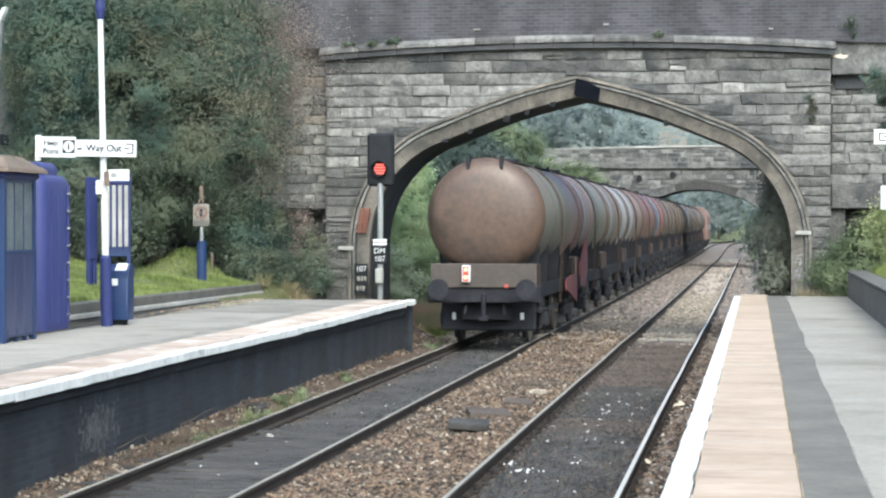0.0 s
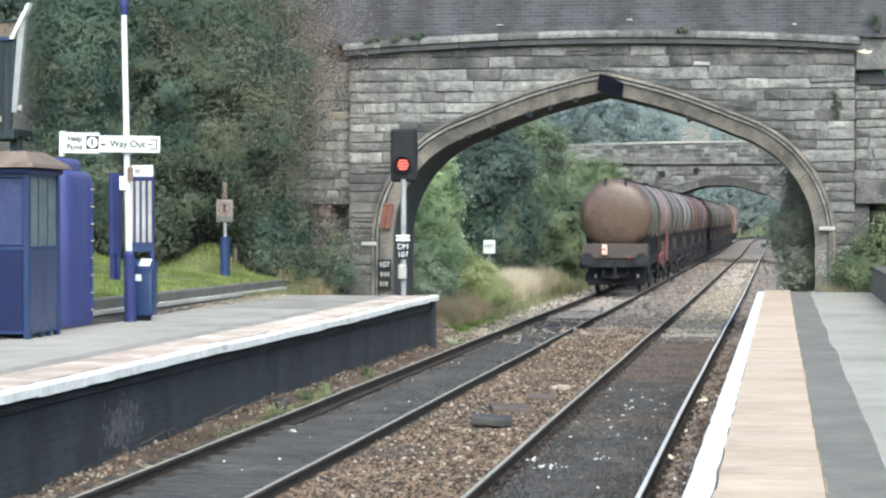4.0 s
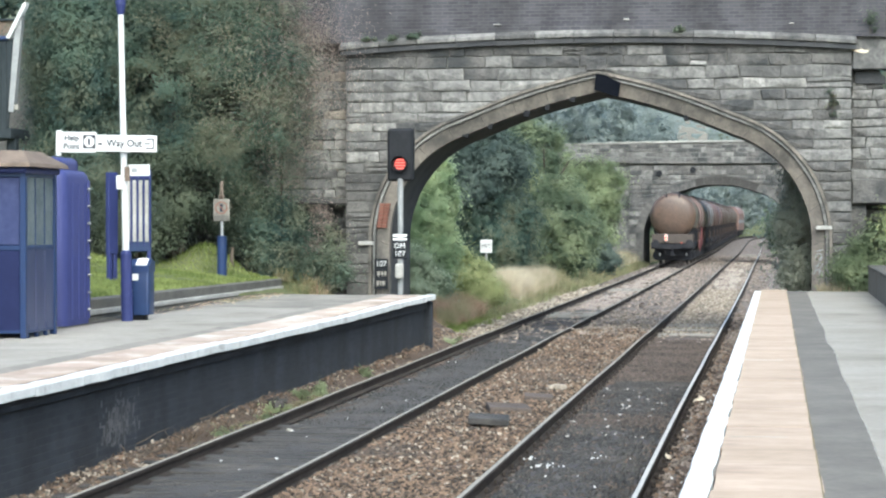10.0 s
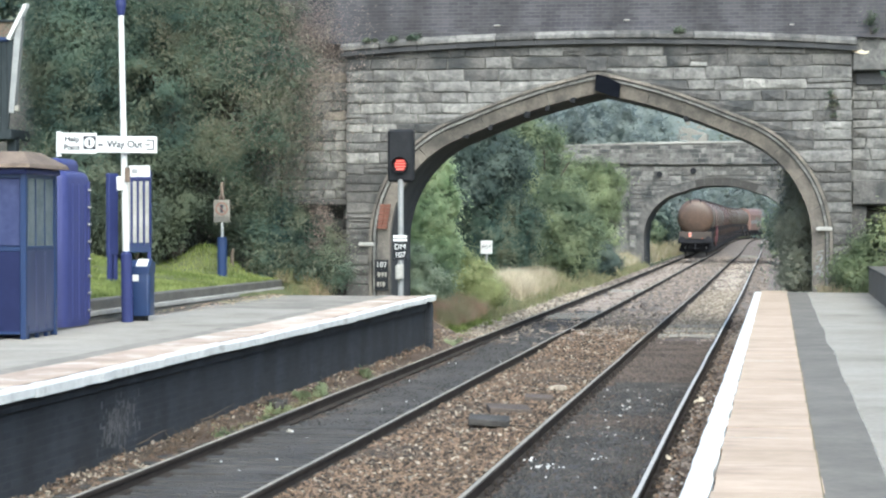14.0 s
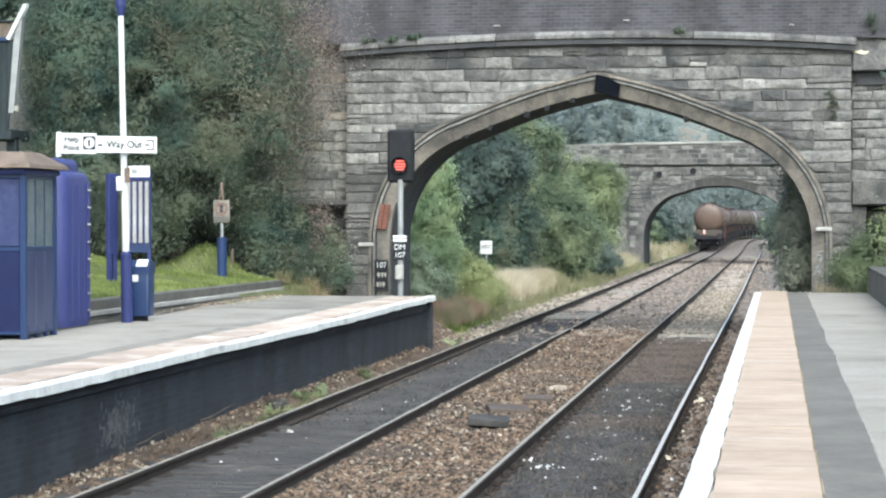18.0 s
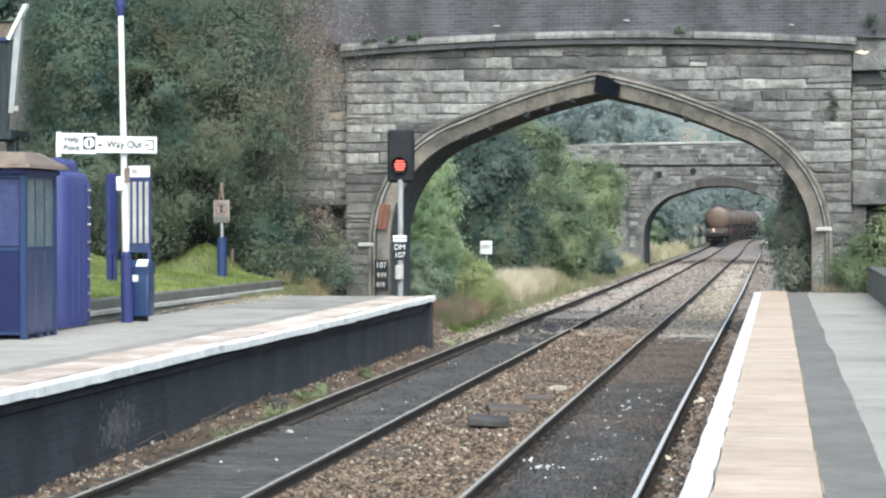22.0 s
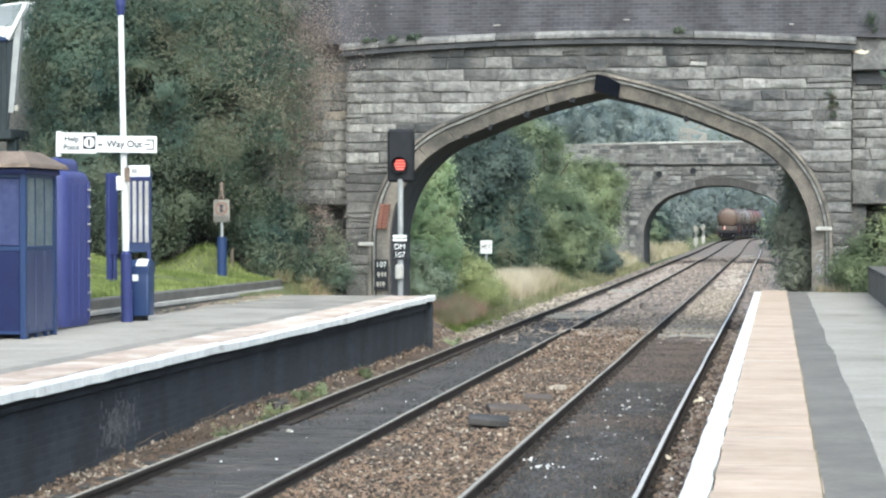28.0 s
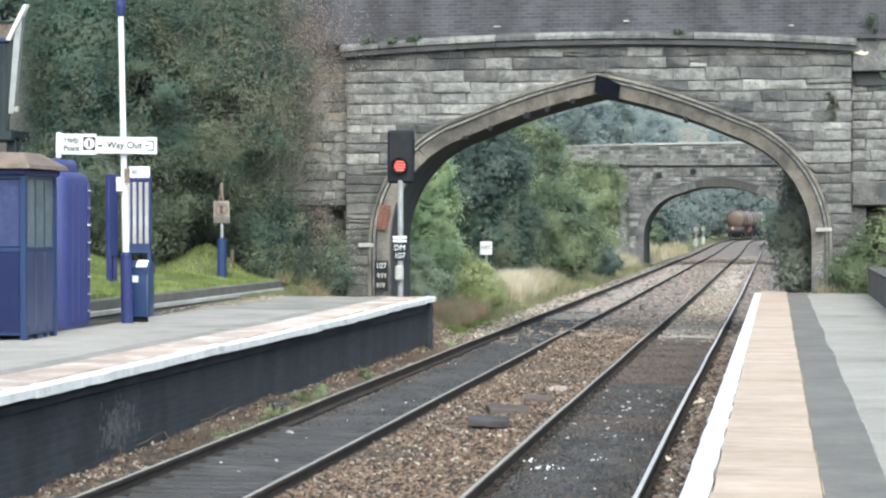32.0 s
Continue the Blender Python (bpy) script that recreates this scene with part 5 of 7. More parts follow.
    hatch = part("manhole", Geo().lathe([(0.0, 0.26), (0.08, 0.26), (0.08, 0.29), (0.11, 0.29), (0.13, 0.2)], 18, "z"), M["under"], w, at=pose(0, 4.35, TZ + TR - 0.05), smooth=True)
    g = Geo()
    for x in (-0.42, 0.42):
        g.box(x - 0.12, x + 0.12, 1.0, 8.5, TZ + TR - 0.10, TZ + TR - 0.07, 0.008)
    part("walkway", g, M["under"], w, "grating walkway along the tank top")
    for x in (-0.33, 0.33):
        part("end_bracket", Geo().box(x - 0.035, x + 0.035, 0.42, 0.62, TZ + TR - 0.28, TZ + TR + 0.03, 0.01), M["under"], w)
    g = Geo()
    rungs = [(1.16, 0.75), (1.20, 1.6)] + [((TR + 0.03) * math.cos(a), TZ + (TR + 0.03) * math.sin(a)) for a in (radians(9 * k) for k in range(8))]
    for y in (3.95, 4.35):
        for (xa, za), (xb, zb) in zip(rungs, rungs[1:]):
            g.tube((xa, y, za), (xb, y, zb), 0.012, 0.012, 5)
    for xa, za in rungs[1:]:
        g.tube((xa, 3.95, za), (xa, 4.35, za), 0.013, 0.013, 5)
    part("ladder", g, M["rust_dark"], w)
    if extras:
        lamp = part("tail_lamp", Geo().box(-0.425, -0.255, 0.12, 0.26, 1.27, 1.61, 0.02), M["offwhite"], w, "white-cased tail lamp")
        part("lamp_panel", Geo().box(-0.395, -0.285, 0.112, 0.122, 1.30, 1.58, 0.004), M["lamp_red"], lamp, "glowing red lens panel")
        part("lamp_lens", Geo().tube((-0.34, 0.114, 1.52), (-0.34, 0.10, 1.52), 0.04, 0.035, 14), M["lamp_pale"], lamp, "lit lens")
        part("lamp_lens", Geo().tube((-0.34, 0.114, 1.37), (-0.34, 0.10, 1.37), 0.045, 0.04, 14), M["lamp_pale"], lamp, "lit lens")
        part("reflector", Geo().tube((0.45, 0.25, 1.19), (0.45, 0.28, 1.19), 0.045, 0.045, 12).tube((0.45, 0.24, 1.19), (0.45, 0.26, 1.19), 0.035, 0.035, 12), M["red"], w, "small red disc")
        part("brake_rigging", Geo().box(-0.95, 0.95, 1.0, 1.25, 0.28, 0.86, 0.03).box(-0.5, 0.5, 0.7, 1.0, 0.5, 0.86, 0.02), M["under"], w)
        for x in (-0.69, 0.69):
            part("guard_iron", Geo().box(x - 0.05, x + 0.05, 1.42, 1.50, 0.12, 0.86, 0.01).box(x - 0.06, x + 0.06, 1.39, 1.43, 0.50, 0.56, 0.01), M["under"], w)
            part("lamp_iron", Geo().box(x - 0.035, x + 0.035, 0.95, 1.0, 0.50, 0.64, 0.008), M["white"], w, "pale bracket end")
    return w


LOOKS = [("rust-brown tank wagon with a lit tail lamp, last of the train", ((0.72, 6.6, "tank_olive"), (6.6, 8.8, "tank_pink")), "rust"),
         # leading pale bands here and on the next wagon paint sky glints
         ("faded pink and grey tank wagon with a red end frame", ((0.72, 1.5, "tank_pale"), (1.5, 3.6, "tank_pink"), (3.6, 8.8, "tank_olive")), "tank_pink"),
         ("grimy grey tank wagon streaked with pink rust", ((0.72, 1.5, "tank_pale"), (1.5, 3.4, "tank_olive"), (3.4, 6.6, "tank_salmon"), (6.6, 8.8, "tank_pale")), "rust"),
         ("salmon tank wagon with a pale panel", ((0.72, 2.9, "tank_pale"), (2.9, 8.8, "tank_salmon")), "rust"),
         ("rust-orange tank wagon in the train", ((0.72, 8.8, "tank_red"),), "rust"),
         ("tank wagon with a blue band and white panel", ((0.72, 2.9, "tank_blue"), (2.9, 4.6, "tank_pale"), (4.6, 8.8, "tank_crimson")), "rust"),
         ("grimy dark grey tank wagon", ((0.72, 8.8, "tank_grey"),), "rust")]
train = []
for i in range(N_WAGONS):
    lab, bands, end = LOOKS[i] if i < len(LOOKS) else (("grimy grey tank wagon", ((0.72, 8.8, "tank_grey"),), "rust") if i % 3 else ("pale grey tank wagon with a light panel", ((0.72, 5.6, "tank_grey"), (5.6, 8.8, "tank_pale")), "rust"))
    train.append(tank_wagon(lab, bands, end, i == 0))
for k in (-1, 1):
    for w, prof in ((train[1], ((0.5, 0.95), (1.9, 0.85), (2.6, 1.3), (2.5, 2.0), (2.1, 2.0), (0.5, 1.4))), (train[0], ((6.2, 0.95), (8.9, 0.6), (8.9, 1.25), (7.6, 1.25), (6.6, 1.2), (6.2, 1.15)))):
        g = Geo().add([(k * x, y, z) for x in (1.09, 1.14) for y, z in prof], [(0, 1, 2, 3, 4, 5), (11, 10, 9, 8, 7, 6)] + [(i, i + 6, (i + 1) % 6 + 6, (i + 1) % 6) for i in range(6)])
        part("end_frame", g, M["frame_red"], w, "red end frame plate")

# the locomotive at the head
loco = thing("diesel_locomotive", "maroon diesel freight locomotive at the head of the train", "locomotive")
part("body", Geo().slab([(-1.33, 1.05), (1.33, 1.05), (1.33, 3.0), (1.1, 3.55), (0.7, 3.82), (-0.7, 3.82), (-1.1, 3.55), (-1.33, 3.0)], 0.7, 20.3), M["loco_maroon"], loco)
part("stripe", Geo().box(-1.345, 1.345, 0.9, 20.1, 1.9, 2.3), M["tank_pale"], loco, "pale bodyside stripe")
part("cab_window", Geo().box(-1.0, 1.0, 0.68, 0.75, 2.65, 3.2, 0.02), M["black"], loco, "dark cab windscreen")
part("frame", Geo().box(-1.25, 1.25, 0.5, 20.5, 0.8, 1.08, 0.02), M["under"], loco)
part("fuel_tank", Geo().box(-1.15, 1.15, 8.3, 12.7, 0.35, 0.85, 0.1), M["under"], loco)
for y in (2.3, 4.2, 6.1, 14.9, 16.8, 18.7):
    part("wheelset", WHEELS, None, loco, at=pose(0, y, 0.46))
for y in (4.2, 16.8):
    part("bogie_frame", Geo().box(-1.15, -1.0, y - 2.6, y + 2.6, 0.45, 0.85, 0.03).box(1.0, 1.15, y - 2.6, y + 2.6, 0.45, 0.85, 0.03).box(-1.1, 1.1, y - 0.2, y + 0.2, 0.5, 0.8), M["under"], loco)
for x in (-0.86, 0.86):
    part("buffer", Geo().tube((x, 0.5, 1.06), (x, 0.0, 1.06), 0.1, 0.22, 14), M["under"], loco)
train.append(loco)

# seconds, and how far the train's rear buffers have gone
TAIL = [(0, 43.0), (3, 64.2), (6, 85.4), (9, 106.5), (12, 128.5), (14, 144.5), (17, 168), (20, 192.5), (23, 218.5), (25, 236), (28, 256.5), (30, 268.5), (32, 279.5)]


def tail_at(t):
    """A smooth curve through TAIL."""
    k = max(i for i in range(len(TAIL) - 1) if TAIL[i][0] <= t or i == 0)

    def slope(i):
        a, b = TAIL[max(0, i - 1)], TAIL[min(len(TAIL) - 1, i + 1)]
        return (b[1] - a[1]) / (b[0] - a[0])

    (t0, y0), (t1, y1) = TAIL[k], TAIL[k + 1]
    h, u = t1 - t0, (t - t0) / (t1 - t0)
    return (1 + 2 * u) * (1 - u) ** 2 * y0 + u * (1 - u) ** 2 * h * slope(k) + u * u * (3 - 2 * u) * y1 + u * u * (u - 1) * h * slope(k + 1)


def on_line(s, a, b):
    """The pose of a vehicle whose rear is at s and whose wheels stand at s + a and s + b."""
    ya, yb = s + a, s + b
    xa, xb = LEFT_X + bend(ya), LEFT_X + bend(yb)
    turn = math.degrees(math.atan2(xa - xb, yb - ya))
    climb = math.degrees(math.atan2(rise(yb) - rise(ya), yb - ya))
    return pose(xa - (xb - xa) / (b - a) * a, s, rise(ya) - (rise(yb) - rise(ya)) / (b - a) * a, climb, 0, turn)


def train_motions():
    times = [0.5 * i for i in range(65)]
    for i, w in enumerate(train):
        a, b = (2.06, 7.44) if w is not loco else (4.2, 16.8)
        walk(w, [(t, on_line(tail_at(t) + WAGON * i, a, b)) for t in times])
    for w in train[:3]:
        for o in [c for c in w.children if c.name.startswith("wheelset")]:
            at = o.matrix_local.translation.copy()
            walk(o, [(k / 15, pose(at.x, at.y, at.z, -math.degrees((tail_at(k / 15) - tail_at(0)) / 0.46))) for k in range(481)])


# ---------------------------------------------------------------- platform paving, piece by piece
rs = random.Random(21)
slab_mesh = Geo().box(-0.275, 0.275, -0.3705, 0.3705, -0.05, 0.0, 0.004).mesh("paving_slab", M["buff"])
worn_mesh = Geo().box(-0.275, 0.275, -0.3705, 0.3705, -0.05, 0.0, 0.004).mesh("paving_slab", M["buff_worn"])
for i in range(-32, 66):
    part("paving_slab", slab_mesh, None, platform_right, at=pose(-0.085 - 0.0012 * i + rs.uniform(-0.012, 0.012), -2 + 0.75 * i, RP_Z + 0.009 + rs.uniform(-0.002, 0.002), rs.uniform(-0.25, 0.25), rs.uniform(-0.2, 0.2), rs.uniform(-0.5, 0.5)) @ pose(0.0007 * (62 - i), 0, 0) @ Matrix.Diagonal((1 + 0.0018 * max(0, 62 - i), 1, 1, 1)))
for i in range(-31, 42):
    part("paving_slab", worn_mesh, None, platform_left, at=pose(-7.235, 9.35 + 0.80 * i, lp_z(9.35 + 0.8 * i) + 0.010 + rs.uniform(-0.002, 0.002), rs.uniform(-0.25, 0.25), rs.uniform(-0.2, 0.2), rs.uniform(-0.3, 0.3)) @ Matrix.Diagonal((1.16, 1.06, 1, 1)))


moss, mortar = Geo(), Geo()
for i in range(8, 62):
    y, w = -2 + 0.75 * i, 1 + 0.0018 * (62 - i)
    xm = -0.085 - 0.0012 * i + 0.0007 * (62 - i)
    for k in range(3):
        a = 0.006 + 0.008 * abs(noise.noise((i * 2.3 + k, 4, 1)))
        moss.box(xm + 0.272 * w, xm + 0.272 * w + a, y - 0.375 + 0.25 * k, y - 0.375 + 0.25 * (k + 1), RP_Z - 0.01, RP_Z + 0.0115)
    if i in (22, 33):
        mortar.box(xm - 0.25 * w, xm + 0.12 * w, y + 0.372, y + 0.380, RP_Z, RP_Z + 0.0122)
part("moss_line", moss, M["moss"], platform_right, "thin brown line of moss along the paving")
part("joint_line", mortar, M["concrete"], platform_right, "pale mortar in a few paving joints")


def coping(x0, x1, y0, y1, z, thick, wob):
    """A coping stone with a worn, wavering painted edge."""
    g, n = Geo(), 8
    vs = []
    for k in range(n + 1):
        y = y0 + (y1 - y0) * k / n
        a, b = x0 + wob * 0.6 * noise.noise((y * 2.1, 1, 0)), x1 + wob * noise.noise((y * 1.6, 8, 0)) + wob * 0.5 * noise.noise((y * 5.0, 4, 0))
        if k in (0, n):
            a += 0.004
        vs += [(a, y, z - thick), (a, y, z - 0.015), (a + 0.012, y, z), (b, y, z), (b, y, z - thick)]
    g.add(vs, [(5 * k + i, 5 * k + (i + 1) % 5, 5 * k + 5 + (i + 1) % 5, 5 * k + 5 + i) for k in range(n) for i in range(5)] + [(0, 1, 2, 3, 4), tuple(5 * n + i for i in (4, 3, 2, 1, 0))])
    return g


for i in range(-16, 32):
    y0 = -2 + 1.5 * i
    if y0 > RP1 - 0.2:
        break
    part("coping_stone", coping(-0.525 - 0.0008 * i, -0.365 - 0.0016 * i, y0 + 0.003, min(RP1, y0 + 1.5) - 0.003, RP_Z + 0.014 + 0.003 * noise.noise((i, 3, 0)), 0.09, 0.02), M["white_line"], platform_right, "white painted edge stone")
for i in range(-17, 26):
    y0 = 8 + 1.4 * i
    y1 = min(LP1 + 0.05, y0 + 1.4)
    if y1 - y0 < 0.2:
        break
    g = coping(6.56, 6.72, y0 + 0.004, y1 - 0.004, lp_z(y0 + 0.7) + 0.016 + 0.022 * noise.noise((i * 3.3, 5, 0)), 0.10 + 0.02 * noise.noise((i * 5.1, 2, 0)), 0.06)
    g.v = [(-x - 0.12, y, z) for x, y, z in g.v]
    part("coping_stone", g, M["white_line"], platform_left, "white painted edge stone")
part("edge_under", Geo().box(-6.93, -6.80, LP0, LP1, 0.70, LP_Z - 0.07), M["wall_black"], platform_left, "dark oversailing course")
part("end_pier", Geo().box(-7.3, -6.74, LP1 - 0.32, LP1 + 0.02, -0.4, LP_Z - 0.05, 0.03), M["wall_black"], platform_left, "black platform end pier")
rs = random.Random(77)
g = Geo()
for k in range(240):
    y, z = 22.3 + rs.gauss(0, 0.3), 0.3 + rs.gauss(0, 0.12)
    h, w = rs.uniform(0.01, 0.05), rs.uniform(0.006, 0.028)
    g.box(-6.858, -6.8575 + 0.004 * rs.random(), y - w, y + w, z - h, z + h)
part("lime_stain", g, M["limestain"], platform_left, "pale lime bloom on the tarred wall")
# low walls behind the platforms
wall_low = thing("low_wall_far", "low weathered concrete wall with a pale rail behind the platform", "wall", pose(0, 0, 0), kind="structure")
for i in range(-20, 11):
    y0 = 25.4 + 2.0 * i
    xo = -10.28 - 0.012 * (y0 - 31)
    part("wall_panel", Geo().box(xo - 0.2, xo, y0 + 0.006, y0 + 1.994, 0.85, 1.25 - 0.006 * i, 0.02), M["wall_dark"], wall_low)
    part("pale_rail", Geo().box(xo, xo + 0.05, y0 + 0.004, y0 + 1.996, 1.0 - 0.004 * i, 1.08 - 0.004 * i, 0.01), M["concrete"], wall_low, "pale weathered rail along the wall")
    part("wall_base", Geo().box(xo - 0.1, xo + 0.03, y0, y0 + 2.0, 0.80, 0.96), M["wall_dark"], wall_low)
wall_near = thing("low_wall_near", "low dark stone wall along the back of the platform", "wall", pose(0, 0, 0), kind="structure")
for i in range(-16, 20):
    y0 = 6 + 2.0 * i
    part("wall_panel", Geo().box(1.76, 2.12, y0 + 0.005, y0 + 1.995, 0.9, 1.46 + 0.01 * rs.random(), 0.03), M["asphalt_dark"], wall_near)
    part("wall_cap", Geo().box(1.74, 2.14, y0 + 0.003, y0 + 1.997, 1.455, 1.50, 0.012), M["wall_dark"], wall_near)


# ---------------------------------------------------------------- loose stones, weeds and grass
def rocks(name, mat, places, size, seed, label):
    """Many small angular stones in one mesh."""
    rnd = np.random.default_rng(seed)
    n = len(places)
    cube = np.array([(x, y, z) for x in (-1, 1) for y in (-1, 1) for z in (-1, 1)], float)
    v = cube[None] * rnd.uniform(0.55, 1.0, (n, 8, 3)) * (size * rnd.uniform(0.5, 1.5, n))[:, None, None] * 0.5 * np.array([1, 1, 0.75])
    a = rnd.uniform(0, 6.28, n)
    c, s = np.cos(a)[:, None], np.sin(a)[:, None]
    x, y = v[..., 0] * c - v[..., 1] * s, v[..., 0] * s + v[..., 1] * c
    tl = rnd.normal(0, 0.35, (n, 1))
    z = v[..., 2] + x * tl
    v = np.stack([x, y, z], -1) + np.array(places)[:, None]
    q = np.array([(0, 1, 3, 2), (4, 6, 7, 5), (0, 4, 5, 1), (2, 3, 7, 6), (1, 5, 7, 3)])
    me = bpy.data.meshes.new(name)
    me.vertices.add(n * 8)
    me.vertices.foreach_set("co", v.reshape(-1))
    idx = (np.arange(n)[:, None, None] * 8 + q[None]).reshape(-1)
    me.loops.add(len(idx))
    me.loops.foreach_set("vertex_index", idx.astype(np.int32))
    me.polygons.add(n * 5)
    me.polygons.foreach_set("loop_start", np.arange(0, n * 20, 4, dtype=np.int32))
    me.update(calc_edges=True)
    me.materials.append(mat)
    return tagged(new(name, me), label, "ballast stones", kind="stuff")


rb = np.random.default_rng(3)


def bed_places(n, x0, x1, y0, y1, lift=0.012, power=1.6):
    x, y = rb.uniform(x0, x1, n), y0 + (y1 - y0) * rb.random(n) ** power
    return [(a + bend(b), b, bed_z(a, b) + lift) for a, b in zip(x, y)]


rocks("ballast_stones", M["ballast"], bed_places(18000, -4.5, -2.8, 14, 50), 0.039, 1, "brown ballast stones lying between the tracks")
rocks("ballast_stones", M["brown_fill"], bed_places(6000, -6.98, -6.15, 14, 34, 0.006, 1.0), 0.034, 22, "dark earthy stones along the platform foot")
rocks("ballast_stones", M["ballast"], bed_places(9500, -6.98, -6.15, 14, 60), 0.039, 2, "brown ballast stones along the platform foot")
rocks("ballast_stones", M["ballast_grey"], bed_places(2600, -1.15, -0.55, 14, 60), 0.042, 23, "grey stones beside the near rail")
rocks("ballast_stones", M["ballast"], bed_places(3200, -1.15, -0.55, 14, 60), 0.04, 3, "brown ballast stones beside the near rail")
rocks("ballast_stones", M["pale_ballast"], bed_places(2600, -4.5, -2.8, 14, 60, 0.012), 0.038, 4, "scattered pale stones among the ballast")
rocks("ballast_stones", M["pale_ballast"], bed_places(1500, -6.9, -6.2, 16, 50, 0.014), 0.042, 14, "scattered pale stones at the platform foot")
rocks("ballast_stones", M["pale_ballast"], bed_places(1200, -7.6, -6.3, 48, 85, 0.03, 1.0), 0.11, 5, "pale stones on the ballast shoulder")
rocks("ballast_stones", M["ballast_grey"], bed_places(7000, -7.0, -0.4, 45, 150, 0.01, 1.0), 0.09, 11, "grey-brown ballast stones farther along the line")
rocks("oily_stones", M["oily"], [(x, y, rise(y) - 0.135) for x, y, z in bed_places(6500, LEFT_X - 0.62, LEFT_X + 0.62, 14, 60)], 0.022, 6, "oil-blackened stones between the rails")
rocks("oily_stones", M["oily"], [(x, y, rise(y) - 0.135) for x, y, z in bed_places(6000, RIGHT_X - 0.62, RIGHT_X + 0.62, 14, 33)], 0.036, 7, "oil-blackened stones between the rails")
rocks("oily_stones", M["brown_fill"], [(x, y, rise(y) - 0.132) for x, y, z in bed_places(900, RIGHT_X - 0.62, RIGHT_X + 0.62, 14, 34)], 0.034, 21, "brown stones among the blackened ones")
rocks("pale_litter", M["white_line"], [(rb.normal(-2.62, 0.05), rb.normal(23.2, 0.1), -0.12) for _ in range(6)] + [(rb.uniform(-2.55, -2.2), rb.normal(22.7, 0.12), -0.125) for _ in range(14)]
      + [(rb.normal(-1.95, 0.06), rb.normal(23.4, 0.15), -0.125) for _ in range(6)] + [(RIGHT_X + rb.uniform(-0.6, 0.6), rb.uniform(15, 26), -0.13) for _ in range(14)]
      + [(LEFT_X + rb.uniform(-0.6, 0.6), rb.uniform(16, 40), -0.13) for _ in range(18)] + [(-1.0 + rb.uniform(-0.1, 0.15), rb.uniform(18, 34), -0.1) for _ in range(10)], 0.024, 8, "small pale scraps lying between the rails")
rocks("pale_stones", M["concrete"], [(RIGHT_X - 0.1 + rb.normal(0, 0.32), rb.uniform(25.5, 33.5), -0.125) for _ in range(42)], 0.036, 24, "pale pebbles lying on the blackened fill")
rocks("pale_stones", M["cream_break"], [(-1.12 + rb.normal(0, 0.05), rb.choice((32.4, 30.7, 31.4)) + rb.normal(0, 0.3), -0.09) for _ in range(7)] + [(-1.17 + rb.normal(0, 0.03), rb.choice((26.4, 25.4, 23.3)) + rb.normal(0, 0.1), -0.09) for _ in range(4)], 0.042, 25, "cream stones beside the near rail")
rocks("ballast_stones", M["brown_fill"], [(RIGHT_X - 0.05 + rb.uniform(-0.62, 0.62), rb.normal(27.9, 0.5), -0.126) for _ in range(900)], 0.03, 26, "brown earth trodden into the blackened fill")
rocks("oily_stones", M["oily"], [(RIGHT_X + rb.uniform(-0.6, 0.6), 34.6 - 2.5 * rb.random() ** 2, -0.13) for _ in range(1200)], 0.04, 16, "blackened stones at the edge of the oily strip")
rocks("ballast_stones", M["brown_fill"], [(RIGHT_X - 0.09 + rb.uniform(-0.62, 0.62), y, rise(y) - 0.13) for y in rb.uniform(34.5, 46.5, 5000)], 0.032, 17, "trodden brown stones between the rails")
rocks("pale_stones", M["pale_ballast"], [(RIGHT_X - 0.09 + rb.uniform(-0.62, 0.62), y, rise(y) - 0.125) for y in 54 - 5 * rb.random(350) ** 2], 0.05, 18, "pale stones strewn between the rails")
rocks("pale_stones", M["pale_ballast"], [(RIGHT_X - 0.09 + rb.uniform(-0.62, 0.62), y, rise(y) - 0.13) for y in rb.uniform(53, 80, 2200)], 0.06, 9, "pale fresh stones between the rails")
# concrete cable covers lying between the lines
for x, y, a, w, d, tilt, tone in ((-3.54, 26.75, 6, 0.50, 0.19, 5, "oily"), (-3.56, 28.9, 12, 0.56, 0.34, 1, "brown_fill"), (-3.36, 30.7, 6, 0.40, 0.24, 2, "brown_fill")):
    g = Geo().box(-w / 2, w / 2, -d, d, -0.04, 0.045, 0.012)
    tagged(part("concrete_slab", g, M[tone], at=pose(x, y, -0.075 if tone != "oily" else -0.03, tilt, 3, a)), "dark concrete slab lying flat on brown ballast", "slab", "loose slabs")
for x, y, z, r in ((-3.32, 32.7, -0.08, 0.15), (-6.62, 28.6, 0.02, 0.09), (-6.55, 28.2, 0.0, 0.06)):
    rs = random.Random(int(y * 10))
    g = Geo()
    for k in range(3):
        g.box(-r * rs.uniform(0.5, 1), r * rs.uniform(0.5, 1), -r * 0.6, r * 0.6, -0.05, rs.uniform(0.02, 0.05), 0.012, pose(rs.uniform(-0.05, 0.05), rs.uniform(-0.04, 0.04), 0, rs.uniform(-15, 15), rs.uniform(-15, 15), rs.uniform(0, 90)))
    tagged(part("stone_lump", g, M["pale_ballast" if x > -5 else "oily"], at=pose(x, y, z)), "broken lump of stone lying on the ballast", "stone", "loose stones")
cup = thing("paper_cup", "crushed white paper cup lying between the rails", "cup", pose(-5.88, 25.9, -0.15))
part("cup_body", Geo().lathe([(0, 0.022), (0.055, 0.029), (0.06, 0.027)], 12, "x"), M["tarnished"], cup, at=pose(0, 0, 0.04, 0, 12, 40))
part("cup_lid", Geo().lathe([(0, 0.025), (0.012, 0.024)], 12, "z"), M["white"], cup, at=pose(0.055, 0.02, 0.02, 25, 0, 0))


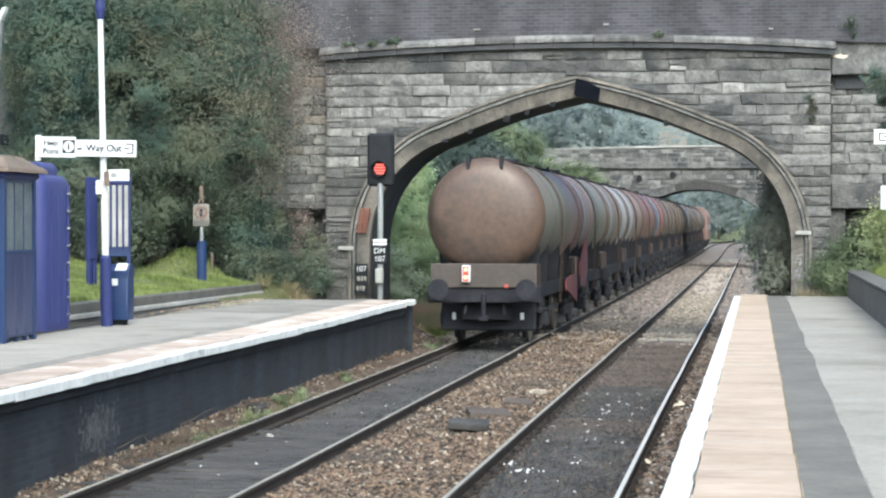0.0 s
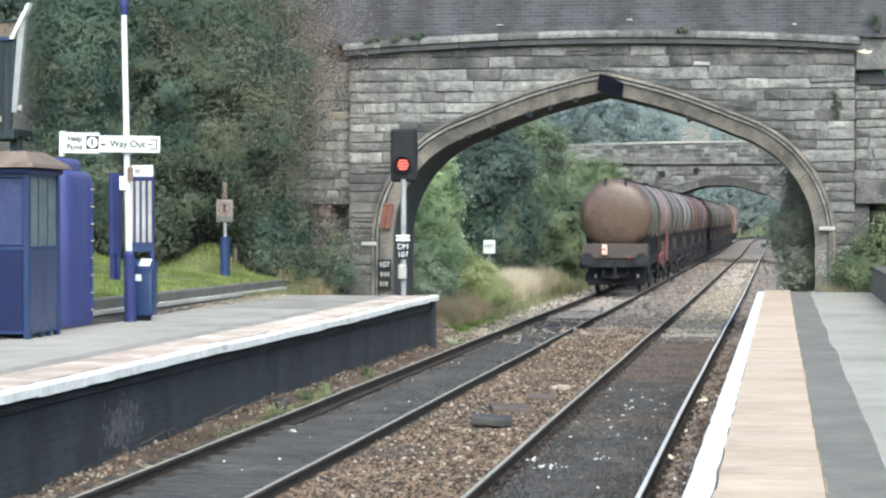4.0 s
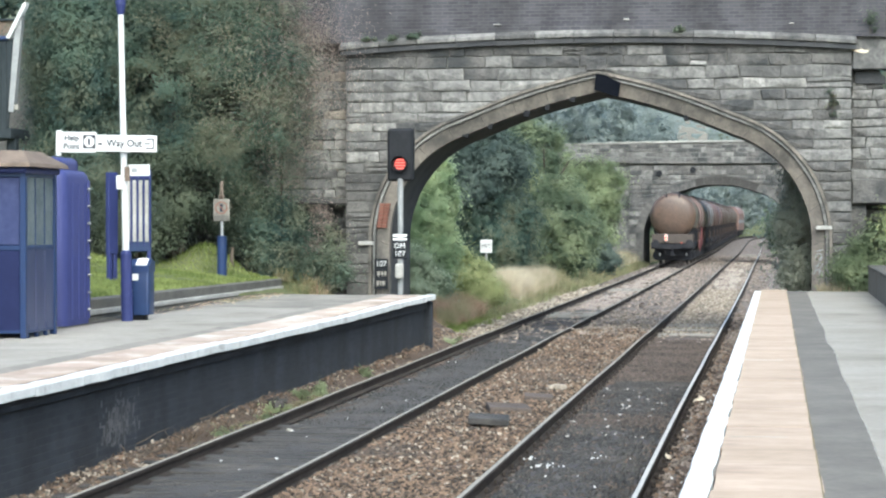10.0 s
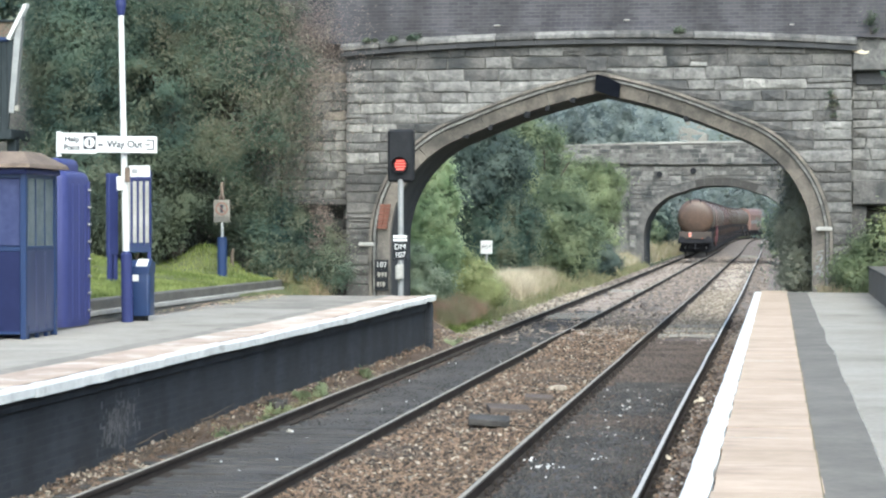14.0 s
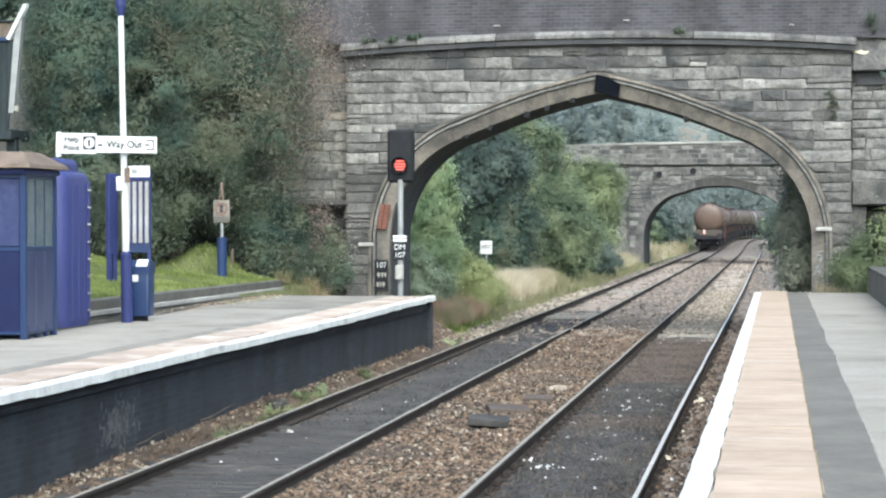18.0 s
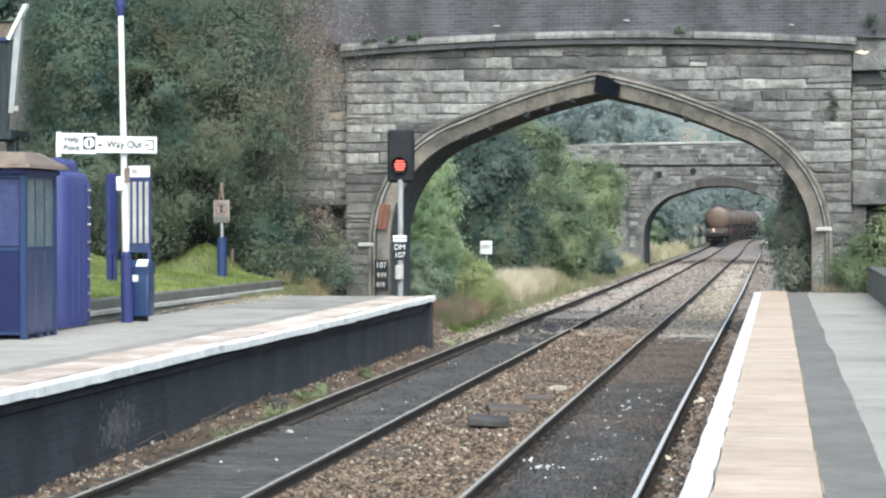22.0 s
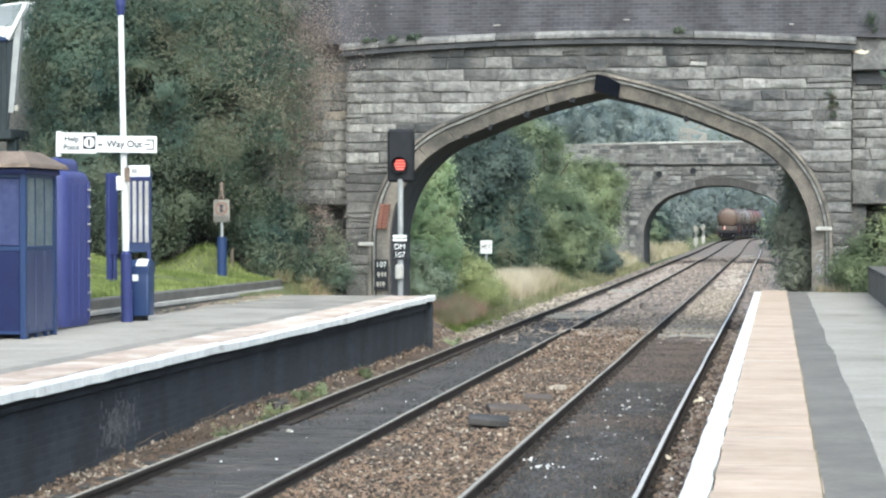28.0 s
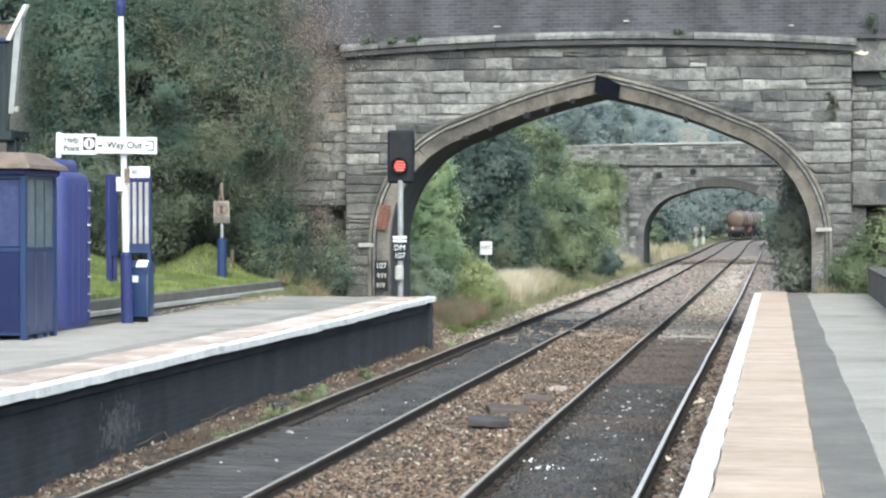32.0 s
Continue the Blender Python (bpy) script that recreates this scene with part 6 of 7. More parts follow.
def blades(name, mat, places, height, width, seed, label, lean=0.35, category="grass"):
    """Upright tapering blades, three faces each, in one mesh."""
    rnd = np.random.default_rng(seed)
    p = np.array(places)
    n = len(p)
    h = (height * rnd.uniform(0.45, 1.25, n))[:, None]
    a = rnd.uniform(0, 6.28, n)
    side = np.stack([np.cos(a), np.sin(a), np.zeros(n)], 1) * width * 0.5
    ln = rnd.normal(0, lean, (n, 3)) * np.array([1, 1, 0])
    v = np.empty((n, 5, 3))
    v[:, 0], v[:, 1] = p - side, p + side
    m = p + (ln * 0.35 + np.array([0, 0, 0.6])) * h
    v[:, 2], v[:, 3] = m - side * 0.7, m + side * 0.7
    v[:, 4] = p + (ln + np.array([0, 0, 1.0])) * h
    me = bpy.data.meshes.new(name)
    me.vertices.add(n * 5)
    me.vertices.foreach_set("co", v.reshape(-1))
    idx = (np.arange(n)[:, None] * 5 + np.array([[0, 1, 3, 0, 3, 2, 2, 3, 4]])).reshape(-1)
    me.loops.add(len(idx))
    me.loops.foreach_set("vertex_index", idx.astype(np.int32))
    me.polygons.add(n * 3)
    me.polygons.foreach_set("loop_start", np.arange(0, n * 9, 3, dtype=np.int32))
    me.update(calc_edges=True)
    me.materials.append(mat)
    return tagged(new(name, me), label, category, kind="stuff")


def on_ground(n, x0, x1, y0, y1, patchy=0.0):
    out = []
    while len(out) < n:
        x, y = rb.uniform(x0, x1), rb.uniform(y0, y1)
        if patchy and noise.noise((x * 0.9, y * 0.35, 4)) < patchy - 0.5:
            continue
        out.append((x, y, ground_z(x, y) - 0.02))
    return out


blades("mown_grass", M["grass"], on_ground(36000, -14.5, -10.5, 30, 47), 0.09, 0.02, 1, "bright green mown grass on the bank behind the platform")
blades("bank_grass", M["grass"], on_ground(12000, 2.2, 5.5, 34, 47), 0.2, 0.02, 2, "green grass behind the low platform wall")
blades("dry_grass", M["russet_grass"], on_ground(11000, -9.0, -7.85, 50.6, 59, 0.4), 0.5, 0.014, 3, "russet brown dry grass stems beside the line")
blades("dry_grass", M["straw"], on_ground(6500, -9.15, -8.1, 69.5, 79.5), 0.8, 0.016, 18, "tall cream-coloured dead grass beside the line", 0.25)
blades("dry_grass", M["dry_grass"], on_ground(9000, -9.3, -8.0, 69, 80, 0.45), 0.7, 0.016, 4, "pale straw-coloured grass beside the line")
blades("dry_grass", M["dry_grass"], on_ground(4000, -10.2, -8.0, 100, 126, 0.45), 0.7, 0.03, 5, "pale straw-coloured grass beside the line")
blades("dry_grass", M["dry_grass"], on_ground(6000, -11.0, -7.9, 134, 190, 0.4), 0.8, 0.05, 6, "pale straw-coloured grass past the far bridge")
blades("verge_grass", M["grass"], on_ground(12000, -8.1, -7.2, 46.5, 60, 0.25), 0.2, 0.018, 7, "green verge grass beside the line")
blades("verge_grass", M["dull_grass"], on_ground(16000, -9.6, -7.45, 57, 126, 0.3), 0.4, 0.022, 8, "dull green and tan verge grass beside the line")
for k, (x, y, w, h) in enumerate(((-6.64, 30.2, 0.20, 0.09), (-6.62, 31.2, 0.16, 0.10), (-6.58, 28.3, 0.24, 0.06), (-6.56, 27.6, 0.16, 0.05), (-6.50, 25.3, 0.16, 0.06), (-6.66, 35.0, 0.12, 0.05), (-6.6, 44.3, 0.25, 0.08))):
    tree("low green weed at the foot of the platform wall", x, y, [(0, 0, h * 0.6, w * 0.6, w, h)], "leaf_light", 230, 0.024, 80 + k, 0.006, 0.07, 1, "weed", "weed", h * 0.5, floor=bed_z(x, y) + 0.03)
blades("dead_stems", M["dead_stem"], [(-6.70 + rb.normal(0, 0.09), y, bed_z(-6.7, y) - 0.02) for y in np.concatenate([rb.uniform(18, 40, 260), rb.normal(24.5, 0.8, 110)])], 0.15, 0.010, 10, "dead brown stems along the platform wall", 1.1, "weeds")
blades("dry_grass", M["dry_grass"], [(rb.uniform(0.75, 1.7), rb.uniform(46.45, 46.95), 0.9) for _ in range(420)], 0.24, 0.012, 17, "pale dry grass at the foot of the bridge pier", 0.5)
blades("weed_tufts", M["dull_grass"], [(-6.62 + rb.normal(0, 0.07), y, bed_z(-6.6, y) - 0.01) for y in rb.normal(28.4, 1.7, 900)], 0.055, 0.012, 16, "thin green weeds among the stones at the platform foot", 0.9, "weeds")
blades("bank_stems", M["russet_grass"], on_ground(1300, -10.1, -9.2, 45.7, 47.2), 0.34, 0.014, 12, "dry brown stems at the end of the bank", 0.4)
blades("bank_stems", M["dull_grass"], on_ground(2200, -10.6, -9.5, 45.5, 47.2), 0.32, 0.014, 13, "dull green stems at the end of the bank", 0.4)
blades("bank_stems", M["russet_grass"], on_ground(900, -9.9, -8.9, 42.8, 45.2), 0.12, 0.014, 14, "dry brown stems at the end of the bank", 0.5)
blades("bank_stems", M["dead_stem"], on_ground(500, -9.9, -8.9, 43.5, 45.4), 0.14, 0.014, 15, "dead brown stems at the end of the bank", 0.6)

twigs = Geo()
rs = random.Random(78)
for k in range(26):
    tx, ty = -6.70 + rs.gauss(0, 0.08), rs.gauss(23.8, 1.6)
    p, a = Vector((tx, ty, bed_z(tx, ty) + 0.04)), rs.uniform(-60, 60)
    for q in range(3):
        e = p + Vector((0.16 * math.sin(radians(a)), 0.2 * math.cos(radians(a)), rs.uniform(-0.03, 0.09)))
        twigs.tube(p, e, 0.008 - 0.002 * q, 0.006 - 0.002 * q, 5)
        p, a = e, a + rs.uniform(-35, 35)
tagged(part("dead_twigs", twigs, M["bark"]), "dead brown twigs lying at the platform foot", "twigs", kind="stuff")
n = 500
ly = 33 + 10 * rb.random(n) ** 0.6
lp = np.stack([-9.95 + np.abs(rb.normal(0, 0.25, 320)), rb.uniform(38, 42.0, 320), np.full(320, lp_z(40) + 0.03)], 1)
tagged(scatter("fallen_leaves", M["dry_grass"], lp, np.tile([0, 0, 1.5], (320, 1)), 0.045, rb), "pale dry leaves drifted against the low wall", "fallen leaves", kind="stuff")
lp = np.stack([-10.2 + np.abs(rb.normal(0, 0.28, n)), ly, np.array([lp_z(y) for y in ly]) + 0.018], 1)
tagged(scatter("fallen_leaves", M["russet_grass"], lp, np.tile([0, 0, 1.5], (n, 1)), 0.045, rb), "fallen brown leaves along the platform wall", "fallen leaves", kind="stuff")

# boards and odd sleepers laid flush between the rails, and rail-side posts
for cx, ys2 in ((RIGHT_X, (48.6, 50.6, 52.2, 53.1, 150.0, 153.0, 156.0)), (LEFT_X, (57.0, 58.0, 59.2, 78.0, 79.5))):
    for y in ys2:
        tagged(part("crossing_board", Geo().box(-0.62, 0.62, -0.10, 0.10, -0.2, -0.095, 0.01), M["old_board"], at=pose(cx + bend(y), y, rise(y), 0, 0, 1.5 * math.sin(y))), "pale weathered board laid between the rails", "board", "boards between the rails")
for x, y in ((-7.45, 213.0), (-7.35, 234.0)):
    box = thing("relay_post", "pale lineside post with a small cabinet", "post", pose(x + bend(y), y, rise(y) - 0.25), "lineside posts")
    part("post", Geo().tube((0, 0, 0), (0, 0, 2.1), 0.06, 0.06, 10), M["concrete"], box)
    part("cabinet", Geo().box(-0.2, 0.2, -0.15, 0.15, 0.2, 0.9, 0.03), M["concrete"], box)
    part("plate", Geo().box(-0.2, 0.2, -0.08, -0.05, 1.6, 2.0, 0.01), M["tarnished"], box)
for k, (x, w) in enumerate(((-7.9, 0.14), (-8.35, 0.10), (-2.2, 0.10), (-8.9, 0.16))):
    tree("small weed rooted on the string course", x, 47.32, [(0, 0, 0.05, w, 0.05, 0.06)], "leaf_olive", 220, 0.03, 61 + k, 0.006, 0.06, 1, "wall_weed", "plant", 0.05, floor=string_z(x) + 0.24)
tree("straggling brown plant hanging on the parapet", 1.85, 47.36, [(0, 0, 0.16, 0.11, 0.05, 0.38)], "leaf_hedge", 170, 0.03, 66, 0.01, 0.15, 1, "wall_plant", "plant", 0.1, floor=6.4)

# ---------------------------------------------------------------- ivy and bushes about the first bridge
tree("dark ivy climbing the inner pier of the bridge", 0.45, 49.4, [(0.0, 0, 1.5, 0.42, 0.9, 1.1), (-0.08, 0.2, 2.6, 0.45, 0.9, 0.9), (0.0, 0.1, 3.6, 0.36, 0.8, 0.6), (-0.22, 0.4, 2.2, 0.3, 0.6, 0.5), (0.02, 0.3, 0.7, 0.34, 0.8, 0.7)],
     "ivy", 36000, 0.045, 51, 0.03, 0.28, 0, "ivy", "ivy", 1.5, floor=-0.2)
tree("mid-green bush beside the bridge pier", 2.18, 46.9, [(0, 0, 0.9, 0.6, 0.5, 0.7), (0.7, 0, 1.3, 0.6, 0.5, 0.75), (-0.5, 0, 0.35, 0.45, 0.4, 0.4), (1.4, 0, 1.0, 0.7, 0.5, 0.9)], "leaf_light", 40000, 0.04, 52, 0.03, 0.3, 2, "bush", "bush", 0.4, floor=0.95, mats=["leaf_light", "leaf_bright", "leaf_light"])
tree("overhanging tree beside the platform", 3.4, 43.0, [(-0.6, 0, 3.2, 0.6, 0.8, 0.9), (0.4, 0, 3.4, 0.9, 0.8, 0.9)], "leaf_dark", 2500, 0.09, 53, 0.08, 0.3, 2)
tree("wispy plant rooted in the bridge masonry", 1.06, 47.42, [(0.03, 0, 0.18, 0.09, 0.04, 0.18), (-0.03, 0, 0.42, 0.07, 0.04, 0.24)], "leaf_olive", 420, 0.032, 54, 0.008, 0.07, 1, "wall_plant", "plant", 0.3, floor=4.68, spurs=0, mats=["leaf_hedge", "leaf_olive"])
tree("straggling brown-green bush against the bridge pier", -9.75, 46.85, [(0, 0, 0.7, 0.42, 0.3, 0.6), (-0.35, 0, 1.3, 0.4, 0.3, 0.6), (0.25, 0, 0.4, 0.35, 0.3, 0.35)], "leaf_olive", 5200, 0.03, 57, 0.02, 0.3, 1, "bush", "bush", 0.4, floor=0.95, mats=["leaf_olive", "leaf_brown", "leaf_dark"])
tree("dense dark hedge tree behind the platform", -14.65, 45.2, [(0, 0, 3.6, 1.1, 0.9, 2.0), (0.2, 0, 1.9, 1.2, 0.9, 1.1), (-1.0, 0, 1.4, 1.0, 0.8, 1.1), (0.3, 0, 4.8, 1.1, 0.9, 1.3), (-0.75, 0.6, 4.2, 0.6, 0.5, 2.0), (-0.98, 0.5, 4.4, 0.36, 0.4, 2.3), (-1.0, 0.5, 2.8, 0.36, 0.4, 1.4)], "leaf_dark", 92000, 0.035, 55, 0.08, 0.4, 0, height=1.5)
tree("dark leafy hedge at the back of the grass", -13.4, 44.8, [(0, 0, 0.9, 1.0, 0.6, 0.85), (0.6, 0.5, 1.2, 0.5, 0.5, 0.8), (-1.4, 0, 1.0, 1.0, 0.6, 0.95), (0.5, 0, 1.7, 0.9, 0.6, 0.9)], "leaf_hedge", 60000, 0.036, 56, 0.06, 0.32, 2, "hedge", "hedge", 0.5)

# ---------------------------------------------------------------- signal at the platform end
signal = thing("railway_signal", "grey signal post with a black head showing a red light", "railway signal", pose(-7.89, 45.5, 0.0))
part("post", Geo().tube((0, 0, -0.35), (0, 0, 3.3), 0.062, 0.062, 16), M["steel"], signal, smooth=True)
part("foundation", Geo().box(-0.25, 0.25, -0.2, 0.2, -0.4, 0.0, 0.02), M["concrete"], signal)
head = part("signal_head", Geo().box(-0.275, 0.275, -0.05, 0.2, 3.24, 4.35, 0.05), M["black"], signal, "matt black signal head")
lens = Geo()
for r in (-1.5, -0.5, 0.5, 1.5):
    w = math.sqrt(max(0, 0.122 ** 2 - (0.058 * r) ** 2)) * 0.95
    lens.box(-w, w, -0.075, -0.05, 3.60 + 0.058 * r - 0.014, 3.60 + 0.058 * r + 0.014)
part("lens_disc", Geo().tube((0, -0.055, 3.60), (0, -0.06, 3.60), 0.122, 0.122, 24), M["signal_glow"], head, "deep red lit lens")
part("red_lens", lens, M["signal_red"], head, "glowing red light in bars")
part("lens_hood", Geo().tube((0, -0.2, 3.60), (0, -0.05, 3.60), 0.165, 0.165, 20, caps=False), M["black"], head)
plate = part("number_plate", Geo().box(-0.15, 0.15, -0.085, -0.065, 1.62, 1.98, 0.006), M["black"], signal, "black number plate")
words("DM", 0.16, M["white"], plate, pose(0, -0.088, 1.885, 90), stretch=1.0)
words("107", 0.16, M["white"], plate, pose(0, -0.088, 1.72, 90), stretch=1.0)
for z in (2.03, 2.105):
    part("white_band", Geo().box(-0.15, 0.15, -0.085, -0.06, z - 0.028, z + 0.028, 0.006), M["white"], signal, "white plate over the number")
part("phone_box", Geo().box(-0.085, 0.085, -0.2, -0.06, 1.2, 1.52, 0.03), M["concrete"], signal, "pale grey telephone box")
sign = thing("bridge_sign", "small black sign with white markings fixed on the arch", "sign", pose(-8.64, 47.36, 0.92))
part("panel", Geo().box(-0.15, 0.15, 0, 0.02, 0, 0.66, 0.006), M["black"], sign)
words("107", 0.17, M["white"], sign, pose(0, -0.004, 0.55, 90), stretch=0.95)
for z, cells in ((0.34, ((-0.09, 0.07), (0.0, 0.05), (0.07, 0.045))), (0.13, ((-0.1, 0.05), (-0.03, 0.03), (0.02, 0.06)))):
    for x, w in cells:
        part("marking_bar", Geo().box(x, x + w, -0.005, 0.0, z - 0.03, z + 0.05).box(x + w * 0.3, x + w * 0.7, -0.006, -0.003, z - 0.06, z + 0.02), M["tarnished"], sign)
notice = thing("lineside_notice", "small white notice on a thin post beside the line", "sign", pose(-8.35, 62.5, 0))
part("post", Geo().tube((0, 0.03, -0.3), (0, 0.03, 1.9), 0.03, 0.03, 10), M["steel"], notice)
part("panel", Geo().box(-0.17, 0.17, -0.01, 0.01, 1.50, 1.88, 0.005), M["white"], notice)
words("HST", 0.15, M["ink"], notice, pose(0, -0.014, 1.70, 90))

# ---------------------------------------------------------------- lamp post with the way-out sign
lamp_post = thing("lamp_post", "leaning white lamp post with a blue base on the platform", "lamp post", pose(-9.70, 31.95, 0.90, 0, -1.15, 0))
part("base_column", Geo().tube((0, 0, 0), (0, 0, 1.02), 0.088, 0.084, 18).tube((0, 0, 0.36), (0, 0, 0.40), 0.095, 0.095, 18).tube((0, 0, 1.02), (0, 0, 1.07), 0.084, 0.05, 18), M["blue"], lamp_post, "blue painted base", True)
part("shaft", Geo().tube((0, 0, 1.05), (0, 0, 4.62), 0.052, 0.042, 16), M["white"], lamp_post, smooth=True)
part("lamp_collar", Geo().tube((0, 0, 4.60), (0, 0, 4.75), 0.05, 0.075, 16).tube((0, 0, 4.75), (0, 0, 5.0), 0.08, 0.06, 16), M["blue"], lamp_post, "blue collar", True)
part("lantern", Geo().lathe([(5.0, 0.06), (5.05, 0.22), (5.14, 0.28), (5.2, 0.27), (5.42, 0.15), (5.48, 0.04)], 20, "z"), M["blue"], lamp_post, smooth=True)
for x0, x1, z0, z1, m in ((-0.10, 0.01, 1.98, 2.19, "white"), (0.03, 0.11, 2.10, 2.32, "roof_brown"), (-0.02, 0.12, 2.52, 2.78, "offwhite")):
    part("small_plate", Geo().box(x0, x1, -0.09, -0.06, z0, z1, 0.006), M[m], lamp_post)
way = thing("way_out_sign", "white double-sided sign with dark lettering on the lamp post", "sign", pose(-9.78, 31.86, 3.42, 0, 1.0, 0))
board = part("direction_board", Geo().box(-0.36, 0.57, -0.03, 0.0, 0.02, 0.27, 0.006), M["white"], way)
words("Way Out", 0.145, M["ink"], board, pose(0.075, -0.033, 0.145, 90), stretch=0.98, bold=0.02)
part("dash", Geo().box(-0.335, -0.265, -0.035, -0.03, 0.12, 0.15), M["ink"], board)
part("exit_arrow", Geo().box(0.385, 0.47, -0.035, -0.03, 0.135, 0.153).box(0.41, 0.53, -0.035, -0.03, 0.205, 0.222).box(0.41, 0.53, -0.035, -0.03, 0.068, 0.085).box(0.513, 0.53, -0.035, -0.03, 0.08, 0.21), M["ink"], board)
board = part("help_board", Geo().box(-0.99, -0.365, -0.03, 0.0, 0.0, 0.31, 0.006), M["white"], way)
words("Help", 0.12, M["ink"], board, pose(-0.745, -0.033, 0.215, 90), bold=0.02)
words("Point", 0.12, M["ink"], board, pose(-0.745, -0.033, 0.09, 90), bold=0.02)
part("help_square", Geo().box(-0.565, -0.375, -0.035, -0.03, 0.065, 0.265, 0.002), M["ink"], board)
part("help_disc", Geo().tube((-0.47, -0.035, 0.165), (-0.47, -0.037, 0.165), 0.082, 0.082, 24), M["white"], board)
part("help_mark", Geo().box(-0.484, -0.456, -0.041, -0.037, 0.115, 0.215), M["ink"], board)
part("sign_bracket", Geo().tube((-0.96, 0.02, -0.05), (-0.96, 0.02, 0.33), 0.045, 0.045, 10), M["white"], way)
flag = thing("platform_number_sign", "small white sign on the lamp post", "sign", pose(-9.66, 31.9, 3.08))
part("panel", Geo().box(0.0, 0.33, -0.02, 0.0, 0.0, 0.17, 0.006), M["white"], flag)
part("marking_bar", Geo().box(0.05, 0.14, -0.024, -0.02, 0.05, 0.12), M["steel"], flag)

# ---------------------------------------------------------------- shelter, tank, boards, bin
M["navy_deep"] = shade("deep_navy_panel", (0.008, 0.011, 0.042), (0.015, 0.02, 0.064), 2.0, 0.6, bump=0.05, fine=18, mottle=0.5, spec=0.15)
M["glazing"] = shade("dirty_glazing", (0.06, 0.08, 0.10), (0.16, 0.18, 0.19), 2.5, 0.18, bump=0.03, fine=15, mottle=0.5)
M["glazing_blue"] = shade("blue_tinted_glazing", (0.024, 0.03, 0.085), (0.05, 0.06, 0.13), 2.5, 0.15, bump=0.03, fine=15, mottle=0.5)
M["blue_worn"] = shade("worn_blue_panel", (0.020, 0.027, 0.075), (0.056, 0.066, 0.125), 2.0, 0.35, bump=0.06, fine=15, mottle=0.6, stretch=(1, 1, 0.35))
shelter = thing("platform_shelter", "small blue shelter with a brown hipped roof and glazed sides", "shelter", pose(-9.6, 27.1, 0.9))
for x, y in ((0, 0), (0, 1.16), (-1.6, 0), (-1.6, 1.16)):
    part("post", Geo().box(x - 0.04, x + 0.04, y - 0.04, y + 0.04, 0, 2.13, 0.008), M["blue_dark"], shelter)
for k in range(3):
    y0 = 0.05 + 0.36 * k
    part("window_pane", Geo().box(-0.012, 0.012, y0 + 0.012, y0 + 0.348, 1.18, 2.08, 0.004), M["glazing"], shelter, "dusty glass")
    part("side_plank", Geo().box(-0.02, 0.02, y0 + 0.006, y0 + 0.354, 0.075, 1.14, 0.008), M["blue_worn"], shelter, "worn blue plank")
    part("glazing_bar", Geo().box(-0.02, 0.02, y0 - 0.015, y0 + 0.015, 1.14, 2.1, 0.004), M["blue_dark"], shelter)
    part("foot", Geo().box(-0.025, 0.025, y0 + 0.05, y0 + 0.09, 0.0, 0.17), M["blue_dark"], shelter)
for z0, z1 in ((1.13, 1.19), (2.07, 2.13), (0.06, 0.10)):
    part("side_rail", Geo().box(-0.025, 0.025, 0.04, 1.12, z0, z1, 0.006), M["blue_dark"], shelter)
    part("end_rail", Geo().box(-1.56, -0.04, -0.025, 0.025, z0, z1, 0.006), M["blue_dark"], shelter)
for k in range(4):
    x0 = -1.54 + 0.376 * k
    part("end_pane", Geo().box(x0 + 0.012, x0 + 0.364, -0.012, 0.012, 1.2, 2.06, 0.004), M["glazing_blue"], shelter, "blue-tinted glass")
    part("end_panel", Geo().box(x0 + 0.006, x0 + 0.37, -0.02, 0.02, 0.09, 1.13, 0.008), M["navy_deep"], shelter)
    part("back_panel", Geo().box(x0 + 0.006, x0 + 0.37, 1.14, 1.18, 0.18, 2.1, 0.008), M["blue"], shelter)
part("fascia", Geo().box(-1.7, 0.07, -0.1, 1.26, 2.12, 2.2, 0.02), M["blue"], shelter, "blue fascia board")
roof = Geo().add([(-1.82, -0.2, 2.2), (0.16, -0.2, 2.2), (0.16, 1.36, 2.2), (-1.82, 1.36, 2.2), (-1.8, -0.18, 2.25), (0.14, -0.18, 2.25), (0.14, 1.34, 2.25), (-1.8, 1.34, 2.25), (-1.45, 0.3, 2.42), (-0.10, 0.25, 2.42), (-0.10, 0.95, 2.42), (-1.45, 0.9, 2.42)],
                 [(0, 1, 5, 4), (1, 2, 6, 5), (2, 3, 7, 6), (3, 0, 4, 7), (4, 5, 9, 8), (5, 6, 10, 9), (6, 7, 11, 10), (7, 4, 8, 11), (8, 9, 10, 11), (3, 2, 1, 0)])
part("roof", roof, M["roof_brown"], shelter, "brown mossy hipped roof")


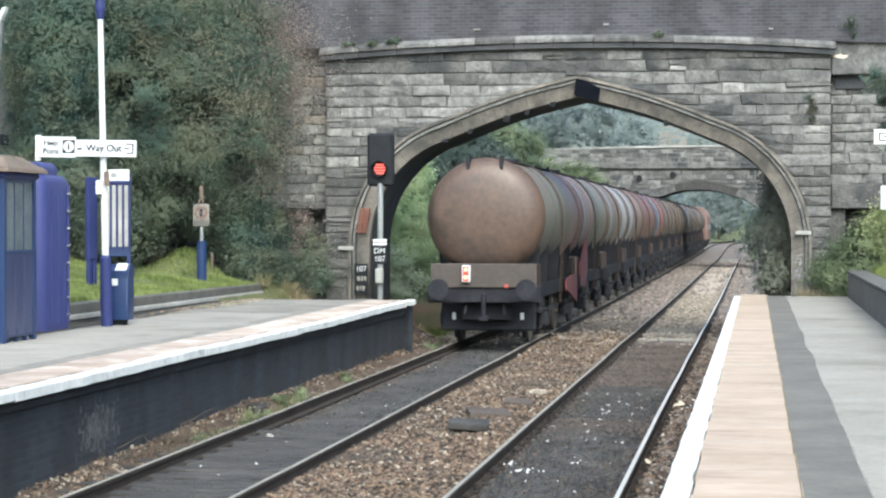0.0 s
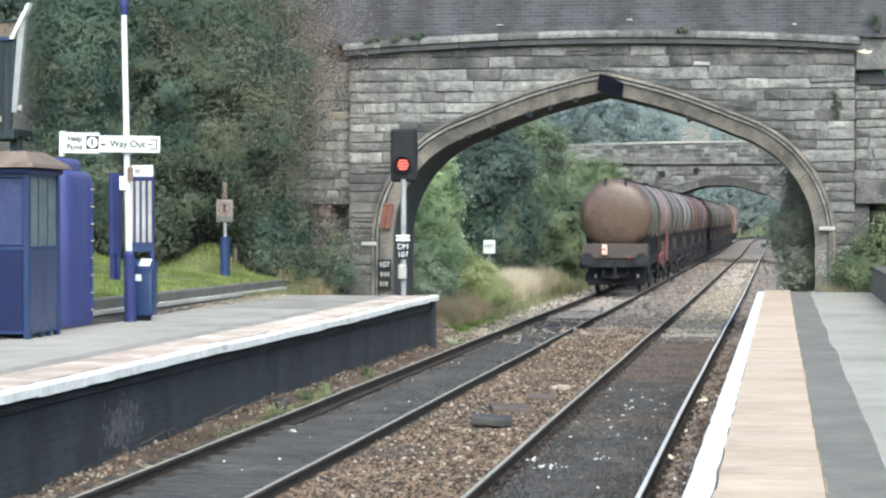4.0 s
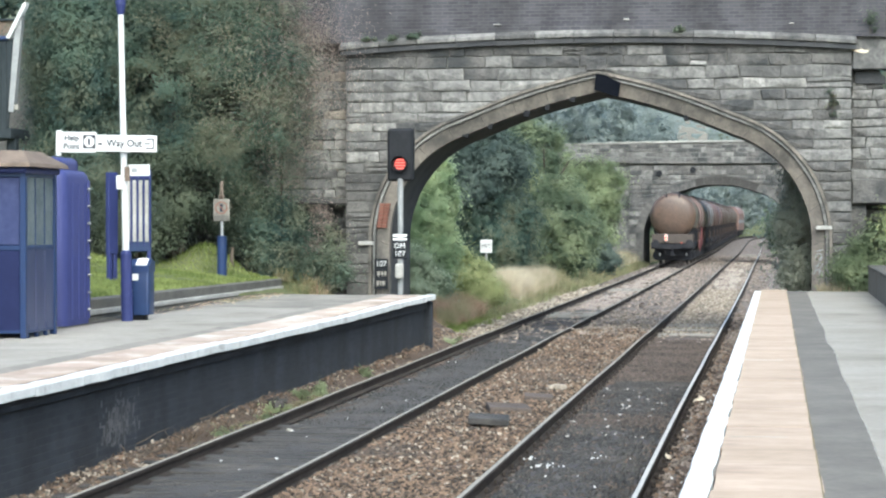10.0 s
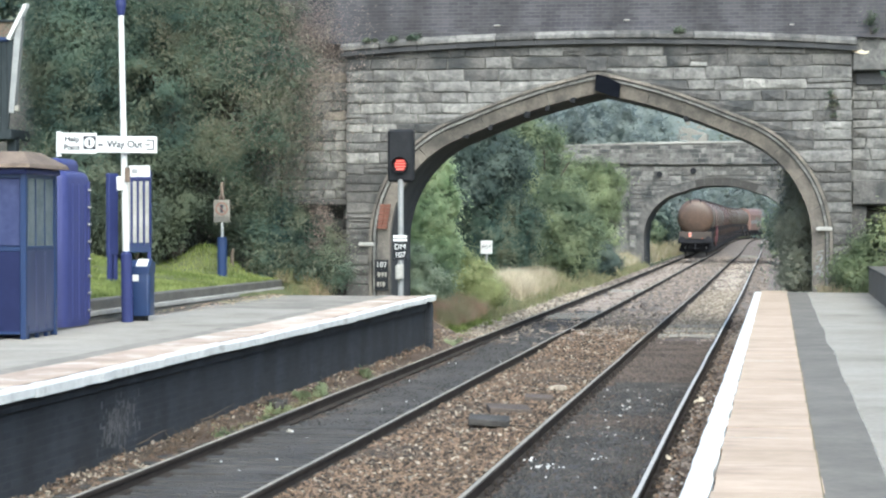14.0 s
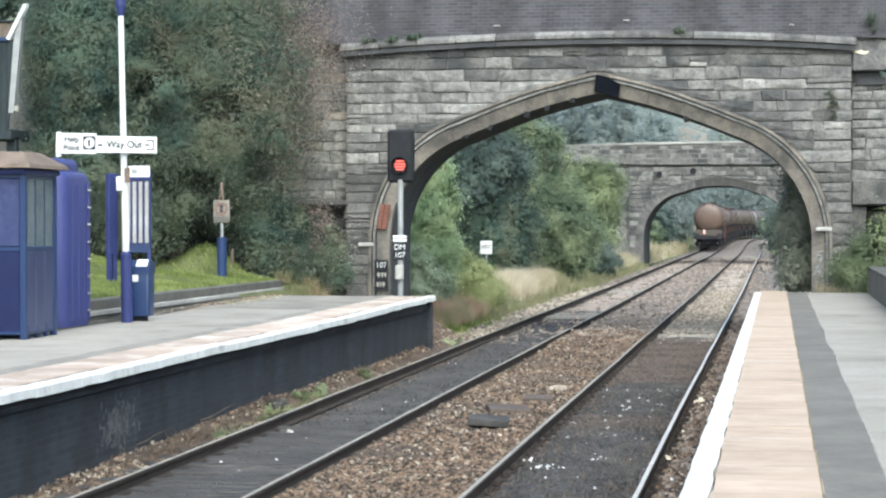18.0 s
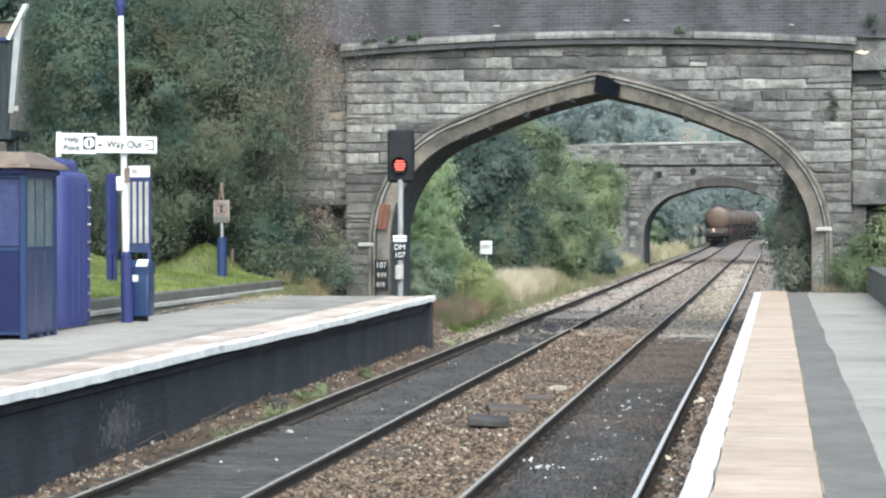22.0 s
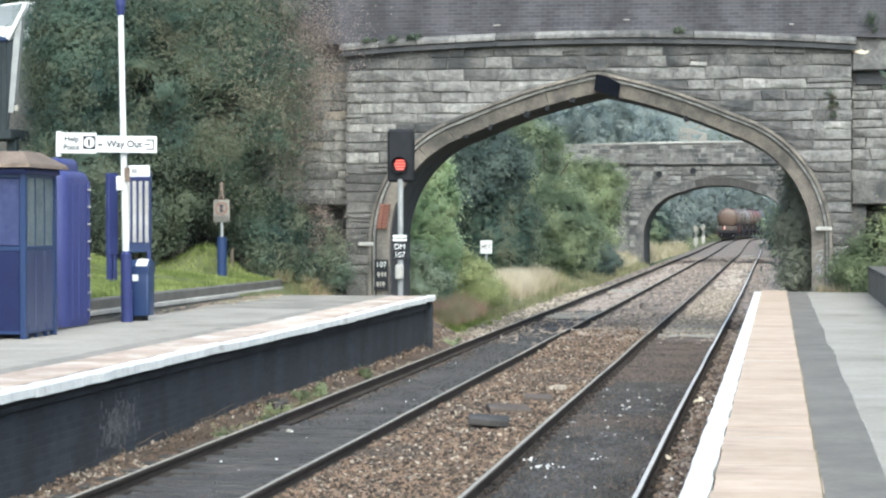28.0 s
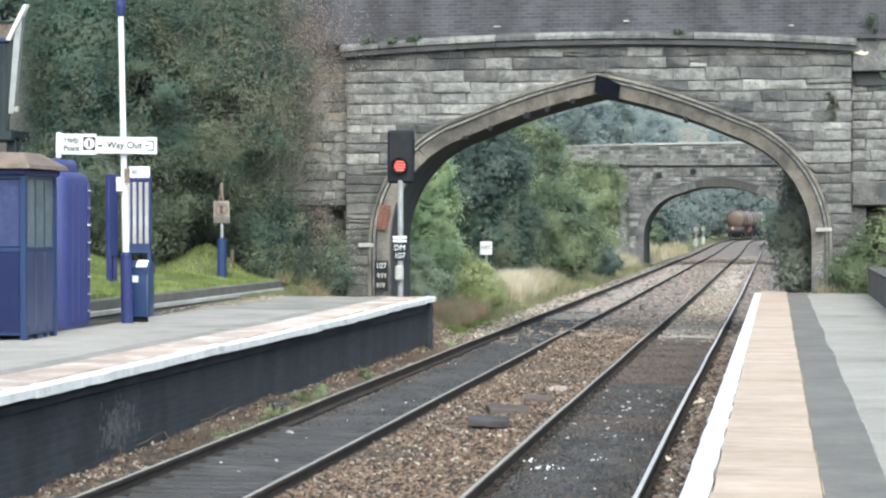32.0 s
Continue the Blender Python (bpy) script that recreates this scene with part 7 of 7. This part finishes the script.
def soft_box(w, d, z0, z1, r, n=5, lift=0.1):
    """A box with rounded upright and upper edges, like moulded plastic."""
    g, rows = Geo(), []
    for z, s in ((z0, 0.0), (z1 - lift, 0.0), (z1 - lift * 0.5, lift * 0.16), (z1 - lift * 0.15, lift * 0.5), (z1, lift)):
        row = []
        for cx, cy, a0 in ((w / 2 - r, d / 2 - r, 0), (-w / 2 + r, d / 2 - r, 90), (-w / 2 + r, -d / 2 + r, 180), (w / 2 - r, -d / 2 + r, 270)):
            for k in range(n + 1):
                a = radians(a0 + 90 * k / n)
                row.append((cx + (r - s) * math.cos(a) if r > s else cx, cy + (r - s) * math.sin(a) if r > s else cy, z))
        rows.append(row)
    m = len(rows[0])
    g.add([p for row in rows for p in row], [(j * m + i, j * m + (i + 1) % m, j * m + m + (i + 1) % m, j * m + m + i) for j in range(len(rows) - 1) for i in range(m)]
          + [tuple(range(m - 1, -1, -1)), tuple((len(rows) - 1) * m + i for i in range(m))])
    return g


cabinet = thing("plastic_tank", "tall violet-blue moulded plastic tank with bolted flange", "tank", pose(-10.46, 30.55, 0.9))
part("tank_body", soft_box(0.92, 1.2, 0.0, 2.24, 0.16, lift=0.13), M["blue_tank"], cabinet, smooth=True)
part("tank_lid", soft_box(0.80, 0.95, 2.23, 2.42, 0.16, lift=0.1), M["blue_tank"], cabinet, smooth=True, at=pose(-0.06, 0, 0))
part("plinth", Geo().box(-0.42, 0.42, -0.55, 0.55, -0.02, 0.08, 0.02), M["blue_dark"], cabinet)
for y in (-0.28, 0.02, 0.3):
    part("moulded_rib", Geo().box(0.455, 0.472, y - 0.015, y + 0.015, 0.1, 2.05, 0.006), M["blue_tank"], cabinet)
for x in (-0.2, 0.12):
    part("moulded_rib", Geo().box(x - 0.015, x + 0.015, -0.612, -0.595, 0.1, 2.05, 0.006), M["blue_tank"], cabinet)
part("flange", Geo().box(0.44, 0.485, 0.42, 0.47, 0.08, 2.1, 0.01), M["blue_tank"], cabinet)
for k in range(8):
    part("bolt", Geo().tube((0.47, 0.40, 0.22 + 0.25 * k), (0.52, 0.40, 0.22 + 0.25 * k), 0.018, 0.018, 8), M["steel"], cabinet, "steel bolt")

totem = thing("notice_board", "tall blue board seen edge on, standing on the grass", "notice board", pose(-11.88, 38.2, 1.26, 0, 0, 55), "notice boards")
part("panel", Geo().box(-0.11, 0.11, -0.05, 0.05, 0.55, 2.02, 0.015), M["blue"], totem)
part("leg", Geo().box(-0.10, -0.02, -0.04, 0.04, -0.05, 0.57, 0.01), M["blue"], totem)
part("leg", Geo().box(0.02, 0.10, -0.04, 0.04, -0.05, 0.57, 0.01), M["blue"], totem)
posters = thing("timetable_board", "blue-framed timetable board with tall white poster strips", "notice board", pose(-11.34, 38.0, 1.26, 0, 0, 20), "notice boards")
part("backing", Geo().box(-0.24, 0.24, 0.0, 0.06, 0.6, 2.08, 0.015), M["blue_dark"], posters)
part("header", Geo().box(-0.24, 0.24, -0.03, 0.0, 1.9, 2.06, 0.008), M["blue"], posters)
for k in range(4):
    part("poster_strip", Geo().box(-0.2 + 0.108 * k, -0.135 + 0.108 * k, -0.014, 0.0, 0.78, 1.87, 0.004), M["concrete"], posters, "white printed strip")
for k in range(5):
    part("divider", Geo().box(-0.235 + 0.108 * k, -0.205 + 0.108 * k, -0.03, 0.0, 0.7, 1.9, 0.006), M["blue"], posters)
for x in (-0.2, 0.2):
    part("leg", Geo().box(x - 0.035, x + 0.035, 0.0, 0.07, -0.05, 0.62, 0.01), M["blue"], posters)
bin_ = thing("litter_bin", "dark blue litter bin with a pale lid beside the lamp post", "litter bin", pose(-9.62, 32.35, 0.93))
part("bin_body", soft_box(0.37, 0.32, 0.06, 0.76, 0.04, lift=0.03), M["blue_dark"], bin_, smooth=True)
part("hood", Geo().add([(x, y, z) for x in (-0.19, 0.19) for y, z in ((-0.17, 0.70), (0.16, 0.70), (0.16, 0.86), (-0.02, 0.90), (-0.16, 0.80))],
     [(0, 1, 2, 3, 4), (9, 8, 7, 6, 5)] + [(i, i + 5, (i + 1) % 5 + 5, (i + 1) % 5) for i in range(5)]), M["blue_dark"], bin_)
part("lid_plate", Geo().box(-0.02, 0.15, 0.0, 0.17, 0.0, 0.02, 0.004, pose(0, -0.163, 0.80, 35.5, 0, 0)), M["white"], bin_, "pale lid plate")
part("foot", Geo().box(-0.1, 0.1, -0.1, 0.1, -0.03, 0.08, 0.01), M["black"], bin_)
part("label_plate", Geo().box(-0.165, 0.02, -0.168, -0.158, 0.58, 0.68), M["white"], bin_, "white label")
for z, w in ((0.52, 0.05), (0.47, 0.04), (0.42, 0.09)):
    part("marking_bar", Geo().box(-0.16, -0.16 + w, -0.166, -0.158, z, z + 0.025), M["offwhite"], bin_)
trespass = thing("warning_sign", "round-symbol warning sign on a blue-sleeved post on the grass bank", "sign", pose(-11.32, 43.9, 1.24))
part("sleeve", Geo().tube((0, 0, -0.1), (0, 0, 0.86), 0.10, 0.10, 16), M["blue_dark"], trespass, "blue sleeve")
part("post", Geo().tube((0, 0, 0.8), (0, 0, 1.75), 0.032, 0.032, 12), M["steel"], trespass)
part("panel", Geo().box(-0.17, 0.17, -0.045, -0.03, 1.16, 1.62, 0.006), M["dirty_sign"], trespass)
g = Geo()
for k in range(20):
    g.box(-0.022, 0.022, -0.006, 0.0, 0.105, 0.128, 0, pose(0, -0.046, 1.44, 0, 18 * k, 0))
g.box(-0.11, 0.11, -0.006, 0.0, -0.008, 0.008, 0, pose(0, -0.047, 1.44, 0, 45, 0))
part("red_ring", g, M["redbrick"], trespass, "thin red warning ring")
part("symbol", Geo().box(-0.03, 0.03, -0.05, -0.045, 1.36, 1.52), M["ink"], trespass)
part("lower_panel", Geo().box(-0.16, 0.16, -0.05, -0.045, 1.17, 1.28), M["wall_dark"], trespass)
part("top_bracket", Geo().box(-0.03, 0.03, -0.05, 0.03, 1.62, 1.98, 0.01).box(-0.06, 0.05, -0.05, 0.03, 1.62, 1.70, 0.01), M["roof_brown"], trespass, "rusty bracket")
# signs on the camera's platform
near_sign = thing("platform_sign", "white square sign high on a blue post", "sign", pose(2.45, 40.3, 1.2))
part("post", Geo().tube((0, 0, -0.2), (0, 0, 1.1), 0.08, 0.08, 14).tube((0, 0, 1.1), (0, 0, 3.0), 0.05, 0.05, 14), M["blue"], near_sign)
part("panel", Geo().box(-0.45, 0.3, -0.08, -0.05, 2.67, 2.94, 0.008), M["white"], near_sign)
part("exit_symbol", Geo().box(-0.36, -0.2, -0.085, -0.08, 2.86, 2.88).box(-0.36, -0.2, -0.085, -0.08, 2.73, 2.75).box(-0.36, -0.34, -0.085, -0.08, 2.73, 2.88).box(-0.28, -0.16, -0.085, -0.08, 2.795, 2.815), M["ink"], near_sign)
part("lower_panel", Geo().box(-0.33, 0.1, -0.08, -0.05, 1.50, 1.93, 0.02), M["white"], near_sign)

# ---------------------------------------------------------------- stair of the footbridge, high behind the trees
stair = thing("footbridge_stair", "dark panelled footbridge stair with a white sloping handrail", "footbridge", pose(-15.42, 43.6, 0.91))
p0, p1 = (-1.6, 4.45), (0.0, 6.05)
part("side_panel", Geo().slab([(-3.0, 3.4), (-0.36, 3.4), (-0.22, 5.30), (-0.30, 5.24), (-3.0, 5.24)], 0.0, 0.06), M["timber_grey"], stair, "dark panelled side")
for k in range(6):
    part("panel_rib", Geo().box(-0.40 - 0.14 * k, -0.375 - 0.14 * k, -0.03, 0.0, 3.4, 5.2, 0.005), M["timber_grey"], stair)
part("end_post", Geo().slab([(-0.34, 3.75), (-0.23, 3.75), (-0.03, 5.80), (-0.12, 5.78), (-0.22, 5.30)], -0.02, 0.14), M["steel"], stair, "grey ribbed end panel")
part("handrail", Geo().slab([(-0.37, 5.27), (-0.29, 5.25), (0.05, 5.90), (0.07, 6.0), (0.0, 5.98)], -0.08, 0.1), M["offwhite"], stair, "white sloping handrail")
part("landing_rail", Geo().box(-3.0, -0.34, -0.05, 0.08, 5.22, 5.31, 0.02), M["blue_dark"], stair)
part("lower_landing", Geo().box(-3.0, -0.3, 0.0, 1.2, 3.2, 3.42, 0.02), M["timber_grey"], stair)
part("support_column", Geo().box(-0.5, -0.3, 0.3, 0.5, 0.2, 3.3, 0.02).box(-2.6, -2.4, 0.3, 0.5, 0.2, 3.3, 0.02), M["timber_grey"], stair)
for x, z in ((-0.16, 3.78), (-0.60, 3.55)):
    part("fixing_plate", Geo().box(x - 0.045, x + 0.045, -0.05, 0.0, z, z + 0.12, 0.01), M["tarnished"], stair)
hut = thing("brick_house", "brown brick house beyond the road", "house", pose(-24, 75, 3.0))
part("wall", Geo().box(-8, 4.5, 0, 6, -2, 6.5), M["roof_brown"], hut, "weathered brown brick wall")
part("roof", Geo().box(-8.4, 4.9, -0.1, 6.4, 6.5, 6.58, 0.02), M["timber_grey"], hut, "low dark roof edge")
for i, (x, y) in enumerate(((-31, 86), (-28.6, 86), (-26, 86), (-22, 86), (-29.2, 80), (-32, 82), (-34, 84))):
    tree("dark tree standing behind the house", x, y, [(0, 0, 9.5, 3.2, 2.0, 3.0), (0.5, 0, 6.5, 2.8, 2.0, 3.0)], "leaf_dark", 8000, 0.18, 70 + i, 0.25, 0.7, 1, floor=3.5)

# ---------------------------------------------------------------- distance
# leaf colour paled and greyed so that the distance haze is in it
M["leaf_hazed"] = leafy("haze_paled_leaves", (0.215, 0.25, 0.238), (0.31, 0.345, 0.32), trans=0.6)
rf = np.random.default_rng(9)
n = 60000
fx, fy = rf.uniform(-150, 90, n), 350 + 500 * rf.random(n)
fz = np.array([ground_z(a, b) for a, b in zip(fx, fy)]) + rf.gamma(3.0, 1.6, n)
woods = scatter("far_woods", M["leaf_hazed"], np.stack([fx, fy, fz], 1), np.tile([0, -0.6, 0.7], (n, 1)), 1.15, rf)
tagged(woods, "hazy wooded hillside closing the distance", "woods", kind="stuff")
tower = thing("stone_tower", "pale distant stone tower with battlements", "tower", pose(-16.6, 415, 0))
part("shaft", Geo().box(-2.8, 2.8, 0, 5.6, -2, 20.5), M["old_board"], tower)
for k in range(4):
    part("merlon", Geo().box(-2.8 + 1.6 * k, -2.0 + 1.6 * k, 0.0, 0.5, 20.5, 21.3), M["old_board"], tower)
for i, (x, y, h, m) in enumerate(((-14.2, 215, 14.0, "leaf_blue"), (-17.5, 220, 14.5, "leaf_mid"), (-15.8, 190, 13.5, "leaf_blue"), (-19.0, 196, 12.5, "leaf_blue"), (-12.4, 205, 11.0, "leaf_blue"), (-22, 150, 10, "leaf_mid"), (-18, 140, 8.6, "leaf_mid"), (-13.5, 165, 6.5, "leaf_mid"), (14, 330, 11, "leaf_mid"), (6, 345, 9, "leaf_blue"), (-4, 352, 8, "leaf_mid"), (-12, 350, 9, "leaf_blue"), (-20, 335, 9, "leaf_mid"), (9, 262, 6.5, "leaf_mid"), (7, 285, 7, "leaf_blue"), (5, 305, 7.5, "leaf_mid"), (11, 300, 8, "leaf_mid"), (3.5, 240, 5, "leaf_blue"), (2.5, 325, 7, "leaf_mid"), (-12.5, 215, 5.5, "leaf_mid"), (-11.5, 232, 5, "leaf_blue"), (-12, 250, 6, "leaf_mid"), (-10.5, 268, 5.5, "leaf_blue"), (-9.5, 285, 6, "leaf_mid"), (-8.5, 300, 6.5, "leaf_mid"), (-6.0, 318, 7, "leaf_blue"), (-12.0, 182, 4.2, "leaf_light"), (-10.6, 142, 3.0, "leaf_mid"), (-10.0, 172, 3.2, "leaf_blue"), (-10.2, 200, 3.4, "leaf_mid"), (0.6, 150, 2.6, "leaf_mid"), (0.9, 165, 3.0, "leaf_blue"), (0.8, 185, 3.4, "leaf_mid"), (0.6, 208, 3.8, "leaf_mid"), (0.6, 225, 4.0, "leaf_blue"))):
    tree("tall leafy tree standing beyond the far bridge", x, y, [(0, 0, h * 0.68, h * 0.24, h * 0.22, h * 0.32), (h * 0.14, 0, h * 0.45, h * 0.2, h * 0.2, h * 0.25), (-h * 0.15, 0, h * 0.5, h * 0.2, h * 0.2, h * 0.26), (0, 0, h * 0.25, h * 0.25, h * 0.2, h * 0.2)],
         m if y < 175 else "leaf_hazed", 13000 if y < 225 else 6000, 0.20 if y < 225 else 0.25, 200 + i, 0.22, 0.8, 1, floor=0.5)

# ---------------------------------------------------------------- the road beyond the parapet, and its cars
approach = thing("road_approach", "asphalt road on an embankment leading to the bridge", "road", kind="structure")
part("embankment", Geo().box(-45, -9.4, 48.8, 53.0, 0.5, 5.9), M["soil"], approach, "grassy embankment")
part("road_surface", Geo().add([(x, y, z) for x, z in ((-45, 5.98), (-14, 5.98), (-9.4, 6.352)) for y in (48.0, 52.8)], [(0, 1, 3, 2), (2, 3, 5, 4)]), M["asphalt_dark"], approach)


def road_car(label, paint, window):
    """A small hatchback; origin on the road under its middle, nose along x."""
    c = thing("car", label, "car", None, "cars on the road")
    side = [(-1.95, 0.35), (1.9, 0.35), (2.0, 0.6), (1.95, 0.78), (1.05, 0.92), (-1.85, 0.95), (-2.0, 0.7)]
    part("body", Geo().slab(side, -0.83, 0.83), paint, c)
    cabin = [(-1.9, 0.94), (1.0, 0.92), (0.35, 1.40), (-0.2, 1.47), (-1.35, 1.45), (-1.72, 1.25)]
    part("roof", Geo().slab([(0.30, 1.41), (0.33, 1.44), (-0.2, 1.50), (-1.37, 1.48), (-1.70, 1.29), (-1.66, 1.25), (-1.35, 1.43), (-0.2, 1.45)], -0.68, 0.68), paint, c)
    part("glasshouse", Geo().slab([(-1.72, 0.94), (0.92, 0.92), (0.33, 1.41), (-0.2, 1.452), (-1.35, 1.432), (-1.66, 1.25)], -0.70, 0.70), window, c, "tinted windows")
    for x in (-0.55, -1.62, 0.9):
        for y in (-0.705, 0.705):
            part("pillar", Geo().add([(x + a, y + b, z) for a, z in ((0, 0.93), (0.09, 0.93), (0.02 if x > 0 else 0.07, 1.44)) for b in (-0.012, 0.012)], [(0, 2, 4), (1, 5, 3), (0, 1, 3, 2), (2, 3, 5, 4), (4, 5, 1, 0)])
                 if x < 0.5 else Geo().add([(a, y + b, z) for a, z in ((0.86, 0.93), (0.98, 0.93), (0.36, 1.42), (0.28, 1.42)) for b in (-0.012, 0.012)], [(0, 2, 4, 6), (1, 7, 5, 3), (0, 1, 3, 2), (2, 3, 5, 4), (4, 5, 7, 6), (6, 7, 1, 0)]), paint, c)
    for y in (-0.6, 0.6):
        part("tail_light", Geo().box(-2.0, -1.86, y - 0.2, y + 0.2, 0.72, 0.92, 0.02), M["red"], c, "red tail light")
        part("headlight", Geo().box(1.8, 1.985, y - 0.18, y + 0.18, 0.62, 0.76, 0.02), M["offwhite"], c)
    for x in (-1.25, 1.25):
        for y in (-0.76, 0.76):
            wheel = part("wheel", Geo().lathe([(-0.1, 0.2), (-0.1, 0.30), (-0.07, 0.315), (0.07, 0.315), (0.1, 0.30), (0.1, 0.2)], 18), M["black"], c, at=pose(x, y, 0.315))
            part("rim", Geo().lathe([(-0.105, 0.05), (-0.105, 0.19), (0.105, 0.19), (0.105, 0.05)], 14), M["steel"], wheel)
    return c


M["car_blue"] = shade("blue_car_paint", (0.03, 0.13, 0.42), (0.05, 0.18, 0.52), 2, 0.25, bump=0, mottle=0.2, moving=True, coat=0.6)
M["car_white"] = shade("white_car_paint", (0.62, 0.63, 0.65), (0.72, 0.73, 0.74), 2, 0.3, bump=0, mottle=0.2, moving=True, coat=0.5)
M["car_glass"] = shade("car_window_glass", (0.16, 0.18, 0.19), (0.24, 0.26, 0.27), 2, 0.12, bump=0, mottle=0.2, moving=True)
blue_car = road_car("bright blue small car driving along the bridge road", M["car_blue"], M["car_glass"])
white_car = road_car("white small car waiting on the bridge road", M["car_white"], M["car_glass"])


def on_road(x):
    return pose(x, 49.6, 5.99 + 0.37 * ease((x + 14) / 4.6), 0, 0, 180)


def road_motions():
    walk(blue_car, [(0, on_road(4)), (20.4, on_road(4)), (22.0, on_road(-4.5)), (22.8, on_road(-10.1)), (23.4, on_road(-14.3)), (23.8, on_road(-17.1)), (24.2, on_road(-19.9)), (25.0, on_road(-25.5)), (27.6, on_road(-42)), (32, on_road(-42))])
    walk(white_car, [(0, on_road(11.5)), (21.5, on_road(11.5)), (24.6, on_road(-8)), (25.4, on_road(-12.6)), (26.6, on_road(-16.9)), (27.4, on_road(-17.6)), (29.7, on_road(-17.6)), (30.2, on_road(-18.3)), (30.6, on_road(-19.5)), (31.0, on_road(-21.5)), (32, on_road(-28))])


def motions():
    train_motions()
    road_motions()


motions()
